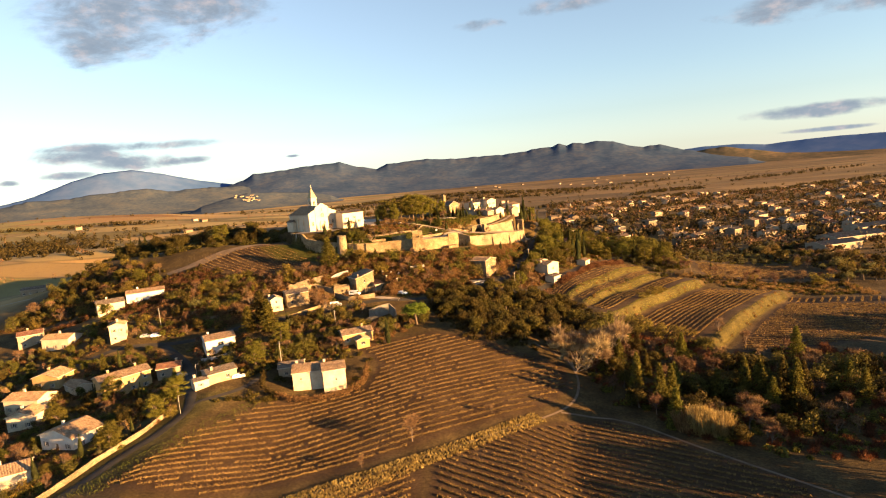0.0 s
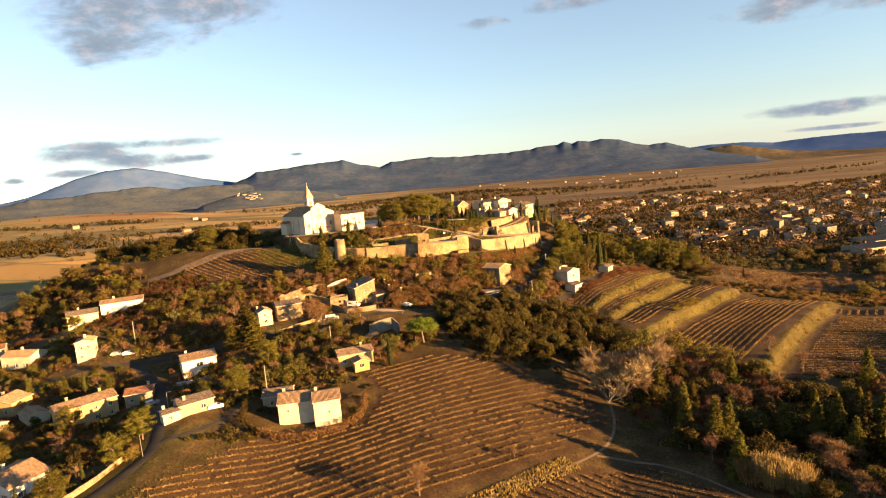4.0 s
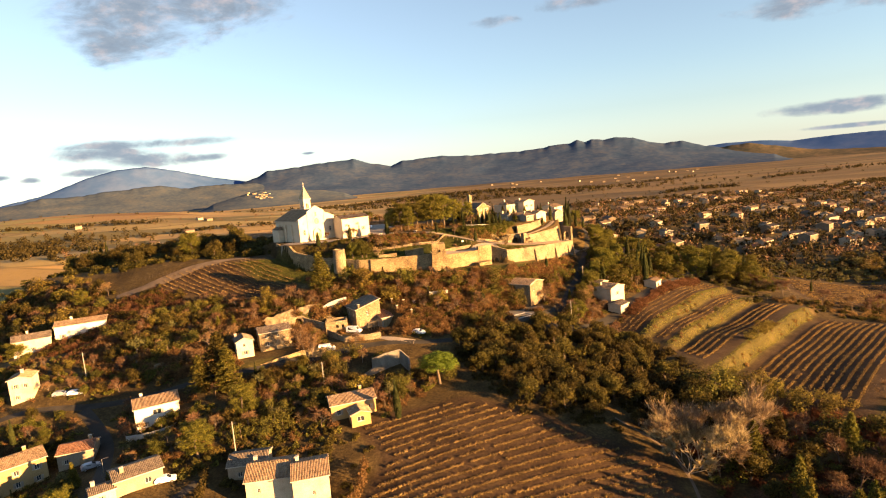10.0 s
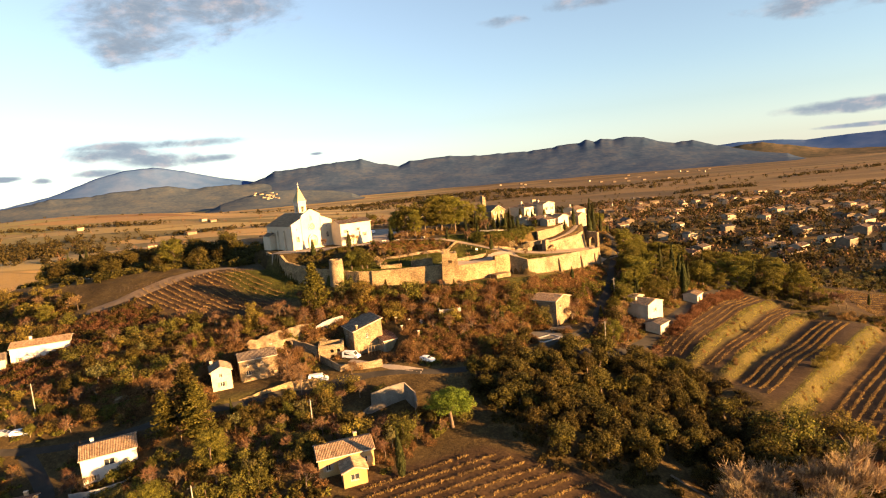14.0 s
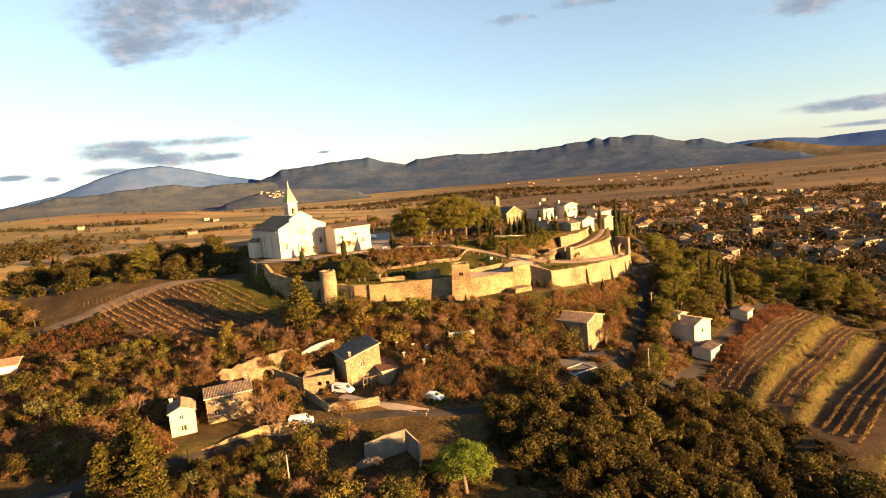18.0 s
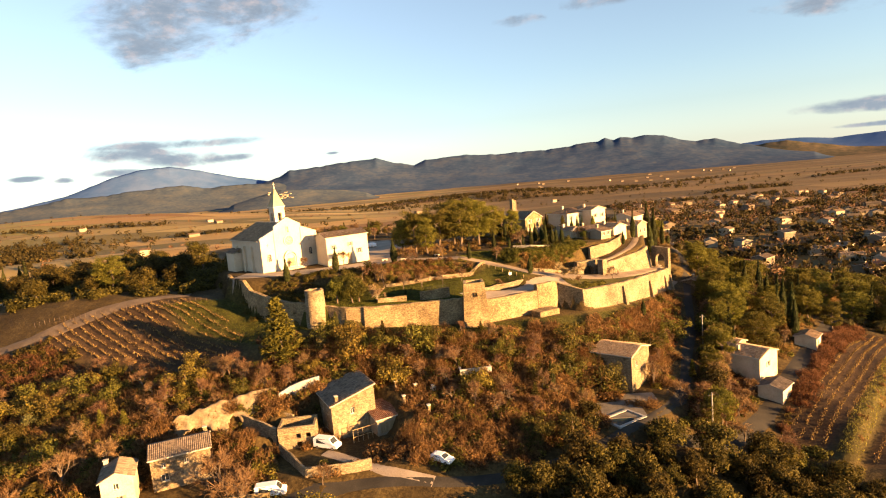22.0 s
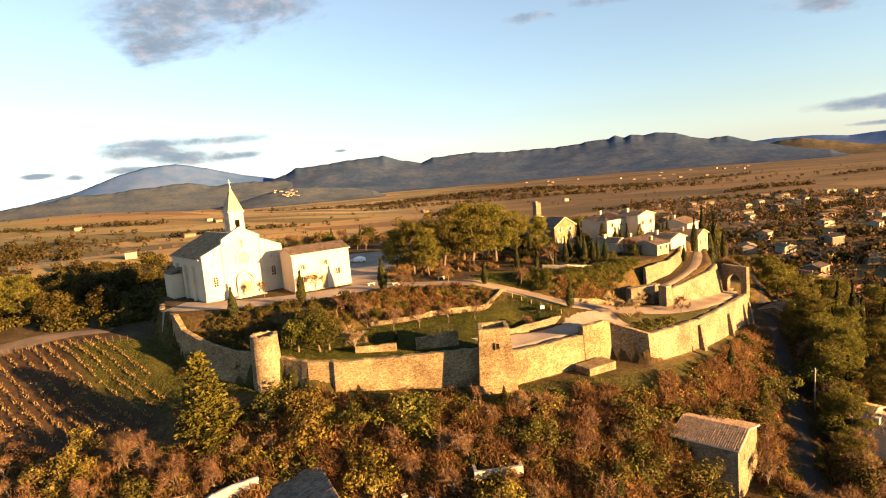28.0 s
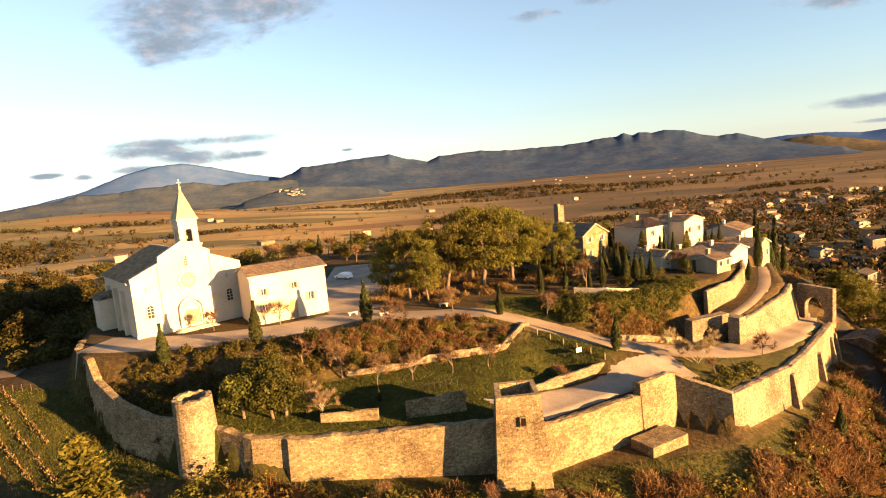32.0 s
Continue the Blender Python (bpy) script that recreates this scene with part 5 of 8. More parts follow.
house("small cream cottage with blue-grey shutters", -71.5, 242.5, 26, 4.8, 6.0, 5.0, 0.45, 0, 1, 24.7, [("f", 1.8, 3.2, 0.8, 1.0, "x"), ("f", 1.9, 0.8, 1.0, 1.2)], ((0.1, 0.9),), ridge="y")
house("stone cottage with a worn tiled roof and an arched porch", -64.4, 249.4, 26, 9.4, 7.0, 5.2, 0.34, RUBBLE_PALE, 1, 25.2, [("f", 1.4, 1.0, 1.2, 1.2, "x"), ("f", 4.9, 0.3, 1.6, 2.3, "door"), ("f", 5.2, 3.3, 0.7, 0.8, "x"), ("f", 1.6, 3.3, 0.7, 0.8, "x")], ((0.95, 0.8),))
house("tall stone farmhouse with one long grey tiled slope", -39.0, 265.6, -60, 12.6, 8.6, 6.6, 0.27, RUBBLE_PALE, 1, 25.7, [("r", 3.6, 4.2, 0.8, 1.2, "x"), ("r", 1.0, 0.1, 1.8, 2.4, "door"), ("r", 3.8, 0.1, 1.0, 2.3, "door"), ("r", 5.8, 0.1, 1.6, 2.3, "door"), ("f", 2.5, 4.2, 0.6, 0.7, "x"), ("f", 6.0, 4.2, 0.6, 0.7, "x"), ("f", 9.6, 4.2, 0.6, 0.7, "x"), ("f", 8.0, 1.0, 0.7, 0.9, "x")], ((0.06, 0.92), (0.95, 0.15)), "farmhouse", shed=True)
house("low red-roofed lean-to beside the farmhouse", -31.2, 262.5, 33, 4.4, 6.0, 3.0, 0.2, 3, 2, None, [("f", 0.6, 0.1, 3.0, 2.0, "door")], (), "lean_to", shed=True, category="shed")
annex = thing("annex", "roofless stone annex with small square openings", "ruin", pose(-46.2, 258.2, 25.4, 0, 0, 8))
g = Geo()
for o, u, n, long, holes in (((-3.4, -2.3), (1, 0), (0, -1), 6.8, [(3.2, 2.0, 0.9, 0.9), (5.0, 2.0, 0.9, 0.9), (3.2, 0.4, 1.0, 0.9)]), ((3.4, -2.3), (0, 1), (1, 0), 4.6, []), ((3.4, 2.3), (-1, 0), (0, 1), 6.8, []), ((-3.4, 2.3), (0, -1), (-1, 0), 4.6, [])):
    panel(g, (*o, -1.0), (*u, 0), (*n, 0), long, 5.0, [(x, z + 1.0, w, h) for x, z, w, h in holes], 0.45)
    back = [(long - x - w - 0.45, z + 1.0, w, h) for x, z, w, h in holes]
    panel(g, (o[0] + u[0] * (long - 0.45) - n[0] * 0.45, o[1] + u[1] * (long - 0.45) - n[1] * 0.45, -1.0), (-u[0], -u[1], 0), (-n[0], -n[1], 0), long - 0.9, 5.0, back, 0.02)
g.box(-3.4, 3.4, -2.3, -1.85, 3.99, 4.2).box(-3.4, 3.4, 1.85, 2.3, 3.99, 4.4).box(-3.4, -2.95, -1.85, 1.85, 3.99, 4.3).box(2.95, 3.4, -1.85, 1.85, 3.99, 4.2)
part("wall", g, RUBBLE_PALE, annex)
part("lintel", Geo().box(-3.5, 3.5, -2.42, -2.303, 3.0, 3.16), WOOD, annex)
part("floor_slab", Geo().box(-2.95, 2.95, -1.85, 1.85, -0.9, 0.1), SHADED_CONCRETE, annex)
house("square stone barn with a tiled roof", 18.6, 279.0, 52, 9.0, 8.6, 7.6, 0.26, RUBBLE_PALE, 0, 25.4, [("f", 2.0, 5.0, 0.8, 1.0, "x"), ("f", 5.2, 0.1, 1.2, 2.2, "door"), ("r", 3.5, 5.4, 0.9, 1.1, "x")], (), "barn", ridge="y")
house("cream two-storey house with stepped roofs", 50.8, 290.6, 40, 8.4, 8.0, 6.2, 0.28, 0, 0, None, [("r", 2.4, 3.4, 0.9, 1.2), ("f", 3.6, 3.3, 0.9, 1.2)], ((0.2, 0.7),), ridge="y")
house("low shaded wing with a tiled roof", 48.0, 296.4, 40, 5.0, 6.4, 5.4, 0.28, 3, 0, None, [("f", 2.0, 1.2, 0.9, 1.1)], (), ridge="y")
house("cream garage below the house", 51.8, 281.6, 46, 5.6, 5.0, 3.0, 0.3, 0, 1, None, [("r", 1.4, 0.1, 2.2, 2.1, "door")], (), "garage", category="garage")
house("small cream garden house by the road", 73.5, 309.0, 50, 5.0, 5.0, 3.0, 0.3, 0, 0, None, [("f", 1.6, 1.0, 0.8, 1.0)], ())

# ---- the hamlet beside the old castle ----
CASTLE = [
    ("large cream house with hipped tiled roofs", 22.5, 364.5, 38, 12.0, 9.0, 6.0, 0.30, 0, 0, 50.0, True),
    ("tall cream wing of the large house", 29.2, 364.0, 38, 7.0, 8.4, 6.6, 0.30, 0, 0, 50.0, False),
    ("low cream house with a white gable", 18.6, 345.0, 38, 5.0, 7.4, 4.6, 0.36, 0, 0, 47.6, False),
    ("cream gabled house beside the street", 32.4, 348.0, 40, 6.4, 8.4, 5.4, 0.34, 0, 0, 46.4, False),
    ("small tiled garden house", 27.4, 337.4, 40, 4.6, 4.2, 2.4, 0.36, 3, 0, None, False),
    ("sand-coloured house with a ridge roof", 25.0, 344.0, 36, 8.0, 7.4, 4.8, 0.34, 3, 0, 46.9, False),
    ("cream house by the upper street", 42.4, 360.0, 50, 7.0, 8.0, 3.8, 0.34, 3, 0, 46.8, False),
    ("cream house behind the cypresses", 45.0, 375.0, 50, 8.0, 8.0, 4.6, 0.34, 0, 0, 47.5, False),
    ("old stone hall with a steep gable", 5.4, 358.5, 40, 8.0, 11.0, 5.6, 0.55, RUBBLE, 1, 50.4, False),
    ("stone outbuilding below the castle", 57.5, 341.0, 40, 7.0, 7.0, 4.4, 0.3, RUBBLE_PALE, 1, None, False),
    ("red-roofed house beyond the gate", 78.0, 372.0, 20, 16.0, 9.0, 4.2, 0.28, 3, 2, None, False),
    ("cream house beyond the pines", -28.0, 395.0, 10, 14.0, 8.0, 3.6, 0.3, 0, 0, None, False)]
for label, x, y, a, w, d, h, p, wl, tl, z, hp in CASTLE:
    holes = grid_holes("f", w, 2 if h > 5.5 else 1, max(2, int(w / 3.4)), 1.0, 2.9) + grid_holes("r", d, 2 if h > 5.5 else 1, 2, 1.0, 2.9)
    house(label, x, y, a, w, d, h, p, wl, tl, z, holes, ((0.3, 0.6),), hip=hp, ridge="y" if d > w else "x")
old = thing("castle_tower", "slender square ruined castle tower", "tower", pose(3.4, 371.8, 50, 0, 0, 30))
part("tower_wall", Geo().box(-0.85, 0.85, -0.85, 0.85, -1, 11.4).box(-0.85, -0.2, -0.85, 0.85, 11.4, 11.9), RUBBLE_PALE, old)
stone_wall("villa_wall", "white rendered garden wall below the cypresses", [(-0.4, 322.6, 51.2), (4.7, 320.6, 51.1), (9.8, 320.6, 50.8)], 0.35, batter=0, mat=RENDERS[0], sink=1.0)


# ---- plants: builders ----
def cards(name, mat, centres, sizes, rng, aspect=0.6, lie=None, up=0.0):
    """One mesh of small leaf blades: a bent quad at each centre. lie: preferred normals."""
    n = len(centres)
    c = np.asarray(centres, float)
    s = np.broadcast_to(np.asarray(sizes, float), (n,))[:, None]
    a = rng.normal(size=(n, 3))
    a[:, 2] += up * np.sign(a[:, 2])
    if lie is not None:
        a = a - 0.8 * (a * lie).sum(1, keepdims=True) * lie
    a /= np.linalg.norm(a, axis=1, keepdims=True) + 1e-9
    b = np.cross(a, rng.normal(size=(n, 3)) if lie is None else lie + 0.5 * rng.normal(size=(n, 3)))
    b /= np.linalg.norm(b, axis=1, keepdims=True) + 1e-9
    v = np.stack([c - a * s, c - b * s * aspect, c + a * s, c + b * s * aspect], 1).reshape(-1, 3)
    return blades(name, mat, v, n)


def blades(name, mat, v, n):
    me = bpy.data.meshes.new(name)
    me.vertices.add(4 * n)
    me.vertices.foreach_set("co", v.astype(np.float32).ravel())
    me.loops.add(4 * n)
    me.loops.foreach_set("vertex_index", np.arange(4 * n, dtype=np.int32))
    me.polygons.add(n)
    me.polygons.foreach_set("loop_start", np.arange(0, 4 * n, 4, dtype=np.int32))
    me.materials.append(mat)
    me.update(calc_edges=True)
    return me


def twig_cards(name, mat, a, b, width):
    """One mesh of thin twigs from a to b."""
    a, b = np.asarray(a, float), np.asarray(b, float)
    d = b - a
    side = np.cross(d, np.random.default_rng(len(a)).normal(size=d.shape))
    side /= np.linalg.norm(side, axis=1, keepdims=True) + 1e-9
    w = np.broadcast_to(np.asarray(width, float), (len(a),))[:, None] * 0.5
    v = np.stack([a - side * w, a + side * w, b + side * w * 0.4, b - side * w * 0.4], 1).reshape(-1, 3)
    return blades(name, mat, v, len(a))


def in_ball(rng, n, shell=0.55):
    d = rng.normal(size=(n, 3))
    d /= np.linalg.norm(d, axis=1, keepdims=True)
    return d * (shell + (1 - shell) * rng.random((n, 1)) ** 0.7), d


def crown_blobs(rng, blobs, per, size):
    """Leaves over many uneven clumps (x, y, z, rx, rz)."""
    cs, ns, ss = [], [], []
    for x, y, z, r, h in blobs:
        n = int(per * r * r)
        p, d = in_ball(rng, n)
        p = p * (1 + 0.28 * np.sin(5 * d[:, :1] + x) * np.cos(4 * d[:, 1:2] + y))
        cs.append(p * (r, r, h) + (x, y, z))
        ns.append(d)
        ss.append(size * rng.uniform(0.6, 1.4, n))
    return np.concatenate(cs), np.concatenate(ns), np.concatenate(ss)


def limbs(rng, height, trunk, spread, n, lean=0.1, fork=0.35):
    g = Geo()
    top = Vector((rng.normal() * lean * height, rng.normal() * lean * height, height * 0.72))
    mid = top * 0.5 + Vector((rng.normal() * 0.05 * height, rng.normal() * 0.05 * height, 0))
    g.tube((0, 0, -0.5), mid, trunk * 1.25, trunk * 0.8, 7).tube(mid, top, trunk * 0.8, trunk * 0.35, 6)
    ends = []
    for k in range(n):
        s = mid.lerp(top, rng.uniform(-0.3, 0.9)) if fork < 0.5 else mid.lerp(top, rng.uniform(0.2, 1.0))
        t = 6.2832 * (k + rng.uniform(0, 0.6)) / n
        e = s + Vector((math.cos(t) * spread * rng.uniform(0.5, 0.9), math.sin(t) * spread * rng.uniform(0.5, 0.9), height * rng.uniform(0.08, 0.25)))
        g.tube(s, e, trunk * 0.34, trunk * 0.1, 5)
        ends.append(e)
    return g, ends


KINDS = {}


def kind_of_tree(kind, trunk_geo, bark, crown_mesh, crown_name="crown"):
    KINDS.setdefault(kind, []).append((trunk_geo.mesh("trunk", bark, True), crown_mesh, crown_name))


for v in range(3):
    rng = np.random.default_rng(100 + v)
    # Italian cypress, 10 m
    n = 3200
    z = rng.random(n) ** 0.85
    r = (0.95 * np.sin(np.clip(z * 1.05 + 0.12, 0, 1) ** 0.75 * 3.0) + 0.06) * rng.uniform(0.55, 1.05, n)
    t = rng.uniform(0, 6.2832, n)
    c = np.stack([r * np.cos(t), r * np.sin(t), 0.5 + 9.6 * z], -1)
    lie = np.stack([np.cos(t), np.sin(t), 0 * t], -1)
    kind_of_tree("cypress", Geo().tube((0, 0, -0.6), (0, 0, 7), 0.2, 0.05, 6), BARK, cards("crown", CYPRESS_LEAF, c, rng.uniform(0.14, 0.30, n), rng, 0.45, lie, 1.5))
    # Aleppo and umbrella pines, 12 m
    g, ends = limbs(rng, 12, 0.32, 4.2, 9, 0.05, 0.9)
    blobs = [(e.x, e.y, e.z + 0.5, rng.uniform(1.3, 2.1), rng.uniform(0.8, 1.2)) for e in ends]
    for _ in range(84):
        z = rng.uniform(2.8, 11.8)
        reach = 4.3 * math.sin(min(1.0, (z - 1.8) / 10.8) ** 0.75 * 2.9) + 0.6
        t = rng.uniform(0, 6.28)
        q = reach * math.sqrt(rng.random())
        blobs.append((q * math.cos(t), q * math.sin(t), z, rng.uniform(0.9, 1.6), rng.uniform(0.4, 0.7)))
    c, d, s = crown_blobs(rng, blobs, 80, 0.18)
    kind_of_tree("pine", g, BARK, cards("crown", PINE_LEAF, c, s, rng, 0.4, d, 0.6))
    # umbrella pine, 8 m: a bare stem and a dense rounded head
    g = Geo().tube((0, 0, -0.5), (0.2, 0, 3.6), 0.3, 0.22, 8)
    for k in range(7):
        t = 0.9 * k
        g.tube((0.2, 0, 3.4), (2.4 * math.cos(t), 2.4 * math.sin(t), 5.4), 0.13, 0.05, 5)
    blobs = []
    for _ in range(80):
        t, q = rng.uniform(0, 6.28), 3.6 * math.sqrt(rng.random())
        blobs.append((q * math.cos(t), q * math.sin(t), 4.6 + 2.6 * math.sqrt(max(0, 1 - (q / 3.9) ** 2)) * rng.uniform(0.0, 1.0), rng.uniform(0.8, 1.2), rng.uniform(0.55, 0.8)))
    c, d, s = crown_blobs(rng, blobs, 190, 0.13)
    kind_of_tree("umbrella_pine", g, BARK, cards("crown", ROUND_PINE, c, s, rng, 0.4, d, 0.6))
    # holm oak, 7 m
    g, ends = limbs(rng, 6, 0.22, 2.4, 7, 0.06)
    blobs = [(e.x, e.y, e.z, rng.uniform(1.0, 1.6), rng.uniform(0.9, 1.4)) for e in ends]
    blobs += [(rng.normal() * 1.3, rng.normal() * 1.3, rng.uniform(2.2, 6.0), rng.uniform(1.0, 1.6), rng.uniform(0.9, 1.3)) for _ in range(10)]
    c, d, s = crown_blobs(rng, blobs, 92, 0.20)
    kind_of_tree("oak", g, BARK, cards("crown", OAK_LEAF, c, s, rng, 0.6, d))
    kind_of_tree("green_tree", g, BARK, cards("crown", GREEN_HEDGE, c, s, rng, 0.6, d))
    # rounded bush, 4 m
    g = Geo().tube((0, 0, -0.4), (0.1, 0, 2.2), 0.12, 0.05, 5)
    blobs = [(rng.normal() * 0.95, rng.normal() * 0.95, rng.uniform(0.5, 2.9), rng.uniform(0.7, 1.15), rng.uniform(0.7, 1.05)) for _ in range(11)]
    c, d, s = crown_blobs(rng, blobs, 150, 0.135)
    kind_of_tree("bush", g, BARK, cards("crown", SHRUB_LEAF, c, s, rng, 0.6, d))
    kind_of_tree("gold_bush", g, BARK, cards("crown", SUN_GOLD_LEAF, c, s, rng, 0.6, d))
    # olive, 4 m
    g, ends = limbs(rng, 3.6, 0.16, 1.4, 6, 0.08)
    blobs = [(e.x, e.y, e.z + 0.2, rng.uniform(0.6, 0.95), rng.uniform(0.5, 0.8)) for e in ends] + [(rng.normal() * 0.6, rng.normal() * 0.6, rng.uniform(2.4, 3.6), 0.8, 0.6) for _ in range(4)]
    c, d, s = crown_blobs(rng, blobs, 110, 0.17)
    kind_of_tree("olive", g, BARK, cards("crown", OLIVE_LEAF, c, s, rng, 0.45, d))
    # cedar or spruce, 12 m
    n, cs, ns = 0, [], []
    for k in range(64):
        z = 1.0 + 10.6 * (k / 64) ** 0.9
        reach = 3.3 * (1 - (z / 12.4) ** 1.15) * rng.uniform(0.7, 1.15) + 0.15
        t = k * 2.4 + rng.uniform(-0.4, 0.4)
        m = int(20 + 34 * reach)
        u = rng.random(m) ** 0.7 * reach
        w = rng.normal(size=m) * (0.16 + 0.14 * u)
        cs.append(np.stack([u * math.cos(t) - w * math.sin(t), u * math.sin(t) + w * math.cos(t), z - 0.18 * u + rng.normal(size=m) * 0.15], -1))
    c = np.concatenate(cs)
    kind_of_tree("conifer", Geo().tube((0, 0, -0.6), (0, 0, 11), 0.26, 0.04, 6), BARK, cards("crown", PINE_LEAF if v < 2 else OAK_LEAF, c, rng.uniform(0.14, 0.32, len(c)), rng, 0.45))
    # bare broadleaf trees, 8 m
    for kind, twig, bark in (("bare_tree", TWIG, BARK), ("pale_tree", GOLD_TWIG, PALE_BARK)):
        g = Geo()
        tips = [(Vector((0, 0, -0.4)), Vector((rng.normal() * 0.2, rng.normal() * 0.2, 1.7)), 0.2 if kind == "bare_tree" else 0.12)]
        if kind == "pale_tree":
            tips = [(Vector((rng.normal() * 0.6, rng.normal() * 0.6, -0.4)), Vector((rng.normal() * 1.3, rng.normal() * 1.3, rng.uniform(2.0, 2.8))), 0.11) for _ in range(7)]
        ta, tb = [], []
        for depth in range(4):
            nxt = []
            for a, b, r in tips:
                g.tube(a, b, r, r * 0.62, 5 if depth < 2 else 3)
                for _ in range(4 if depth == 0 and kind == "bare_tree" else 3):
                    d = (b - a).normalized() + Vector(rng.normal(size=3)) * (0.55 if kind == "bare_tree" else 0.3) + Vector((0, 0, 0.22))
                    nxt.append((b, b + d.normalized() * (b - a).length * rng.uniform(0.62, 0.9), r * 0.58))
            tips = nxt
        for a, b, r in tips:
            a, b = np.array(a), np.array(b)
            ta.append(a)
            tb.append(b)
            for _ in range(30 if kind == "pale_tree" else 12):
                o = a + (b - a) * rng.random()
                ta.append(o)
                tb.append(o + ((b - a) * 0.7 + rng.normal(size=3) * 0.5 + (0, 0, 0.2)) * rng.uniform(0.5, 1.0))
        kind_of_tree(kind, g, bark, twig_cards("twigs", twig, ta, tb, 0.075 if kind == "pale_tree" else 0.06), "crown")

LABELS = {
    "cypress": ("dark green slender Italian cypress", "tree", "cypresses"),
    "pine": ("green pine with a broad uneven crown", "tree", "pines"),
    "umbrella_pine": ("bright green umbrella pine with a dense round head", "tree", "pines"),
    "oak": ("dark evergreen oak with a dense rounded crown", "tree", "evergreen oaks"),
    "green_tree": ("evergreen garden tree with a round crown", "tree", "garden trees"),
    "bush": ("rounded evergreen bush with olive leaves", "bush", "bushes"),
    "gold_bush": ("rounded bush with low-sun gold in its leaf colour", "bush", "golden bushes"),
    "olive": ("grey-green olive tree with a loose crown", "tree", "olive trees"),
    "conifer": ("tall dark conifer with drooping boughs", "tree", "conifers"),
    "bare_tree": ("leafless winter tree with fine brown twigs", "tree", "bare trees"),
    "pale_tree": ("pale golden leafless tree lit by the sun", "tree", "bare trees")}
SIZES = {"cypress": 10.1, "pine": 12.3, "umbrella_pine": 8.0, "oak": 7.2, "green_tree": 7.2, "olive": 4.0, "bush": 3.7, "gold_bush": 3.7, "conifer": 11.8, "bare_tree": 8.2, "pale_tree": 8.0}
NAMES = {"cypress": "cypress", "pine": "pine_tree", "umbrella_pine": "umbrella_pine", "oak": "oak_tree", "green_tree": "garden_tree", "olive": "olive_tree", "bush": "large_bush", "gold_bush": "golden_bush", "conifer": "conifer", "bare_tree": "bare_tree", "pale_tree": "bare_tree"}
place = random.Random(7)
grown = []


def tree(kind, x, y, height, wide=1.0, z=None, label=""):
    trunk, crown, crown_name = place.choice(KINDS[kind])
    k = height / SIZES[kind]
    text, category, group = LABELS[kind]
    top = thing(NAMES[kind], label or text, category, Matrix.LocRotScale((x, y, level(x, y) if z is None else z), Euler((place.uniform(-0.04, 0.04), place.uniform(-0.04, 0.04), place.uniform(0, 6.28))), (k * wide, k * wide, k)), group)
    part("trunk", trunk, None, top)
    tagged(part(crown_name, crown, None, top), kind="stuff")
    grown.append((x, y))
    return top


# ---- where nothing grows: houses, lanes, fields ----
SPOTS = [(o.matrix_world.translation.x, o.matrix_world.translation.y) for o in scene.objects if o.parent is None and o.get("category") in ("house", "shed", "garage", "church", "tower")]
SPOTS += [(-68, 239), (-63, 243), (-58, 246), (-38, 253), (-34, 257), (-44, 250), (-30, 259), (-50, 258), (-28, 230), (-34, 229), (-24, 229.5), (20, 272), (14, 265), (-48, 178), (-37, 176), (-96, 200), (-70, 180), (-104, 152)]
LANES = [(np.array(line), w) for _, _, _, w, line in ROADS]
OPEN = [poly for poly, _, _ in VINES]


def free(X, Y, gap=6.5, fields=True, lanes=True):
    """Which of the places lie clear of houses, lanes and vineyards."""
    ok = np.ones(len(X), bool)
    for a, b in SPOTS:
        ok &= (X - a) ** 2 + (Y - b) ** 2 >= gap * gap
    if lanes:
        for line, w in LANES:
            ok &= line_dist(X, Y, [tuple(p) for p in line]) >= w / 2 + 1.2
    if fields:
        for poly in OPEN:
            ok &= ~inside(X, Y, poly)
    return ok


def scatter(poly, count, seed, gap=6.5, fields=True, apart=0.0):
    r = random.Random(seed)
    xs, ys = [p[0] for p in poly], [p[1] for p in poly]
    tries = np.array([(r.uniform(min(xs), max(xs)), r.uniform(min(ys), max(ys))) for _ in range(count * 12)])
    tries = tries[inside(tries[:, 0], tries[:, 1], poly)]
    tries = tries[free(tries[:, 0], tries[:, 1], gap, fields)]
    out = []
    for x, y in tries.tolist():
        if len(out) >= count:
            break
        if apart and any((x - a) ** 2 + (y - b) ** 2 < apart * apart for a, b in out):
            continue
        out.append((x, y))
    return out


BEYOND_ROAD = [(112, 334), (136, 322), (146, 350), (140, 368), (118, 364)]
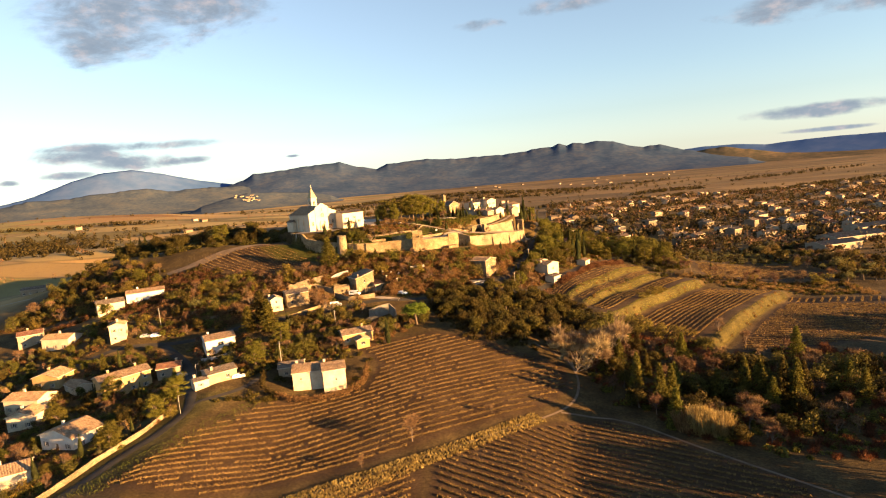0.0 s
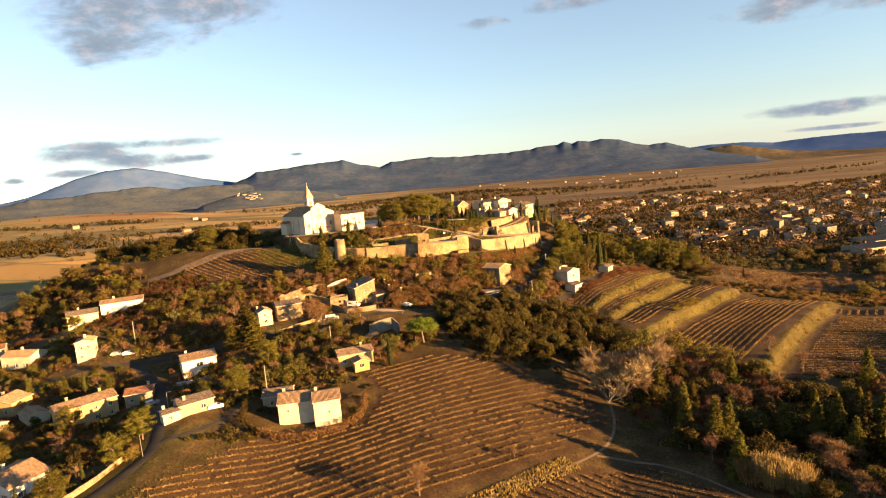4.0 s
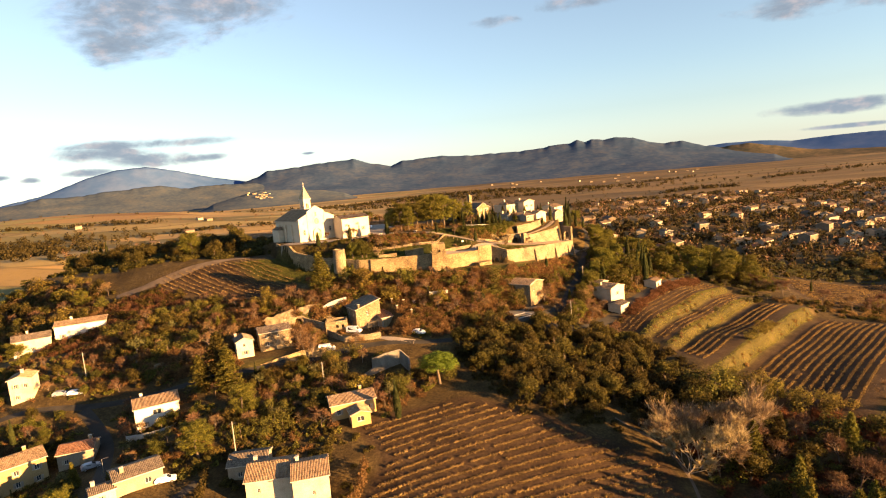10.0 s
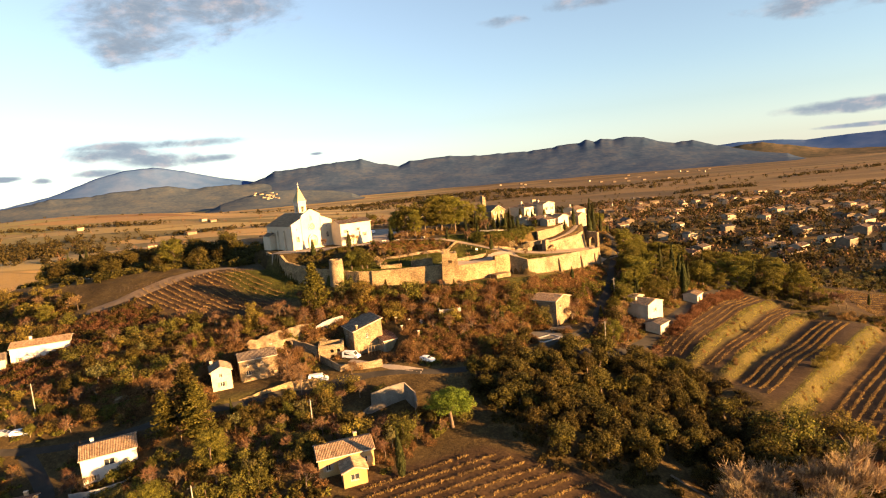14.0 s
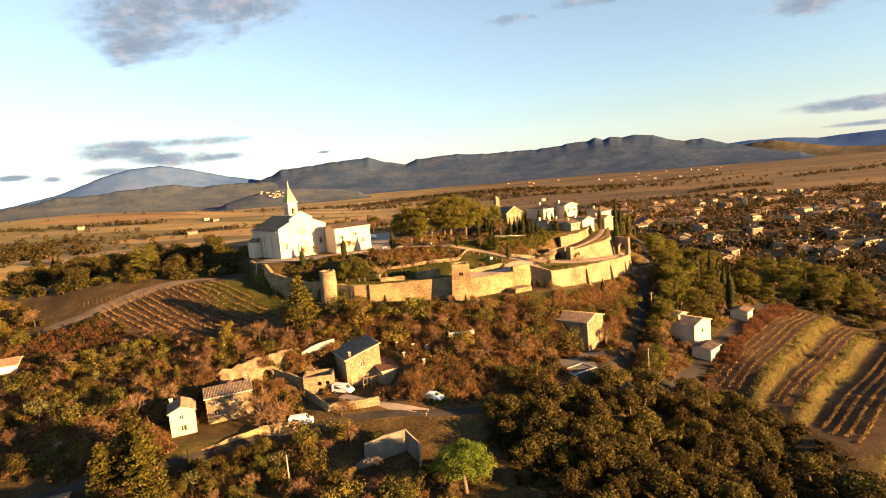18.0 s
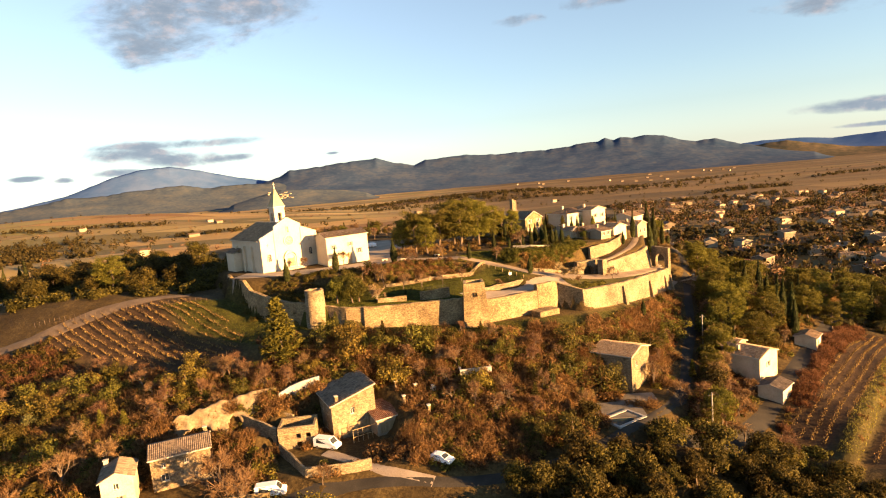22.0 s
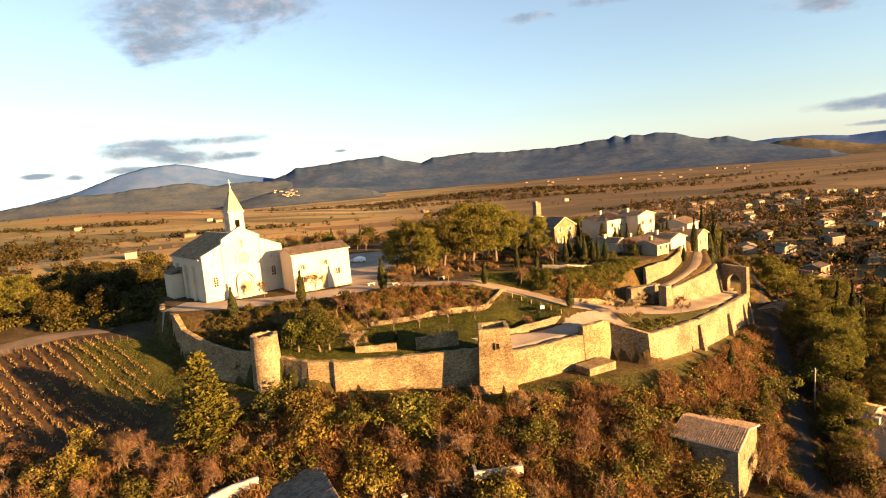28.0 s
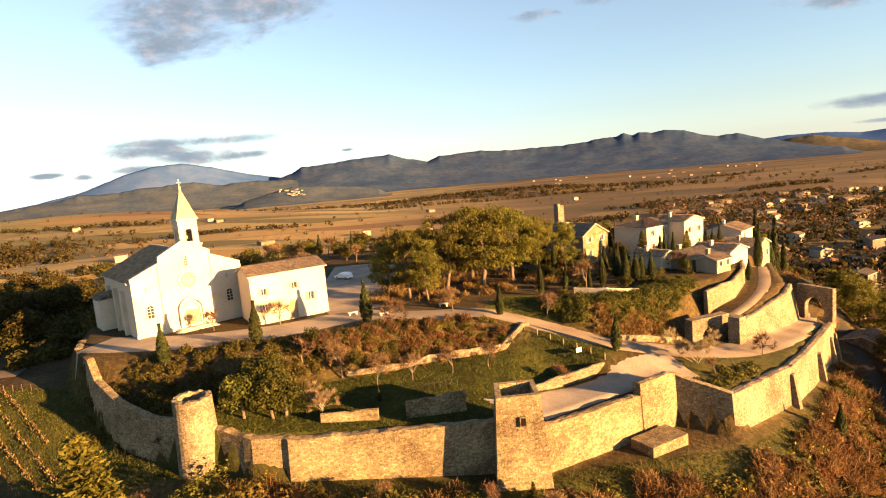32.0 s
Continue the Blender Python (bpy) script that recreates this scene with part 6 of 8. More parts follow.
# ---- single trees of the castle hill and the village ----
for x, y, h in ((-59.0, 299.6, 5.9), (-47, 302.4, 6.2), (-33, 311, 6.6), (-12.9, 313.6, 4.6), (2.6, 304.6, 5.2), (52, 368, 15), (50.2, 365, 13), (39.6, 347, 9), (34.6, 339.4, 4.2), (53.8, 381, 15), (75.5, 350, 12.7), (83, 356, 13), (73.4, 322, 13.6), (72.6, 314.6, 14.5), (78, 326, 11), (70, 318, 12), (96, 356, 10.8), (46.6, 298.6, 6.8), (2.4, 267.6, 5.5), (-22.2, 205.8, 10), (-60.3, 396, 5.3), (-66, 400, 6), (-74, 398, 4.5), (-187, 373, 9.6), (-192, 376, 8), (-196, 372, 10), (29.5, 300.5, 4.5), (9.5, 336, 5.5), (10.3, 332, 5.2), (12, 331.7, 5.4), (13.3, 333, 5), (15, 332.7, 5), (7.5, 338, 5.8), (20, 345, 6), (-3, 352, 9), (1, 349, 8), (-28.3, 292.8, 2.0), (62, 328, 9), (66, 334, 10)):
    tree("cypress", x, y, h, 0.95 if h > 8 else 1.5)
for x, y, h, w in ((-28.5, 326.8, 12.5, 0.75), (-22.5, 333.6, 13.8, 0.95), (-15.7, 334.5, 15.3, 1.0), (-10, 338, 14.3, 0.9), (-5.1, 343, 12, 0.9), (1.4, 346.9, 9.8, 0.8), (-24.9, 323.6, 11, 0.65), (-33, 330, 10.5, 0.8), (-18, 342, 14.6, 1.0), (-12, 348, 14, 1.0), (-27, 343, 11, 0.9), (56, 318, 10.5, 0.9), (121, 364, 13, 1.0), (98, 360, 13, 0.9), (127, 358, 13, 1.1), (114, 334, 12, 0.9), (110, 350, 13, 1.0), (64.9, 346, 10.5, 0.9), (122, 343, 13, 0.9), (127, 336, 12, 0.9), (64, 358, 10, 0.9), (58, 328, 9.5, 0.8), (86, 336, 11, 1.0), (92, 330, 9, 0.9), (104, 340, 11, 1.0), (134, 352, 12, 1.0), (-120, 322, 11, 1.0)):
    tree("pine", x, y, h, w)
tree("conifer", -53.6, 275.3, 14.2, 1.45)
tree("umbrella_pine", -12.4, 222.0, 9.2, 1.25)
tree("conifer", -73.0, 226.0, 14.0, 1.7)
tree("conifer", -69.4, 222.6, 12.0, 1.5)
tree("conifer", -77.0, 223.4, 10.0, 1.5)
for x, y, h in ((59.2, 163.9, 14), (62.9, 166, 13), (86.3, 168.6, 12), (86.7, 161, 14), (90.4, 157, 15.5), (93.6, 155.5, 15), (83, 163, 11), (55, 172, 12), (57, 178, 12), (52, 168, 9), (97, 158, 13), (66, 170, 12), (8, 266, 4.5), (-126, 208.5, 8.5), (-140, 212, 7), (-92, 190, 6.0), (-10.9, 280.3, 2.6), (31.5, 292, 5.5), (34.5, 282, 4.0)):
    tree("conifer", x, y, h, 0.95)
for x, y, h in ((-44.4, 290.2, 6.4), (-40.6, 289.8, 6.4), (-39.2, 290.4, 6.6), (-42, 293.4, 6.4), (-45, 296.5, 5.2), (-37.5, 300.6, 4.4)):
    tree("green_tree", x, y, h, 0.95)
for x, y, h in ((-34.4, 299.0, 5.6), (-36.6, 300.4, 5.6), (-29.3, 296.8, 4.8), (-24.8, 297.8, 4.6), (-19.7, 299.4, 4.6), (-15.0, 300.9, 3.9), (-28.7, 307.5, 5.4), (-20.3, 315.6, 4.8), (-6.1, 299.2, 3.4), (14.6, 302, 3.2), (24.6, 311.2, 4.4), (-57.6, 311.6, 3.8), (-47.2, 312.4, 5.4), (2.2, 326.6, 6.6), (-5.6, 315.6, 4.4), (-39.8, 299.6, 4.4), (-53.1, 241.5, 11.5), (-50.2, 238.8, 9), (-82.9, 244.5, 7.5), (-77, 247, 6.5), (-87, 236.8, 7.5), (-12.3, 147.8, 8.8), (-24.3, 136.8, 4.0), (9.9, 161.0, 3.8), (-40.6, 204.2, 6.0), (33.5, 271.5, 6.5), (27.5, 268.5, 6), (42, 285.3, 7.5), (40, 278, 6), (-38, 243, 4), (22, 340, 5), (34, 352, 5), (70, 200, 7), (100, 214, 6.5), (106, 206, 7), (131, 318, 8), (136, 322, 8.5), (140, 306, 8), (148, 300, 8.5), (156, 302, 8), (164, 306, 9), (172, 304, 8), (128, 326, 7), (180, 306, 8)):
    tree("bare_tree", x, y, h, 1.05)
for x, y, h, w in ((44.5, 194.6, 9.5, 1.15), (41.0, 191.5, 7.5, 1.05), (-35, 291, 2.0, 1.2), (13.4, 305, 2.6, 1.2), (58, 205, 5.5, 1.1)):
    tree("pale_tree", x, y, h, w)
for x, y in scatter([(-8, 240), (10, 209), (26, 207), (38, 204), (55, 218), (52, 236), (50, 254), (30, 262), (6, 254)], 96, 11, 5.0, True, 3.0):
    tree("oak", x, y, place.uniform(5.0, 8.0), place.uniform(0.85, 1.15))
for x, y in scatter([(-98, 318), (-150, 322), (-200, 345), (-190, 380), (-110, 385), (-92, 345)], 46, 12, 6, False, 4.5):
    tree("oak", x, y, place.uniform(6, 9.5), 1.2)
# tall trees out of view in the east, added to shade the vineyards
for k in range(46):
    y = 52 + 3.6 * k + place.uniform(-2, 2)
    x = 0.83 * y + 16 + place.uniform(-4, 7)
    tree(place.choice(("oak", "oak", "conifer", "pine")), x, y, place.uniform(8.0, 12.5), place.uniform(0.8, 1.1))
for x, y in scatter([(-205, 262), (-160, 270), (-134, 288), (-138, 294), (-165, 316), (-205, 325)], 60, 71, 7, True, 4.0):
    tree(place.choices(("bare_tree", "oak", "bush", "gold_bush", "pine"), (34, 22, 20, 14, 8))[0], x, y, place.uniform(4, 7.5), 1.1)
# hillside below the walls
for x, y, h in ((-48.5, 273, 4.5), (-44, 273, 4.0), (-56, 269, 5.5), (-50, 268, 5.0), (-64, 271, 6.0), (-68, 266, 5.5), (-58, 276.5, 6)):
    tree("bare_tree" if h < 6.4 else "oak", x, y, h, 0.9)
for x, y in scatter([(-128, 262), (-100, 282), (-66, 276), (-48, 281), (12, 279), (34, 296), (44, 312), (32, 262), (0, 252), (-40, 274), (-80, 256), (-110, 240)], 190, 13, 5.5, True, 3.0):
    kind = place.choices(("bare_tree", "oak", "bush", "gold_bush", "olive", "conifer"), (44, 10, 24, 14, 4, 3))[0]
    tree(kind, x, y, place.uniform(3.0, 6.0) if kind != "conifer" else 4.0, place.uniform(0.9, 1.2))
for x, y, h in ((128.5, 346, 13), (126.6, 343, 11), (153, 335, 6), (112, 345, 12), (82, 342, 12), (71.4, 311, 11), (50, 297.6, 8)):
    tree("cypress", x, y, h, 0.95)
for x, y in ((108, 334), (112, 330), (104, 338), (99, 334), (116, 322), (121, 311), (111, 306), (88, 283)):
    tree("olive", x, y, place.uniform(3, 4.4), 1.2)
for x, y in scatter([(160, 364), (212, 360), (236, 400), (170, 412)], 60, 49, 3, True, 4.5):
    tree("olive", x, y, place.uniform(3, 4.5), 1.25)
for x, y in scatter(BEYOND_ROAD, 34, 50, 3, True, 3.5):
    tree(place.choice(("bare_tree", "gold_bush", "bush", "pine")), x, y, place.uniform(4, 7.5), 1.0)
for x, y in scatter([(150, 300), (232, 284), (262, 330), (250, 420), (216, 420), (210, 362), (216, 312), (160, 310)], 90, 74, 6, True, 3.6):
    tree(place.choices(("bare_tree", "gold_bush", "olive", "oak"), (50, 18, 16, 16))[0], x, y, place.uniform(4.5, 8.0), 1.15)
for x, y, h in ((94, 263, 4.2), (97, 266, 3.6), (91, 259.5, 3.4), (100, 269, 3.0), (86, 254, 3.0), (72, 226, 6), (76, 221, 5.5), (69, 231, 4.5), (80, 216, 6), (86, 212, 5)):
    tree("gold_bush", x, y, h, 1.15)
# gardens of the village
for x, y in scatter([(-160, 172), (-118, 128), (-98, 126), (-84, 158), (-66, 182), (-58, 198), (-60, 232), (-150, 252), (-182, 226)], 230, 14, 6.5, True, 3.0):
    kind = place.choices(("bare_tree", "olive", "green_tree", "oak", "cypress", "pine", "bush", "gold_bush"), (22, 12, 12, 6, 5, 5, 18, 16))[0]
    tree(kind, x, y, {"bare_tree": 5, "olive": 3.6, "green_tree": 3.8, "oak": 4.6, "cypress": 6, "pine": 7.5, "bush": 3.2, "gold_bush": 3.2}[kind] * place.uniform(0.75, 1.25))
for x, y in scatter([(-60, 200), (-22, 214), (-8, 226), (-40, 240), (-66, 226)], 80, 15, 5.5, True, 2.8):
    kind = place.choices(("bare_tree", "olive", "oak", "green_tree", "bush", "gold_bush"), (32, 8, 10, 10, 20, 18))[0]
    tree(kind, x, y, place.uniform(3, 5.5))
# the wooded foot of the hill in the east
for x, y in scatter([(50, 300), (66, 300), (90, 336), (120, 366), (150, 400), (60, 420), (54, 350)], 130, 16, 6.0, True, 3.4):
    kind = place.choices(("bare_tree", "oak", "pine", "olive", "cypress", "bush", "gold_bush"), (18, 12, 26, 6, 14, 12, 10))[0]
    tree(kind, x, y, {"bare_tree": 6, "olive": 4, "oak": 6, "cypress": 9, "pine": 9, "bush": 3.6, "gold_bush": 3.6}[kind] * place.uniform(0.75, 1.2))
for x, y, h in ((44.5, 291, 9), (46, 297, 8), (50, 305, 10), (51.5, 311, 9), (54.5, 318, 11), (56, 324, 9), (59, 332, 10), (61, 338, 9), (56, 312, 8), (60, 320, 9), (64, 327, 10), (66, 336, 10)):
    tree("pine", x, y, h, 0.85)
for x, y, h in ((33, 270.5, 5.5), (36, 276, 5), (38.5, 281, 5.5), (41, 286, 5), (30, 264, 5), (35, 266, 5), (40, 272, 5.5), (44, 276.5, 5), (46, 281, 4.5), (37, 262.5, 4.5), (44, 262, 4.5), (47, 265, 4)):
    tree("bare_tree", x, y, h, 1.25)
# a row of trees along the lane below the walls
for k in range(26):
    x, y = 30.5 + 1.08 * k, 262 + 2.9 * k
    tree(place.choice(("oak", "pine", "bare_tree", "pine", "green_tree")), x + place.uniform(-0.4, 2.4), y + place.uniform(-1, 1), place.uniform(5.0, 8.5), 0.95)
# thicket in the hollow by the reeds
for x, y in scatter([(46, 200), (50, 176), (58, 150), (76, 134), (112, 140), (128, 176), (112, 196), (94, 202), (74, 214), (56, 222)], 120, 18, 3, True, 2.8):
    kind = place.choices(("bare_tree", "oak", "conifer", "bush"), (34, 24, 16, 22))[0]
    tree(kind, x, y, place.uniform(4.5, 8.5) if kind != "conifer" else place.uniform(7, 12), 1.1)
# behind the church and round the hamlet
for x, y in scatter([(-6, 322), (8, 324), (22, 336), (32, 346), (40, 366), (44, 392), (14, 392), (-8, 364), (-4, 340)], 60, 20, 5.0, True, 2.6):
    kind = place.choices(("bare_tree", "oak", "cypress", "green_tree", "conifer", "bush"), (18, 10, 30, 12, 6, 22))[0]
    tree(kind, x, y, {"bare_tree": 4.6, "oak": 4.4, "cypress": 5.6, "green_tree": 3.6, "conifer": 7, "bush": 3}[kind] * place.uniform(0.7, 1.2))
for x, y in scatter([(-86, 372), (-20, 372), (10, 385), (40, 402), (-80, 404)], 50, 19, 7, True, 3.8):
    kind = place.choices(("bare_tree", "oak", "pine", "cypress", "bush"), (28, 14, 22, 10, 24))[0]
    tree(kind, x, y, place.uniform(4, 7.5))


# ---- shrubs, grass and vines: past counting ----
def shrubs(name, label, mat, spots, leaf, per, low=0.7, high=1.6, thin=False, seed=1):
    rng = np.random.default_rng(seed)
    cs, ns, ss = [], [], []
    for x, y in spots:
        r = rng.uniform(low, high)
        for _ in range(3):
            o = rng.normal(size=2) * r * 0.5
            k = r * rng.uniform(0.45, 0.8)
            n = int(per * k * k) + 8
            p, d = in_ball(rng, n, 0.45)
            p[:, 2] = abs(p[:, 2]) * rng.uniform(0.8, 1.3)
            cs.append(p * k + (x + o[0], y + o[1], level(x + o[0], y + o[1])))
            ns.append(d)
            ss.append(leaf * rng.uniform(0.6, 1.5, n))
    c, d, s = np.concatenate(cs), np.concatenate(ns), np.concatenate(ss)
    if thin:
        way = d * 0.8 + np.array((0, 0, 0.7)) + 0.5 * rng.normal(size=d.shape)
        me = twig_cards(name, mat, c - way * s[:, None] * 1.3, c + way * s[:, None] * 1.3, 0.10)
    else:
        me = cards(name, mat, c, s, rng, 0.55, d)
    return tagged(new(name, me), label, "shrubs", kind="stuff")


SLOPE = [(-128, 256), (-104, 284), (-66, 272), (-49, 281), (-14, 279), (13, 287), (30, 303), (46, 328), (52, 318), (36, 290), (30, 262), (0, 250), (-40, 240), (-62, 228), (-110, 236)]
shrubs("dry_brush", "dense brown leafless brush on the slope", BRUSH, scatter(SLOPE, 900, 21, 5.0), 0.30, 60, 1.0, 2.5, True, 1)
shrubs("brown_scrub", "brown dry scrub covering the hillside", BRUSH, scatter(SLOPE, 560, 22, 5.0), 0.22, 52, 0.9, 2.3, False, 2)
shrubs("evergreen_scrub", "green and olive scrub on the hillside", SHRUB_LEAF, scatter(SLOPE, 520, 23, 5.0), 0.22, 56, 0.8, 2.3, False, 3)
shrubs("russet_scrub", "russet-red brush below the wall", RED_BRUSH, scatter([(-40, 279), (-10, 278), (16, 286), (34, 304), (30, 290), (0, 268), (-40, 268)], 150, 24, 5.5), 0.20, 80, 0.8, 1.7, True, 4)
shrubs("golden_scrub", "sunlit golden scrub on the hillside", SUN_GOLD_LEAF, scatter(SLOPE, 260, 43, 5.0), 0.20, 60, 0.8, 2.1, False, 43)
VERGE = [(43, 269), (47.5, 269), (101, 333), (100, 343), (78, 312), (62, 292)]
shrubs("verge_brush", "tawny leafless brush between the road and the terraces", BRUSH, scatter(VERGE, 420, 44, 3), 0.24, 80, 1.0, 2.2, True, 44)
shrubs("verge_grass_tufts", "golden dry tufts between the road and the terraces", SUN_GOLD_LEAF, scatter(VERGE, 160, 45, 3), 0.18, 60, 0.5, 1.1, False, 45)
shrubs("junction_brush", "tawny brush round the road junction", BRUSH, scatter([(25, 257), (39, 268), (52, 283), (46, 292), (38, 286), (31, 272), (27, 263)], 150, 51, 3), 0.22, 80, 0.8, 1.6, True, 51)
shrubs("junction_evergreens", "green bushes round the road junction", SHRUB_LEAF, scatter([(27, 252), (44, 258), (52, 262), (44, 266), (34, 258), (24, 256)], 90, 52, 2), 0.18, 90, 0.8, 1.6, False, 52)
shrubs("wall_foot_brush", "russet and tawny brush below the east wall", RED_BRUSH, scatter([(18, 288), (36, 306), (46, 326), (49, 322), (40, 300), (24, 284)], 130, 53, 2), 0.18, 90, 0.6, 1.3, True, 53)
BEYOND = [(104, 330), (118, 316), (136, 330), (150, 362), (128, 372), (104, 346)]
shrubs("vineyard_end_scrub", "mixed bushes beyond the vineyard terraces", SHRUB_LEAF, scatter(BEYOND, 170, 46, 3), 0.22, 56, 0.8, 2.0, False, 46)
shrubs("grove_scrub", "tawny scrub round the far olive grove", SUN_GOLD_LEAF, scatter([(158, 362), (214, 358), (240, 300), (262, 360), (240, 420), (150, 410)], 260, 47, 3), 0.26, 40, 0.9, 2.2, False, 47)
FOOTWOOD = [(44, 206), (56, 222), (64, 230), (58, 248), (50, 262), (34, 262), (0, 250), (-10, 240), (6, 208), (30, 204)]
shrubs("oak_undergrowth", "dark evergreen undergrowth among the oaks", OAK_LEAF, scatter(FOOTWOOD, 420, 48, 3), 0.26, 44, 0.9, 2.2, False, 48)
WESTWOOD = [(-84, 316), (-98, 312), (-150, 316), (-204, 340), (-196, 384), (-110, 388), (-86, 350)]
shrubs("west_wood", "dense dark evergreen wood on the western brow", OAK_LEAF, scatter(WESTWOOD, 420, 54, 3, False), 0.34, 26, 1.8, 3.6, False, 54)
shrubs("cliff_top_scrub", "brush and ivy over the sandstone cliff", SHRUB_LEAF, [(x + place.uniform(-1.5, 2), y + place.uniform(0.6, 5)) for x, y, _ in along([(-70, 255.6), (-60, 259), (-50, 265)], 0.5)], 0.16, 120, 0.7, 1.4, False, 55)
shrubs("cliff_foot_scrub", "brown brush at the foot of the cliff", BRUSH, [(x + place.uniform(-1, 1.5), y - place.uniform(1.5, 3)) for x, y, _ in along([(-70, 255.6), (-60, 259), (-50, 265)], 1.4)], 0.16, 120, 0.6, 1.1, True, 56)
shrubs("yard_grass_bank", "golden dry grass bank below the wild garden", STRAW, scatter([(-29, 252), (-18, 254), (-15, 259), (-22, 258), (-30, 256)], 90, 57, 2), 0.16, 110, 0.6, 1.1, True, 57)
BROW = [(-182, 250), (-150, 275), (-128, 300), (-104, 290), (-112, 262), (-128, 250), (-150, 262)]
shrubs("brow_scrub", "brown and golden scrub on the western slope", BRUSH, scatter(BROW, 240, 58, 6), 0.26, 46, 0.9, 2.2, True, 58)
shrubs("brow_evergreens", "dark evergreen scrub on the western slope", OAK_LEAF, scatter(BROW, 200, 59, 6), 0.26, 46, 1.0, 2.4, False, 59)
FARBROW = [(-205, 262), (-160, 270), (-134, 288), (-138, 294), (-165, 316), (-205, 325)]
shrubs("far_brow_brush", "brown brush on the far western slope", BRUSH, scatter(FARBROW, 260, 72, 6), 0.28, 46, 1.0, 2.4, True, 72)
shrubs("far_brow_evergreens", "dark evergreen scrub on the far western slope", OAK_LEAF, scatter(FARBROW, 260, 73, 6), 0.28, 46, 1.0, 2.6, False, 73)
HEADLAND = [(116, 312), (134, 297), (160, 281), (200, 264), (206, 300), (140, 314)]
shrubs("headland_scrub", "dark scrub along the vineyard headland", OAK_LEAF, scatter(HEADLAND, 170, 60, 3), 0.26, 46, 0.8, 2.0, False, 60)
shrubs("headland_brush", "tawny brush along the vineyard headland", BRUSH, scatter(HEADLAND, 200, 61, 3), 0.26, 46, 0.8, 2.0, True, 61)
GARDENS = [(-70, 168), (-56, 170), (-28, 179), (-26, 204), (-58, 214), (-92, 214), (-118, 212), (-130, 180), (-112, 150), (-98, 150), (-84, 168)]
shrubs("garden_evergreens", "dark garden bushes round the lower houses", OAK_LEAF, scatter(GARDENS, 260, 62, 6.2), 0.22, 60, 0.8, 1.9, False, 62)
HOLLOW = [(44, 206), (46, 180), (56, 152), (76, 130), (130, 120), (150, 176), (128, 196), (94, 202), (62, 224)]
shrubs("russet_thicket", "russet-red thicket in the hollow", RED_BRUSH, scatter(HOLLOW, 420, 25, 3), 0.30, 50, 1.0, 2.4, True, 5)
shrubs("hollow_scrub", "dark olive scrub in the hollow", SHRUB_LEAF, scatter(HOLLOW, 330, 26, 3), 0.26, 46, 0.9, 2.3, False, 6)
shrubs("village_shrubs", "garden shrubs between the village houses", SHRUB_LEAF, scatter([(-165, 172), (-118, 122), (-98, 122), (-66, 182), (-24, 208), (-10, 226), (-60, 232), (-150, 256), (-185, 226)], 620, 27, 5.5), 0.20, 60, 0.7, 1.9, False, 7)
shrubs("village_brush", "leafless brown shrubs between the village houses", BRUSH, scatter([(-165, 172), (-118, 122), (-98, 122), (-66, 182), (-24, 208), (-10, 226), (-60, 232), (-150, 256), (-185, 226)], 520, 28, 5.5), 0.24, 56, 0.7, 1.9, True, 8)
shrubs("east_scrub", "mixed scrub along the eastern road", BRUSH, scatter([(46, 262), (60, 290), (84, 326), (104, 352), (150, 390), (60, 420), (52, 340), (40, 300), (34, 262)], 640, 29, 5.5), 0.25, 54, 0.8, 2.0, True, 9)
shrubs("east_evergreens", "evergreen bushes along the eastern road", SHRUB_LEAF, scatter([(46, 262), (60, 290), (84, 326), (104, 352), (150, 390), (60, 420), (52, 340), (40, 300), (34, 262)], 400, 30, 5.5), 0.22, 58, 0.8, 2.0, False, 10)
mound = [(-34, 301), (-27, 302), (-17, 306), (-9.6, 310), (-11, 313), (-20, 313.6), (-30, 310), (-36, 305)]
shrubs("mound_shrubs", "clipped evergreen shrubs on the planted mound", SHRUB_LEAF, scatter(mound, 120, 31, 0, True, 1.0), 0.10, 320, 0.9, 1.5, False, 11)
shrubs("mound_brush", "brown rounded shrubs on the planted mound", BRUSH, scatter(mound, 70, 32, 0, True, 1.0), 0.11, 260, 0.9, 1.5, True, 12)
shrubs("terrace_shrubs", "dark shrubs below the church forecourt", SHRUB_LEAF, scatter([(-70, 299), (-58, 301), (-46, 303), (-36, 306), (-36, 300), (-46, 296), (-52, 289), (-64, 292)], 150, 33, 0), 0.12, 220, 0.8, 1.6, False, 13)
shrubs("bank_brush", "rough brown brush on the bank above the drive", BRUSH, scatter([(-2, 314), (6, 310.6), (16, 317.6), (14, 320), (4, 315.4)], 110, 34, 0), 0.13, 200, 0.7, 1.3, True, 14)
shrubs("hamlet_hedge", "thick green hedge below the villas", GREEN_HEDGE, scatter([(-5, 315.6), (4, 315.6), (13, 319.6), (18, 325), (22, 331), (16, 328), (9, 320.4), (2, 319.2), (-5, 318.6)], 190, 35, 0), 0.12, 220, 1.0, 1.9, False, 15)
shrubs("hamlet_shrubs", "garden shrubs between the villas", SHRUB_LEAF, scatter([(-6, 320), (10, 322), (30, 340), (42, 362), (46, 396), (10, 396), (-10, 364)], 160, 38, 4.5), 0.18, 80, 0.6, 1.5, False, 18)
shrubs("pine_brush", "tawny brush under the pines", BRUSH, scatter([(-36, 322), (-22, 319), (-6, 330), (4, 345), (-14, 356), (-34, 344)], 120, 39, 2), 0.2, 80, 0.6, 1.6, True, 19)
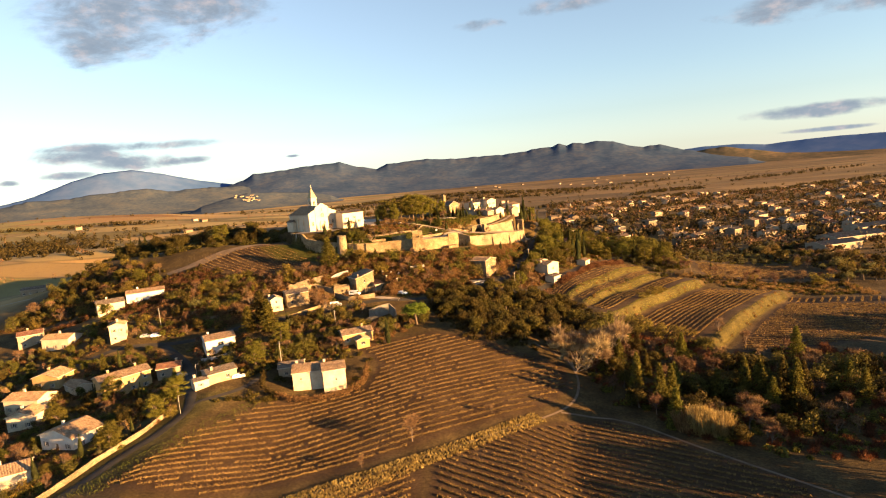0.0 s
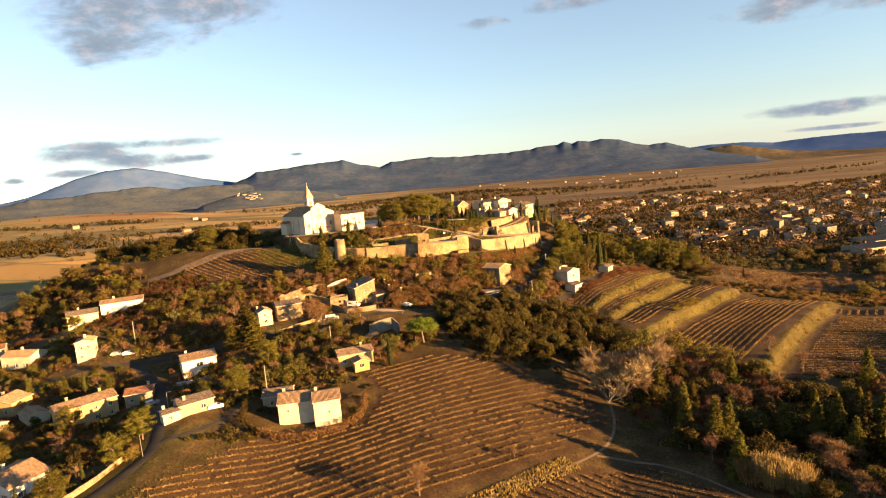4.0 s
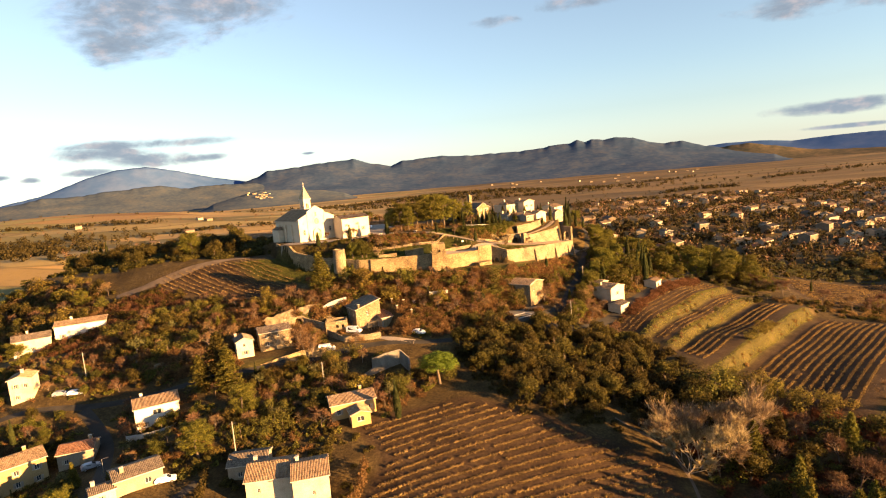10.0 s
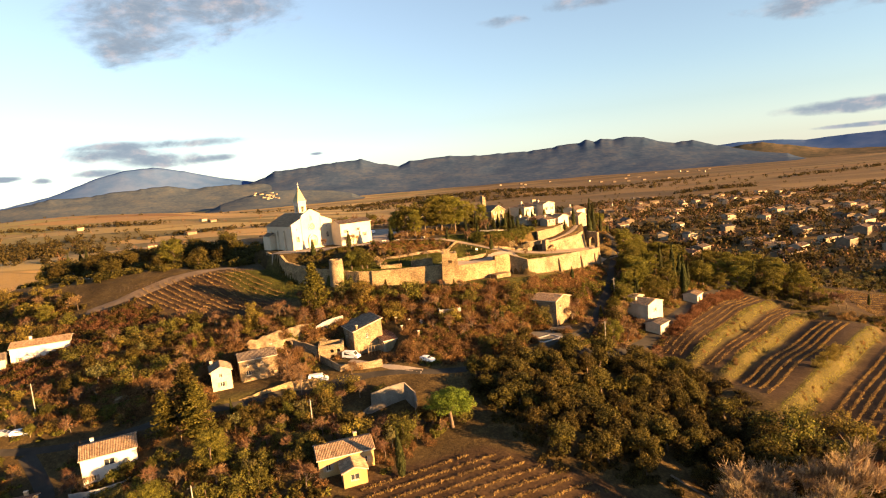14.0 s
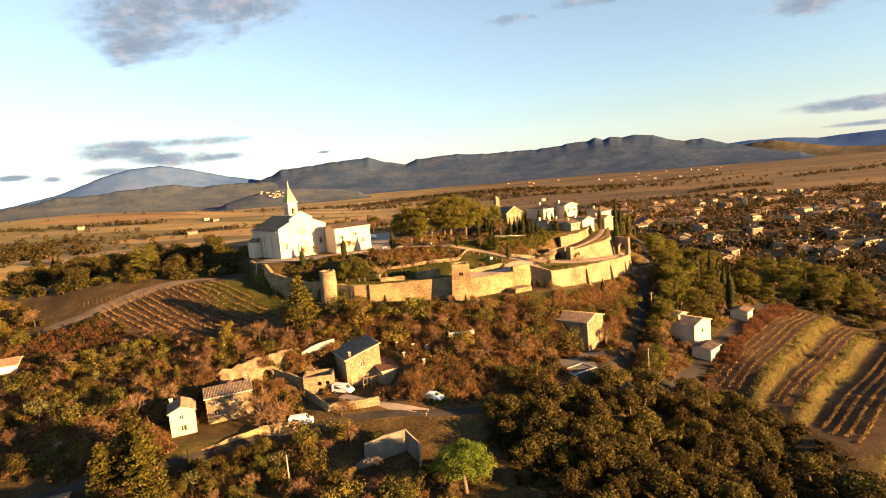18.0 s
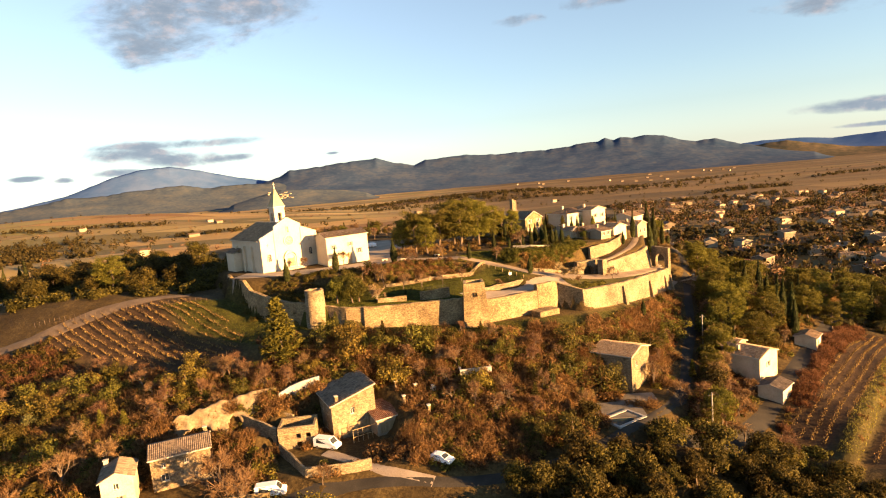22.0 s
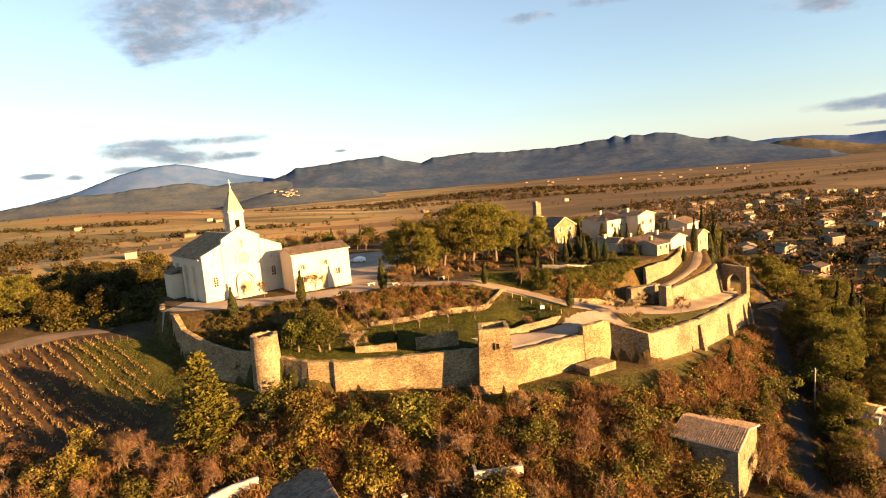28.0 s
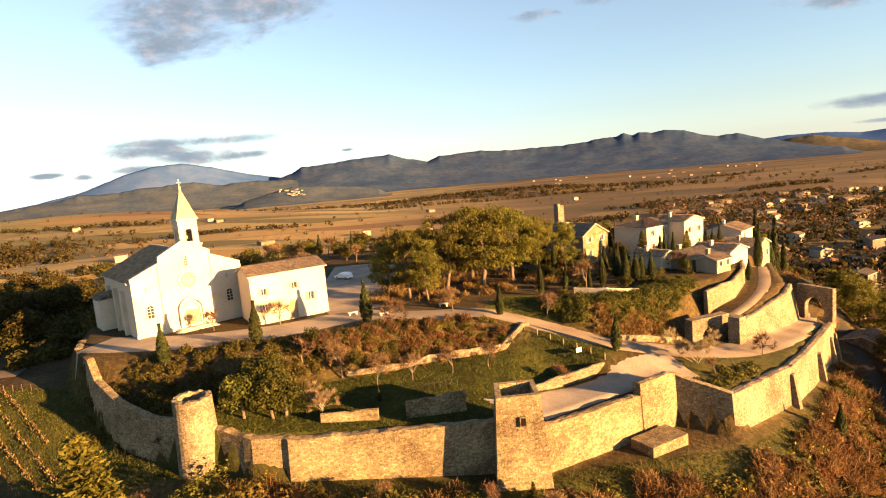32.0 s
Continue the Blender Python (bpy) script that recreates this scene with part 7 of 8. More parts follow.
shrubs("corner_planting", "low clipped shrubs inside the wall corner", SHRUB_LEAF, scatter([(10, 299), (14, 297), (26, 309), (24, 311), (16, 304)], 40, 36, 2), 0.13, 130, 0.4, 0.8, False, 16)
shrubs("bank_shrubs", "tufts of brush on the terrace banks", BRUSH, [(x + place.uniform(-1.5, 1.5), y + place.uniform(-1.5, 1.5)) for line, _ in BANKS for x, y, _ in along(line, 1.6) if place.random() < 0.3], 0.18, 60, 0.4, 1.0, True, 17)
# hedges about the houses
for line, mat, h, label in (
    ([(-54, 172.6), (-47.4, 170.6), (-40, 171.6), (-32.6, 174.6), (-28, 181), (-28.5, 190)], BRUSH, 2.4, "brown clipped hedge round the cream house"),
    ([(-54, 172.6), (-60, 176.5), (-61.5, 188)], OAK_LEAF, 2.5, "dark green hedge by the road"),
    ([(-84, 171), (-88.6, 181), (-94, 193)], GREEN_HEDGE, 2.2, "tall bright green hedge beside the road"),
    ([(-150, 223), (-136, 216), (-118, 219)], GREEN_HEDGE, 1.2, "bright green hedge along the lane"),
    ([(-95, 150), (-100, 144), (-104, 134)], GREEN_HEDGE, 1.2, "green garden hedge by the road")):
    rng = np.random.default_rng(len(label))
    rows = along(line, 0.055)
    z = np.array([level(x, y) for x, y, _ in rows[::6]])
    z = np.interp(np.arange(len(rows)), np.arange(0, len(rows), 6), z)
    c = np.stack([rows[:, 0] + rng.normal(size=len(rows)) * 0.42, rows[:, 1] + rng.normal(size=len(rows)) * 0.42, z + h * rng.random(len(rows)) ** 0.6], -1)
    c = np.repeat(c, 6, 0) + rng.normal(size=(6 * len(c), 3)) * 0.16
    tagged(new("hedge", cards("hedge", mat, c, rng.uniform(0.12, 0.24, len(c)), rng, 0.6)), label, "hedge")

# vines in rows, with dry grass under them
rng = np.random.default_rng(40)
stems, shoots_a, shoots_b, turf = Geo(), [], [], []
for poly, angle, gap in VINES:
    ca, sa = math.cos(radians(angle)), math.sin(radians(angle))
    P = np.array(poly)
    U, V = P @ (ca, sa), P @ (-sa, ca)
    near = gap < 2.9
    for v in np.arange(V.min() + gap / 2, V.max(), gap):
        u = np.arange(U.min(), U.max(), 1.25)
        u = u + rng.normal(size=len(u)) * 0.08
        X, Y = u * ca - v * sa, u * sa + v * ca
        ok = away(X, Y, poly) < (-1.2 if gap > 2.1 else -0.4)
        for x, y in zip(X[ok], Y[ok]):
            if rng.random() < 0.06:
                continue
            z = level(x, y)
            b = Vector((x + rng.normal() * 0.05, y + rng.normal() * 0.05, z + rng.uniform(0.45, 0.65)))
            stems.tube((x, y, z - 0.1), b, 0.055, 0.045, 3)
            for _ in range(4):
                shoots_a.append(b)
                shoots_b.append(b + Vector((rng.normal() * 0.12 + ca * rng.uniform(-0.5, 0.5), rng.normal() * 0.12 + sa * rng.uniform(-0.5, 0.5), rng.uniform(0.1, 0.45))))
            for _ in range(26 if gap > 2.05 else 10):
                o = rng.normal() * 0.22
                q = rng.uniform(-0.66, 0.66)
                turf.append((x + ca * q - sa * o, y + sa * q + ca * o, z + rng.uniform(0.04, 0.36)))
ob = tagged(new("vine_stems", stems.mesh("vine_stems", VINE)), "rows of dark pruned vine stems in the vineyards", "vines", kind="stuff")
ob = tagged(new("vine_shoots", twig_cards("vine_shoots", TWIG, shoots_a, shoots_b, 0.05)), "thin bare shoots on the vines", "vines", kind="stuff")
turf = np.array(turf)
ob = tagged(new("row_grass", cards("row_grass", STRAW, turf, rng.uniform(0.12, 0.28, len(turf)), rng, 0.45, None, 1.8)), "pale dry grass under the vine rows", "grass", kind="stuff")


def grass(name, label, mat, poly, count, seed, size=0.22):
    rng = np.random.default_rng(seed)
    P = np.array(poly)
    x, y = rng.uniform(P[:, 0].min(), P[:, 0].max(), count * 3), rng.uniform(P[:, 1].min(), P[:, 1].max(), count * 3)
    ok = inside(x, y, poly)
    x, y = x[ok][:count], y[ok][:count]
    z = np.array([level(a, b) for a, b in zip(x, y)])
    c = np.stack([x, y, z + size * 0.5], -1)
    tagged(new(name, cards(name, mat, c, rng.uniform(0.5, 1.3, len(c)) * size, rng, 0.4, None, 2.0)), label, "grass", kind="stuff")


grass("lawn_grass", "green lawn of the castle garden", GRASS, GREENS[0][0], 60000, 51, 0.09)
grass("slope_grass", "green grass at the foot of the fortress wall", GRASS, GREENS[3][0], 36000, 52, 0.12)
grass("west_grass", "shaded green grass below the church", GRASS, GREENS[1][0], 16000, 53, 0.12)
grass("upper_lawn_grass", "green lawn below the pines", GRASS, GREENS[2][0], 16000, 57, 0.10)
grass("verge_grass", "green verge beside the village road", GRASS, [(-92, 126), (-60, 172), (-54, 171), (-82, 124)], 3500, 54, 0.2)
grass("straw_strip", "strip of golden dry grass between the vineyards", STRAW, [(-60, 112), (-30, 131), (0, 148), (22, 162), (25, 157.5), (3, 143.6), (-24, 125), (-52, 106)], 18000, 55, 0.36)
for line, _ in BANKS:
    (ax, ay), (bx, by) = line[0], line[-1]
    n = np.array([-(by - ay), bx - ax]) / math.hypot(bx - ax, by - ay) * 1.9
    grass("bank_grass", "yellow-green grass on a terrace bank", BANK_GRASS, [(ax - n[0], ay - n[1]), (bx - n[0], by - n[1]), (bx + n[0], by + n[1]), (ax + n[0], ay + n[1])], 7000, 56 + len(line), 0.17)
    grass("bank_turf", "green turf on a terrace bank", BANK_GRASS, [(ax - n[0], ay - n[1]), (bx - n[0], by - n[1]), (bx + n[0], by + n[1]), (ax + n[0], ay + n[1])], 11000, 66 + len(line), 0.17)

# reeds
rng = np.random.default_rng(60)
for x, y, n, h in ((63.5, 147.0, 1000, 6.8), (67.6, 145.0, 700, 6.0), (60.6, 149.6, 600, 5.4)):
    t, r = rng.uniform(0, 6.28, n), 2.6 * np.sqrt(rng.random(n))
    a = np.stack([x + r * np.cos(t), y + r * np.sin(t), np.full(n, level(x, y) - 0.1)], -1)
    b = a + np.stack([np.cos(t) * r * 0.35 + rng.normal(size=n) * 0.4, np.sin(t) * r * 0.35 + rng.normal(size=n) * 0.4, h * rng.uniform(0.6, 1.0, n)], -1)
    tagged(new("reed_clump", twig_cards("reed_clump", REED, np.concatenate([a, (a + b) / 2]), np.concatenate([b, b + rng.normal(size=(n, 3)) * 0.5]), 0.14)), "tall golden clump of giant reeds", "reeds", "reeds")


# ---- the plain: farther village, woods and lines of trees ----
rng = np.random.default_rng(80)
cs, ss = [], []


def woods(x, y, h, r, n=26):
    p, d = in_ball(rng, n, 0.5)
    z = level(x, y)
    cs.append(p * (r, r, h * 0.5) + (x, y, z + h * 0.5))
    ss.append(rng.uniform(0.5, 1.1, n) * 0.42 * r)


# hedgerows and wood edges: start, end, number, height
LINES = [((-40, 470), (120, 500), 120, 9), ((60, 520), (260, 560), 70, 8), ((500, 1000), (640, 1050), 70, 9), ((250, 760), (420, 900), 60, 6), ((420, 1300), (640, 1420), 90, 9), ((700, 1150), (1000, 1330), 90, 8), ((150, 1050), (520, 1180), 70, 6), ((-160, 760), (140, 900), 90, 6), ((-500, 980), (-250, 1060), 60, 6), ((-620, 700), (-420, 760), 70, 8), ((-900, 1200), (-560, 1180), 80, 8), ((-300, 560), (-190, 600), 30, 5), ((900, 1800), (1500, 2100), 120, 9), ((300, 2000), (900, 2300), 110, 9), ((-300, 1600), (300, 1760), 130, 9), ((-900, 1900), (-300, 2000), 110, 9), ((200, 600), (330, 640), 30, 6), ((520, 700), (760, 760), 60, 7), ((-520, 640), (-300, 660), 46, 6), ((80, 620), (200, 640), 50, 6), ((-60, 560), (90, 600), 56, 6), ((600, 900), (1100, 1000), 70, 6)]
for (ax, ay), (bx, by), n, h in LINES:
    for k in range(n):
        u = rng.random()
        woods(ax + (bx - ax) * u + rng.normal() * 9, ay + (by - ay) * u + rng.normal() * 9, h * rng.uniform(0.6, 1.2), rng.uniform(2.5, 5.0))
for _ in range(420):
    x, y = rng.uniform(-1500, 1500), rng.uniform(430, 2400)
    woods(x, y, rng.uniform(3, 7), rng.uniform(1.5, 4.0), 18)
for _ in range(700):
    x, y = 40 + rng.normal() * 280, 1900 + rng.normal() * 90
    woods(x, y, rng.uniform(7, 11), rng.uniform(4, 7), 20)
for _ in range(420):
    x, y = -640 + rng.normal() * 60 + rng.uniform(-60, 60), 900 + rng.normal() * 60
    woods(x, y, rng.uniform(6, 10), rng.uniform(3, 5), 22)
for _ in range(3000):
    y = rng.uniform(400, 1150)
    x = rng.uniform(0.18, 0.95) * y
    woods(x, y, rng.uniform(3, 7.5), rng.uniform(1.8, 3.6), 20)
for _ in range(330):
    x, y = rng.uniform(130, 400), rng.uniform(300, 480)
    if not (136 < x < 214 and y < 360) and x > 0.42 * y - 10:
        woods(x, y, rng.uniform(3, 7), rng.uniform(1.6, 3.2), 24)
tagged(new("far_woods", cards("far_woods", FAR_LEAF, np.concatenate(cs), np.concatenate(ss), rng, 0.75)), "dark hedgerows, copses and tree lines on the plain", "woods", kind="stuff")
cs, ss = [], []
for _ in range(1500):
    y = rng.uniform(400, 1100)
    x = rng.uniform(0.18, 0.95) * y
    woods(x, y, rng.uniform(3, 8), rng.uniform(1.8, 3.6), 20)
for _ in range(260):
    woods(rng.uniform(-900, 0), rng.uniform(460, 1300), rng.uniform(3, 7), rng.uniform(1.5, 3.5), 18)
tagged(new("far_bare_trees", cards("far_bare_trees", TWIG, np.concatenate(cs), np.concatenate(ss), rng, 0.5)), "brown winter trees among the far houses", "woods", kind="stuff")

# houses of the village on the plain: three models, copied
models = []
for k, (w, d, h, wl, tl) in enumerate(((12, 8, 4.2, VILLAGE[0], 0), (10, 9, 5.6, VILLAGE[1], 0), (15, 9, 3.8, VILLAGE[1], 2), (9, 8, 4.0, VILLAGE[0], 1))):
    models.append(house("small tiled house of the village on the plain", 260 + 30 * k, 470 + 9 * k, 20, w, d, h, 0.33, wl, tl, None, grid_holes("f", w, 1, 3, 1.0, w=0.8, h=1.1)[:2], ((0.3, 0.6),), group="village houses", shut=None))


def far_house(wl, tl, w, d, h):
    """A house too far off to show more than its walls and roof."""
    top = thing("house", "small pale tiled house far off on the plain", "house", pose(0, 0, 0), "village houses")
    X, Y, e, k = w / 2, d / 2, h + 0.33 * d / 2, 0.3
    body = Geo().box(-X, X, -Y, Y, -1.5, h).face((-X, Y, h), (-X, -Y, h), (-X, 0, e)).face((X, -Y, h), (X, Y, h), (X, 0, e))
    part("wall", body, wl, top)
    g = Geo()
    for drop in (0.08, -0.12):
        g.v += [(x, y, z + drop) for x in (-X - k, X + k) for y, z in ((-Y - k, h - 0.1), (0, e), (Y + k, h - 0.1))]
    g.f = [(0, 3, 4, 1), (1, 4, 5, 2), (6, 7, 10, 9), (7, 8, 11, 10), (0, 6, 9, 3), (2, 5, 11, 8), (0, 1, 7, 6), (1, 2, 8, 7), (3, 9, 10, 4), (4, 10, 11, 5)]
    part("roof", g, FAR_TILES, top)
    return top


far_models = [far_house(VILLAGE[0], 0, 11, 8, 4.2), far_house(VILLAGE[1], 2, 13, 9, 4.0), far_house(VILLAGE[0], 1, 9, 8, 5.4), far_house(VILLAGE[1], 0, 16, 9, 3.8)]
for k, ob in enumerate(far_models):
    x, y = 330 + 34 * k, 705 + 12 * k
    ob.matrix_world = pose(x, y, level(x, y) + 0.2, 0, 0, 25)
r = random.Random(81)
taken = []
while len(taken) < 185:
    y = r.uniform(470, 1150)
    x = r.uniform(0.20, 0.90) * y + r.uniform(-30, 30)
    if any((x - a) ** 2 + (y - b) ** 2 < 15 ** 2 for a, b in taken):
        continue
    taken.append((x, y))
    copy_thing(r.choice(models if y < 610 else far_models), pose(x, y, level(x, y) + 0.2, 0, 0, r.choice((-20, 10, 25, 40, 70, 100)) + r.uniform(-6, 6)))
for x, y in ((-300, 590), (-330, 700), (-470, 1180), (-500, 1210), (-160, 900), (-60, 980), (-700, 1150), (-420, 980), (-120, 1250), (150, 1400), (-250, 820)):
    copy_thing(r.choice(far_models), pose(x, y, level(x, y) + 0.2, 0, 0, r.uniform(0, 60)))
# the perched village, and hamlets at the foot of the range
for _ in range(26):
    t, q = radians(-18.2 + r.gauss(0, 0.55)), r.uniform(0.42, 0.72)
    far = 3300 - 420 * (0.75 - q)
    x, y = -4 + far * math.sin(t), 112 + far * math.cos(t)
    copy_thing(far_models[r.choice((0, 2))], pose(x, y, -24 + 84 * (q / 0.75) ** 1.25 - 2.0, 0, 0, r.uniform(-10, 40)))
for _ in range(22):
    t, q = radians(r.choice((13.0, 16.5, 21.0, 6.0)) + r.gauss(0, 1.8)), r.uniform(2300, 3300)
    x, y = -4 + q * math.sin(t), 112 + q * math.cos(t)
    copy_thing(far_models[r.choice((1, 2, 3))], pose(x, y, level(x, y) + 0.4, 0, 0, r.uniform(-10, 40)))
for x, y, w, d, lab in ((292, 418, 44, 20, "long pale farm shed with a low roof"), (330, 450, 36, 18, "long grey storehouse at the village edge"), (262, 392, 30, 16, "pale cellar building with a tiled roof"), (470, 560, 40, 20, "large grey hall on the plain")):
    house(lab, x, y, 12, w, d, 5.0, 0.2, 3, 1, None, grid_holes("f", w, 1, 5, 1.2, w=1.6, h=1.8), (), "storehouse", shut=None)


# ---- cars ----
def car(label, paint, x, y, a, van=False):
    L, Wd, H = (4.9, 1.9, 2.0) if van else (4.1, 1.74, 1.46)
    top = thing("van" if van else "car", label, "van" if van else "car", pose(x, y, level(x, y) + 0.12, 0, 0, a))
    prof = [(-L / 2, 0.35), (-L / 2, 0.95), (-L / 2 + 0.12, 1.05), (-L / 2 + 0.45, H - 0.06), (-L / 2 + 0.8, H), (0.25, H), (1.1, 0.98), (L / 2 - 0.25, 0.86), (L / 2, 0.62), (L / 2, 0.35)]
    if van:
        prof = [(-L / 2, 0.35), (-L / 2, H - 0.1), (-L / 2 + 0.15, H), (1.0, H), (1.75, 1.1), (L / 2 - 0.1, 0.95), (L / 2, 0.7), (L / 2, 0.35)]
    g = Geo()
    k = len(prof)
    for yy, shrink in ((-Wd / 2, 0.0), (Wd / 2, 0.0)):
        g.v += [(px, yy * (0.84 if pz > 1.1 else 1.0), pz) for px, pz in prof]
    g.f += [tuple(reversed(range(k))), tuple(range(k, 2 * k))] + [(i, i + k, (i + 1) % k + k, (i + 1) % k) for i in range(k)]
    g.f = [tuple(reversed(f)) for f in g.f]
    body = part("body", g, paint, top)
    for s in (-1, 1):
        part("side_window", Geo().face((-L / 2 + 0.62, s * Wd * 0.466, 1.06), (0.75, s * Wd * 0.466, 1.06), (0.2, s * Wd * 0.428, H - 0.1), (-L / 2 + 0.72, s * Wd * 0.428, H - 0.1)), GLASS, body)
        part("headlight", Geo().box(L / 2 - 0.2, L / 2 - 0.02, s * Wd * 0.36 - 0.15, s * Wd * 0.36 + 0.15, 0.64, 0.78), CHROME, body)
        part("tail_light", Geo().box(-L / 2 - 0.02, -L / 2 + 0.06, s * Wd * 0.42 - 0.1, s * Wd * 0.42 + 0.1, 0.75, 0.98), BRICK_RED, body)
        for px in (-L / 2 + 0.8, L / 2 - 0.85):
            wheel = part("wheel", Geo().tube((px, s * (Wd / 2 - 0.18), 0.3), (px, s * (Wd / 2 + 0.02), 0.3), 0.31, 0.31, 14, True), RUBBER, top)
            part("rim", Geo().tube((px, s * (Wd / 2 + 0.021), 0.3), (px, s * (Wd / 2 + 0.035), 0.3), 0.19, 0.19, 10, True), CHROME, wheel)
    x0, z0, x1, z1 = (1.02, H - 0.06, 1.72, 1.16) if van else (0.3, H - 0.04, 1.04, 1.04)
    part("windscreen", Geo().face((x1 + 0.02, -Wd * 0.4, z1), (x1 + 0.02, Wd * 0.4, z1), (x0 + 0.03, Wd * 0.37, z0), (x0 + 0.03, -Wd * 0.37, z0)), GLASS, body)
    return top


car("white hatchback parked on the gravel", WHITE_PAINT, -46.6, 351.0, 150)
car("white van parked in the farmyard", WHITE_PAINT, -40.2, 255.3, -20, True)
car("white car parked at the bend of the lane", WHITE_PAINT, -18.8, 247.6, -30)
car("white car parked by the road", WHITE_PAINT, -69.5, 185.5, 20)
car("grey car parked on the lane", GREY_PAINT, -120.5, 229.8, 10)
car("white car parked on the lane", WHITE_PAINT, -116.5, 230.2, 10)
car("grey car parked under the house", GREY_PAINT, -94.5, 199.5, 40)
car("white pickup beside the ruined yard", WHITE_PAINT, -46.6, 242.9, 10, True)


# ---- walls, poles and small things of the village ----
stone_wall("yard_wall", "ruined stone yard wall before the farm", [(-41.4, 245.0, 27.2), (-35.6, 245.3, 27.2), (-30.4, 246.4, 27.6)], 0.4, batter=0, mat=RUBBLE_PALE, sink=1.0)
stone_wall("yard_side_wall", "ruined side wall of the farmyard", [(-48.6, 253.6, 27.6), (-45, 249.4, 27.4), (-41.6, 245.1, 27.2)], 0.4, batter=0, mat=RUBBLE_PALE, sink=1.0)
stone_wall("farm_screen_wall", "tall pale rendered wall behind the farm annex", [(-51.6, 264.6, 33.0), (-49.4, 265.8, 34.0), (-44.2, 268.2, 34.9)], 0.6, batter=0, mat=CONCRETE, sink=1.0)
stone_wall("annex_side_wall", "long grey rubble wall from the annex to the cliff", [(-58.4, 261.2, 30.6), (-53.6, 258.6, 29.9), (-49.9, 256.3, 29.4)], 0.5, batter=0, mat=RUBBLE_PALE, sink=1.0)
stone_wall("annex_back_wall", "sunlit low rubble wall behind the annex", [(-56.0, 264.2, 30.4), (-51.4, 262.0, 30.2), (-48.0, 260.9, 30.0)], 0.5, batter=0, mat=RUBBLE_PALE, sink=1.0)
stone_wall("retaining_wall", "tall grey concrete retaining wall below the lane", [(-37.4, 230.4, 17.9), (-33.6, 232.0, 19.6), (-31.8, 232.6, 20.6), (-31.7, 232.65, 23.6), (-27.4, 233.6, 24.6), (-23.8, 234.2, 25.1), (-21.5, 232.8, 23.2), (-20.9, 229.4, 22.2)], 0.4, batter=0.02, mat=SHADED_CONCRETE, sink=1.2)
stone_wall("road_wall", "low cream garden wall along the village road", [(x, y, level(x, y) + 1.3) for x, y in ((-101.5, 112), (-95.3, 126), (-91.2, 142), (-85.2, 155), (-82, 165))], 0.3, batter=0, mat=RUBBLE_PALE, sink=1.2)
stone_wall("house_wall", "grey garden wall below the white house", [(-90.5, 208.0, 16.2), (-85, 208.8, 16.4), (-80, 210.5, 17.2), (-75.5, 216, 18.6)], 0.3, batter=0, mat=CONCRETE, sink=1.5)
stone_wall("lane_wall", "low stone wall along the upper lane", [(-64, 233.6, 24.0), (-54, 239.6, 25.4), (-46, 240.6, 25.6)], 0.35, batter=0, mat=RUBBLE, sink=1.0)
stone_wall("garden_terrace_wall", "broken dry-stone wall in the wild garden", [(-22, 258, 27.6), (-15, 259.4, 27.4), (-9, 261.5, 27.8)], 0.5, batter=0.05, mat=RUBBLE_PALE, sink=1.0)
stone_wall("drive_wall", "low stone wall by the barn yard", [(12.6, 270.5, 25.6), (16, 267.6, 25.0), (23, 271, 25.0)], 0.4, batter=0, mat=RUBBLE_PALE, sink=1.0)


def pole(x, y, h, arms=1, lamp=False):
    top = thing("utility_pole" if not lamp else "street_lamp", "pale concrete utility pole with a cross-arm" if not lamp else "slender grey street lamp", "pole" if not lamp else "lamp", pose(x, y, level(x, y), 0, 0, 20), "" if lamp else "utility poles")
    part("post", Geo().tube((0, 0, -0.5), (0, 0, h), 0.17 if not lamp else 0.07, 0.10 if not lamp else 0.05, 8, True), POLE_WOOD if not lamp else CHROME, top)
    if lamp:
        part("arm", Geo().tube((0, 0, h), (0.9, 0, h + 0.15), 0.04, 0.03, 6, True), CHROME, top)
        part("lamp_head", Geo().box(0.7, 1.25, -0.12, 0.12, h + 0.06, h + 0.2), IRON, top)
    else:
        part("cross_arm", Geo().box(-0.7, 0.7, 0.1, 0.2, h - 0.6, h - 0.48), IRON, top)
        for k in (-0.6, 0.0, 0.6):
            part("insulator", Geo().tube((k, 0.15, h - 0.48), (k, 0.15, h - 0.3), 0.05, 0.04, 6, True), GLASS, top)


for x, y, h in ((-57.6, 193.8, 9.0), (31.0, 262.0, 8.0), (-118, 238, 8.0), (43.5, 300.0, 8.0), (-44, 224.4, 7.0)):
    pole(x, y, h)
for x, y in ((-87.2, 164, ), (-84.0, 188), (-78.5, 162)):
    pole(x, y, 5.5, 1, True)
pool = thing("swimming_pool", "small dark swimming pool with a pale rim", "pool", pose(14.4, 260.8, 25.35, 0, 0, 34))
tagged(new("patio", Geo().box(8.6, 19, 261.0, 268.6, 24.2, 25.36).box(15, 23, 268.6, 272.5, 24.2, 25.34).mesh("patio", SHADED_CONCRETE)), "grey concrete patio between the pool and the barn", "patio", kind="structure")
part("rim", Geo().box(-3.6, 3.6, -2.4, -1.9, -0.6, 0.15).box(-3.6, 3.6, 1.9, 2.4, -0.6, 0.15).box(-3.6, -3.1, -1.9, 1.9, -0.6, 0.15).box(3.1, 3.6, -1.9, 1.9, -0.6, 0.15), CONCRETE, pool)
part("water", Geo().box(-3.1, 3.1, -1.9, 1.9, -0.6, -0.05), WATER, pool)
tank = thing("water_basin", "square concrete garden basin", "basin", pose(-12.8, 270.6, level(-12.8, 270.6) + 0.1, 0, 0, 10))
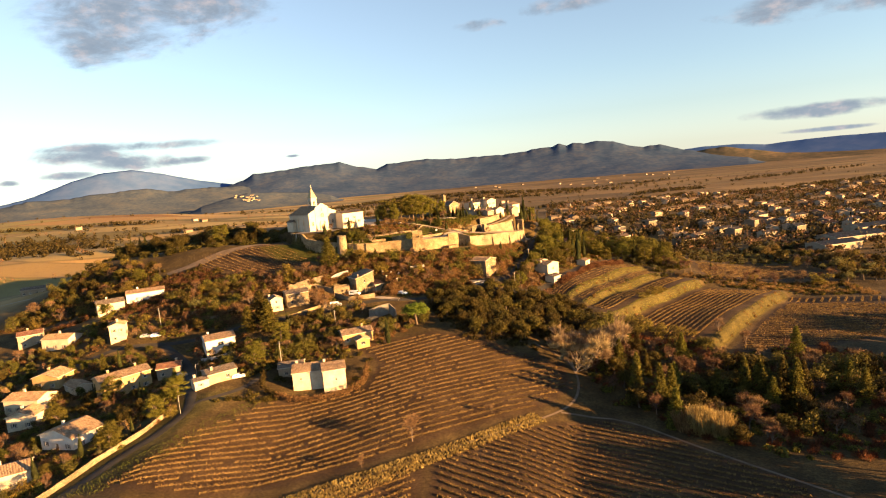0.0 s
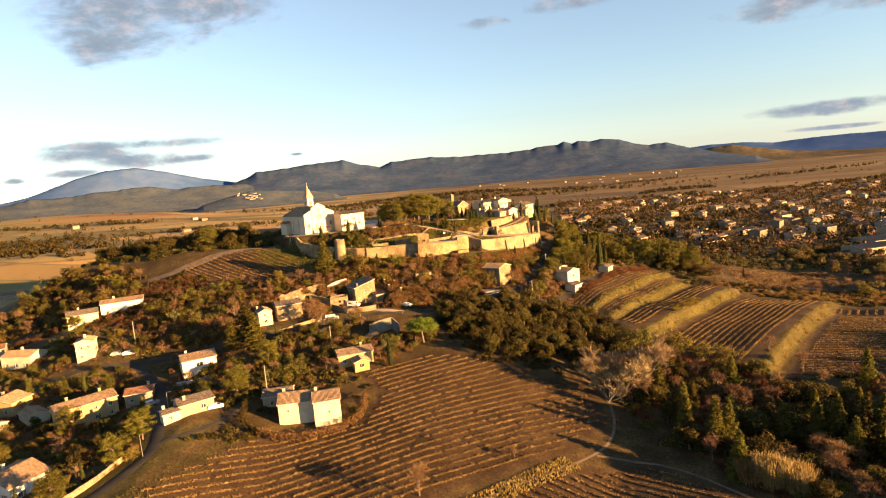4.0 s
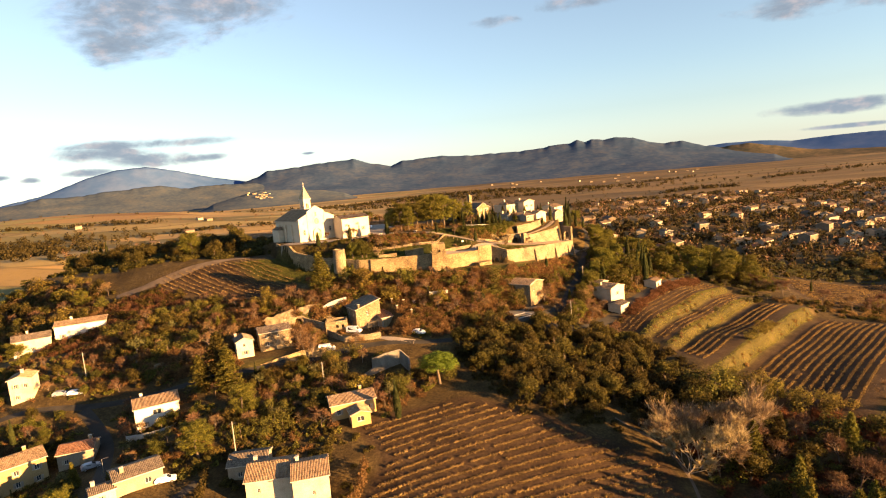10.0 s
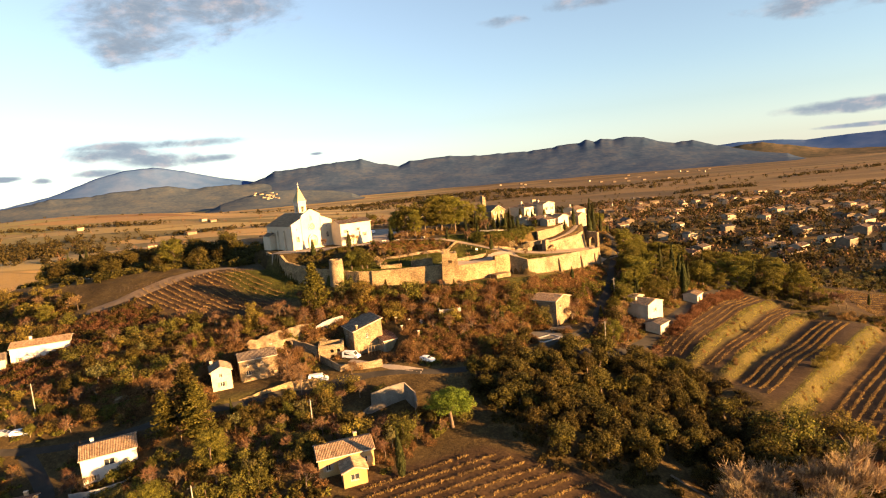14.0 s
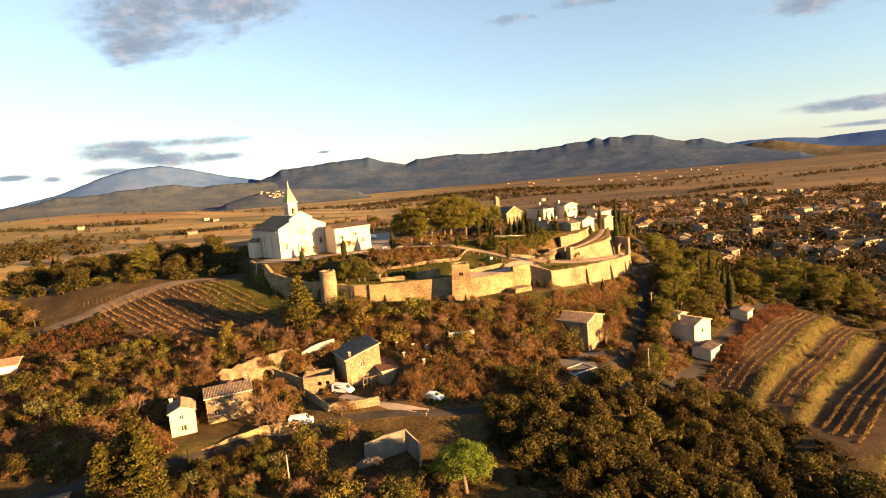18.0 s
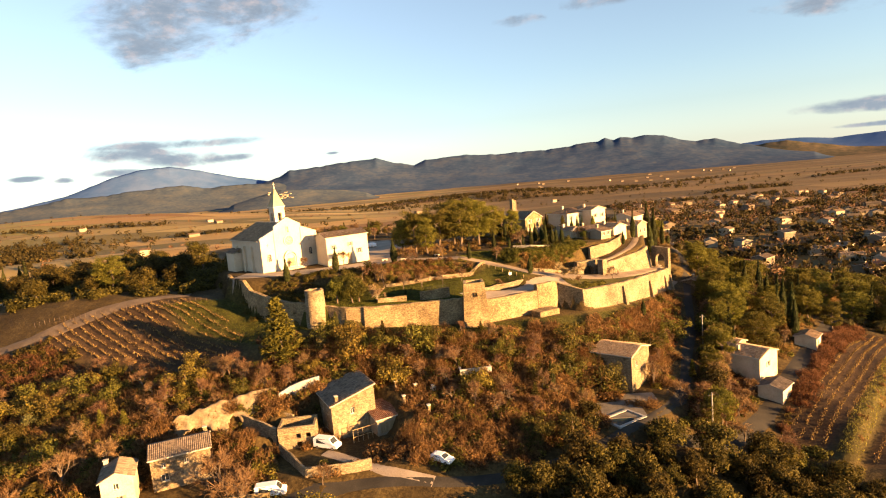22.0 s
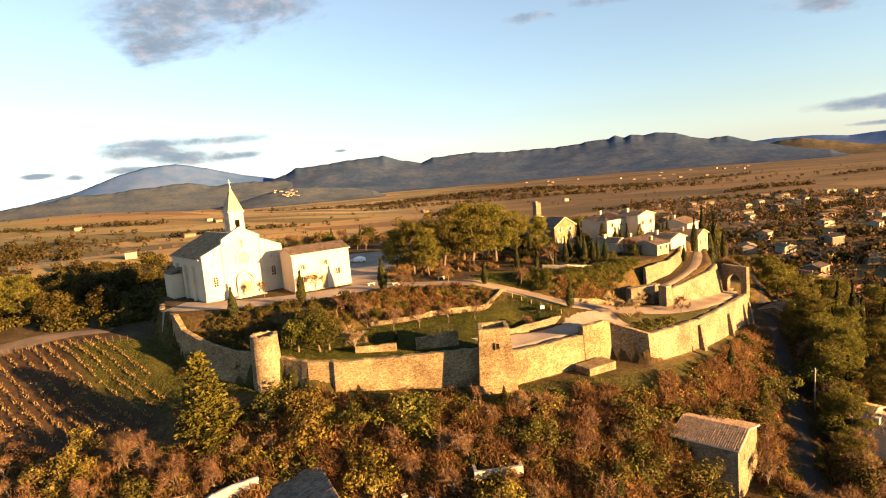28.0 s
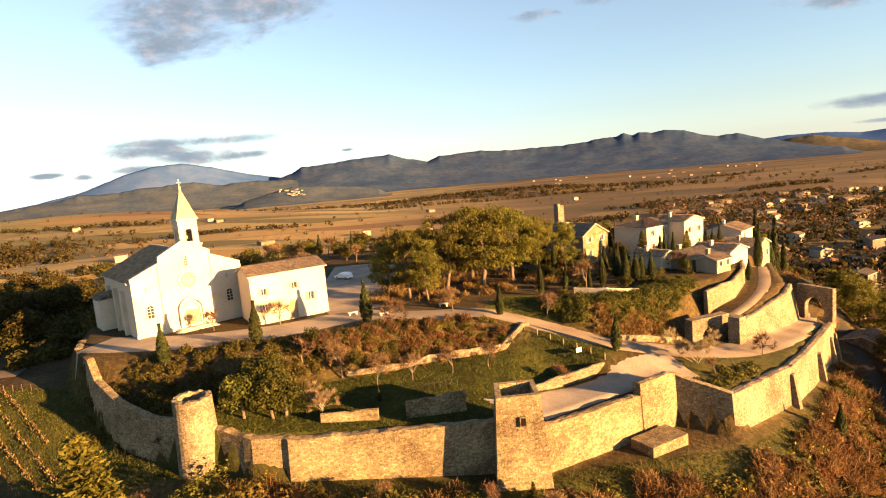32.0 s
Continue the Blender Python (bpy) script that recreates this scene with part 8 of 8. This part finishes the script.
part("rim", Geo().box(-3.2, 3.2, -2.2, -1.8, -0.6, 0.5).box(-3.2, 3.2, 1.8, 2.2, -0.6, 0.5).box(-3.2, -2.8, -1.8, 1.8, -0.6, 0.5).box(2.8, 3.2, -1.8, 1.8, -0.6, 0.5), CONCRETE, tank)
part("water", Geo().box(-2.8, 2.8, -1.8, 1.8, -0.6, 0.1), WATER, tank)


# garden of the wild yard: terrace walls, pillars and rubble
stone_wall("upper_yard_wall", "pale ruined wall stub in the wild garden", [(-20.5, 271.5, level(-20.5, 271.5) + 2.0), (-17.5, 272.6, level(-17.5, 272.6) + 2.2), (-15.6, 273.0, level(-15.6, 273) + 1.4)], 0.5, batter=0, mat=RUBBLE_PALE, sink=1.0)
for x, y in ((-26.5, 262.5), (-21.6, 260.0), (-24.5, 265.5), (-28.5, 266.5)):
    pier = thing("stone_pillar", "short pale stone pillar in the wild garden", "pillar", pose(x, y, level(x, y), 0, 0, 30), "stone pillars")
    part("shaft", Geo().box(-0.25, 0.25, -0.25, 0.25, -0.3, 1.5), RUBBLE_PALE, pier)
    part("cap", Geo().box(-0.34, 0.34, -0.34, 0.34, 1.5, 1.68), TRIM, pier)
hut = thing("plaster_block", "white plastered block in the wild garden", "block", pose(-21.0, 265.6, level(-21.0, 265.6), 0, 0, 20))
part("base", Geo().box(-0.6, 0.6, -0.5, 0.5, -0.3, 0.8), RENDERS[1], hut)
part("top", Geo().box(-0.35, 0.35, -0.3, 0.3, 0.8, 1.35), RENDERS[1], hut)
# rocks of the cliff below the walls, with the mouths of old cellars
def rock(x, y, w, d, h, a, seed, name="rock_outcrop", sink=1.0):
    bm = bmesh.new()
    bmesh.ops.create_icosphere(bm, subdivisions=3, radius=1.0)
    for v in bm.verts:
        n = v.co.normalized()
        k = 1 + 0.35 * noise.noise(n * 1.4 + Vector((seed, 0, 0))) + 0.14 * noise.noise(n * 4 + Vector((0, seed, 0)))
        v.co = Vector((n.x * w * k, n.y * d * k, n.z * h * k))
    me = bpy.data.meshes.new(name)
    bm.to_mesh(me)
    bm.free()
    me.materials.append(ROCK)
    ob = new(name, me)
    ob.matrix_world = pose(x, y, level(x, y) - sink - h * 0.1, 0, 0, a)
    return tagged(ob, "pale eroded sandstone outcrop on the slope", "rock", "rock outcrops")


for k, (x, y, w, d, h, a) in enumerate(((-9, 265, 2.6, 1.4, 1.4, 0), (-16, 266, 2.2, 1.2, 1.6, 20), (31, 299, 2.2, 1.2, 1.6, 40), (-6.5, 143.8, 0.9, 0.6, 0.5, 0), (-96, 240, 3.5, 1.6, 2.2, 20), (-92, 252, 3.0, 1.4, 2.0, 20))):
    rock(x, y, w, d, h, a, k)
def cliff(name, label, pts, base, caves=(), seed=1):
    """A craggy rock face along (x, y, top), its face on the right hand of the line, with caves (place along it, half width, height, depth)."""
    p = np.array(pts, float)
    run = np.r_[0, np.cumsum(np.hypot(*np.diff(p[:, :2], axis=0).T))]
    t = np.arange(0, run[-1], 0.4)
    rows = np.stack([np.interp(t, run, p[:, k]) for k in range(3)], -1)
    way = np.gradient(rows[:, :2], axis=0)
    way /= np.hypot(way[:, 0], way[:, 1])[:, None]
    high = 18
    g = Geo()
    for (x, y, top), (wx, wy), at in zip(rows, way, t):
        top = top + 0.9 * noise.noise(Vector((at * 0.5, seed, 3.0)))
        for k in range(high + 3):
            u = min(1.0, k / high)
            z = base - 1.5 + (top - base + 1.5) * u
            crag = 1.3 * noise.noise(Vector((x * 0.22, y * 0.22, z * 0.3 + seed))) + 0.55 * noise.noise(Vector((x * 0.8, y * 0.8, z * 1.1 + seed)))
            out = 1.2 * (1 - u) - 0.5 + crag + 0.6 * math.sin(u * 5.0)
            for c, half, tall, deep in caves:
                q = 1 - ((at - c) / half) ** 2
                if q > 0 and z < base + tall * math.sqrt(q):
                    out -= deep * min(1.0, q * 2.5)
            if k > high:
                out -= (k - high) * 2.0
                z -= 0.5 * (k - high) ** 2
            g.v.append((x + wy * out, y - wx * out, z))
    m = high + 3
    for i in range(len(rows) - 1):
        for k in range(m - 1):
            n = i * m + k
            g.f.append((n, n + m, n + m + 1, n + 1))
    return tagged(new(name, g.mesh(name, ROCK, True)), label, "cliff")


cliff("sandstone_cliff", "pale eroded sandstone cliff with dark caves above the cottages", [(-73, 254.6, 28.4), (-68.5, 257.0, 32.0), (-63, 259.2, 33.0), (-60, 261.2, 33.4), (-55.5, 263.4, 34.0), (-50.5, 265.4, 33.4)], 26.0, ((8.6, 3.7, 3.4, 4.0), (15.0, 1.7, 4.2, 3.5)), 9)
cliff("barn_cliff", "pale eroded sandstone cliff behind the barn", [(8, 280.5, 31.4), (14, 283.8, 33.0), (20, 287.0, 33.4), (27, 291.8, 32.6), (31, 297, 31.6)], 27.0, ((13.0, 0.9, 3.4, 2.0),), 10)

# posts, benches and garden things inside the walls
fence = thing("post_row", "row of short wooden posts along the lawn", "posts")
for k in range(7):
    x, y = -9.5 + 1.7 * k, 308.4 - 0.9 * k
    part("post", Geo().tube((x, y, level(x, y) - 0.2), (x, y, level(x, y) + 0.9), 0.07, 0.06, 6, True), WOOD, fence)
for x, y, a in ((-36.5, 316.4, 30), (-31, 314.8, 10), (-22, 319.0, 5)):
    b = thing("stone_bench", "pale stone block bench at the edge of the forecourt", "bench", pose(x, y, level(x, y) + 0.1, 0, 0, a), "stone benches")
    part("seat", Geo().box(-0.8, 0.8, -0.25, 0.25, 0.34, 0.48), TRIM, b)
    for s in (-0.55, 0.55):
        part("leg", Geo().box(s - 0.12, s + 0.12, -0.2, 0.2, -0.2, 0.337), TRIM, b)
sign = thing("sign_post", "small information sign on two posts", "sign", pose(-2.6, 304.0, level(-2.6, 304.0), 0, 0, 30))
for s in (-0.35, 0.35):
    part("post", Geo().tube((s, 0, -0.3), (s, 0, 1.5), 0.04, 0.04, 6, True), IRON, sign)
part("board", Geo().box(-0.45, 0.45, -0.06, -0.042, 0.8, 1.45), RENDERS[1], sign)
rail = thing("iron_railing", "low iron railing at the edge of the lawn", "railing")
for k in range(9):
    x, y = -24.5 + 0.7 * k, 294.2 + 0.25 * k
    part("baluster", Geo().tube((x, y, level(x, y) - 0.1), (x, y, level(x, y) + 1.0), 0.025, 0.025, 5, True), IRON, rail)
part("handrail", Geo().tube((-24.5, 294.2, level(-24.5, 294.2) + 1.0), (-18.9, 296.2, level(-18.9, 296.2) + 1.0), 0.03, 0.03, 6, True), IRON, rail)
# trellis before the farmhouse
trellis = thing("wooden_trellis", "rough wooden trellis and fence before the farmhouse", "trellis")
for k in range(8):
    u = k * 0.95
    x, y = -35.6 + u * 0.84, 256.6 + u * 0.54
    part("post", Geo().tube((x, y, level(x, y) - 0.3), (x, y, level(x, y) + 2.6), 0.06, 0.05, 6, True), WOOD, trellis)
for h in (1.1, 2.5):
    a, b = (-35.6, 256.6), (-35.6 + 6.65 * 0.84, 256.6 + 6.65 * 0.54)
    part("rail", Geo().tube((*a, level(*a) + h), (*b, level(*b) + h), 0.05, 0.05, 6, True), WOOD, trellis)
# fence of stakes above the western vineyard
stakes = thing("vineyard_fence", "line of thin wooden stakes above the western vineyard", "fence")
for k in range(34):
    x, y = -132 + 1.5 * k, 305.0 - 0.05 * k
    part("stake", Geo().tube((x, y, level(x, y) - 0.2), (x, y, level(x, y) + 1.2), 0.04, 0.035, 5, True), BARK, stakes)
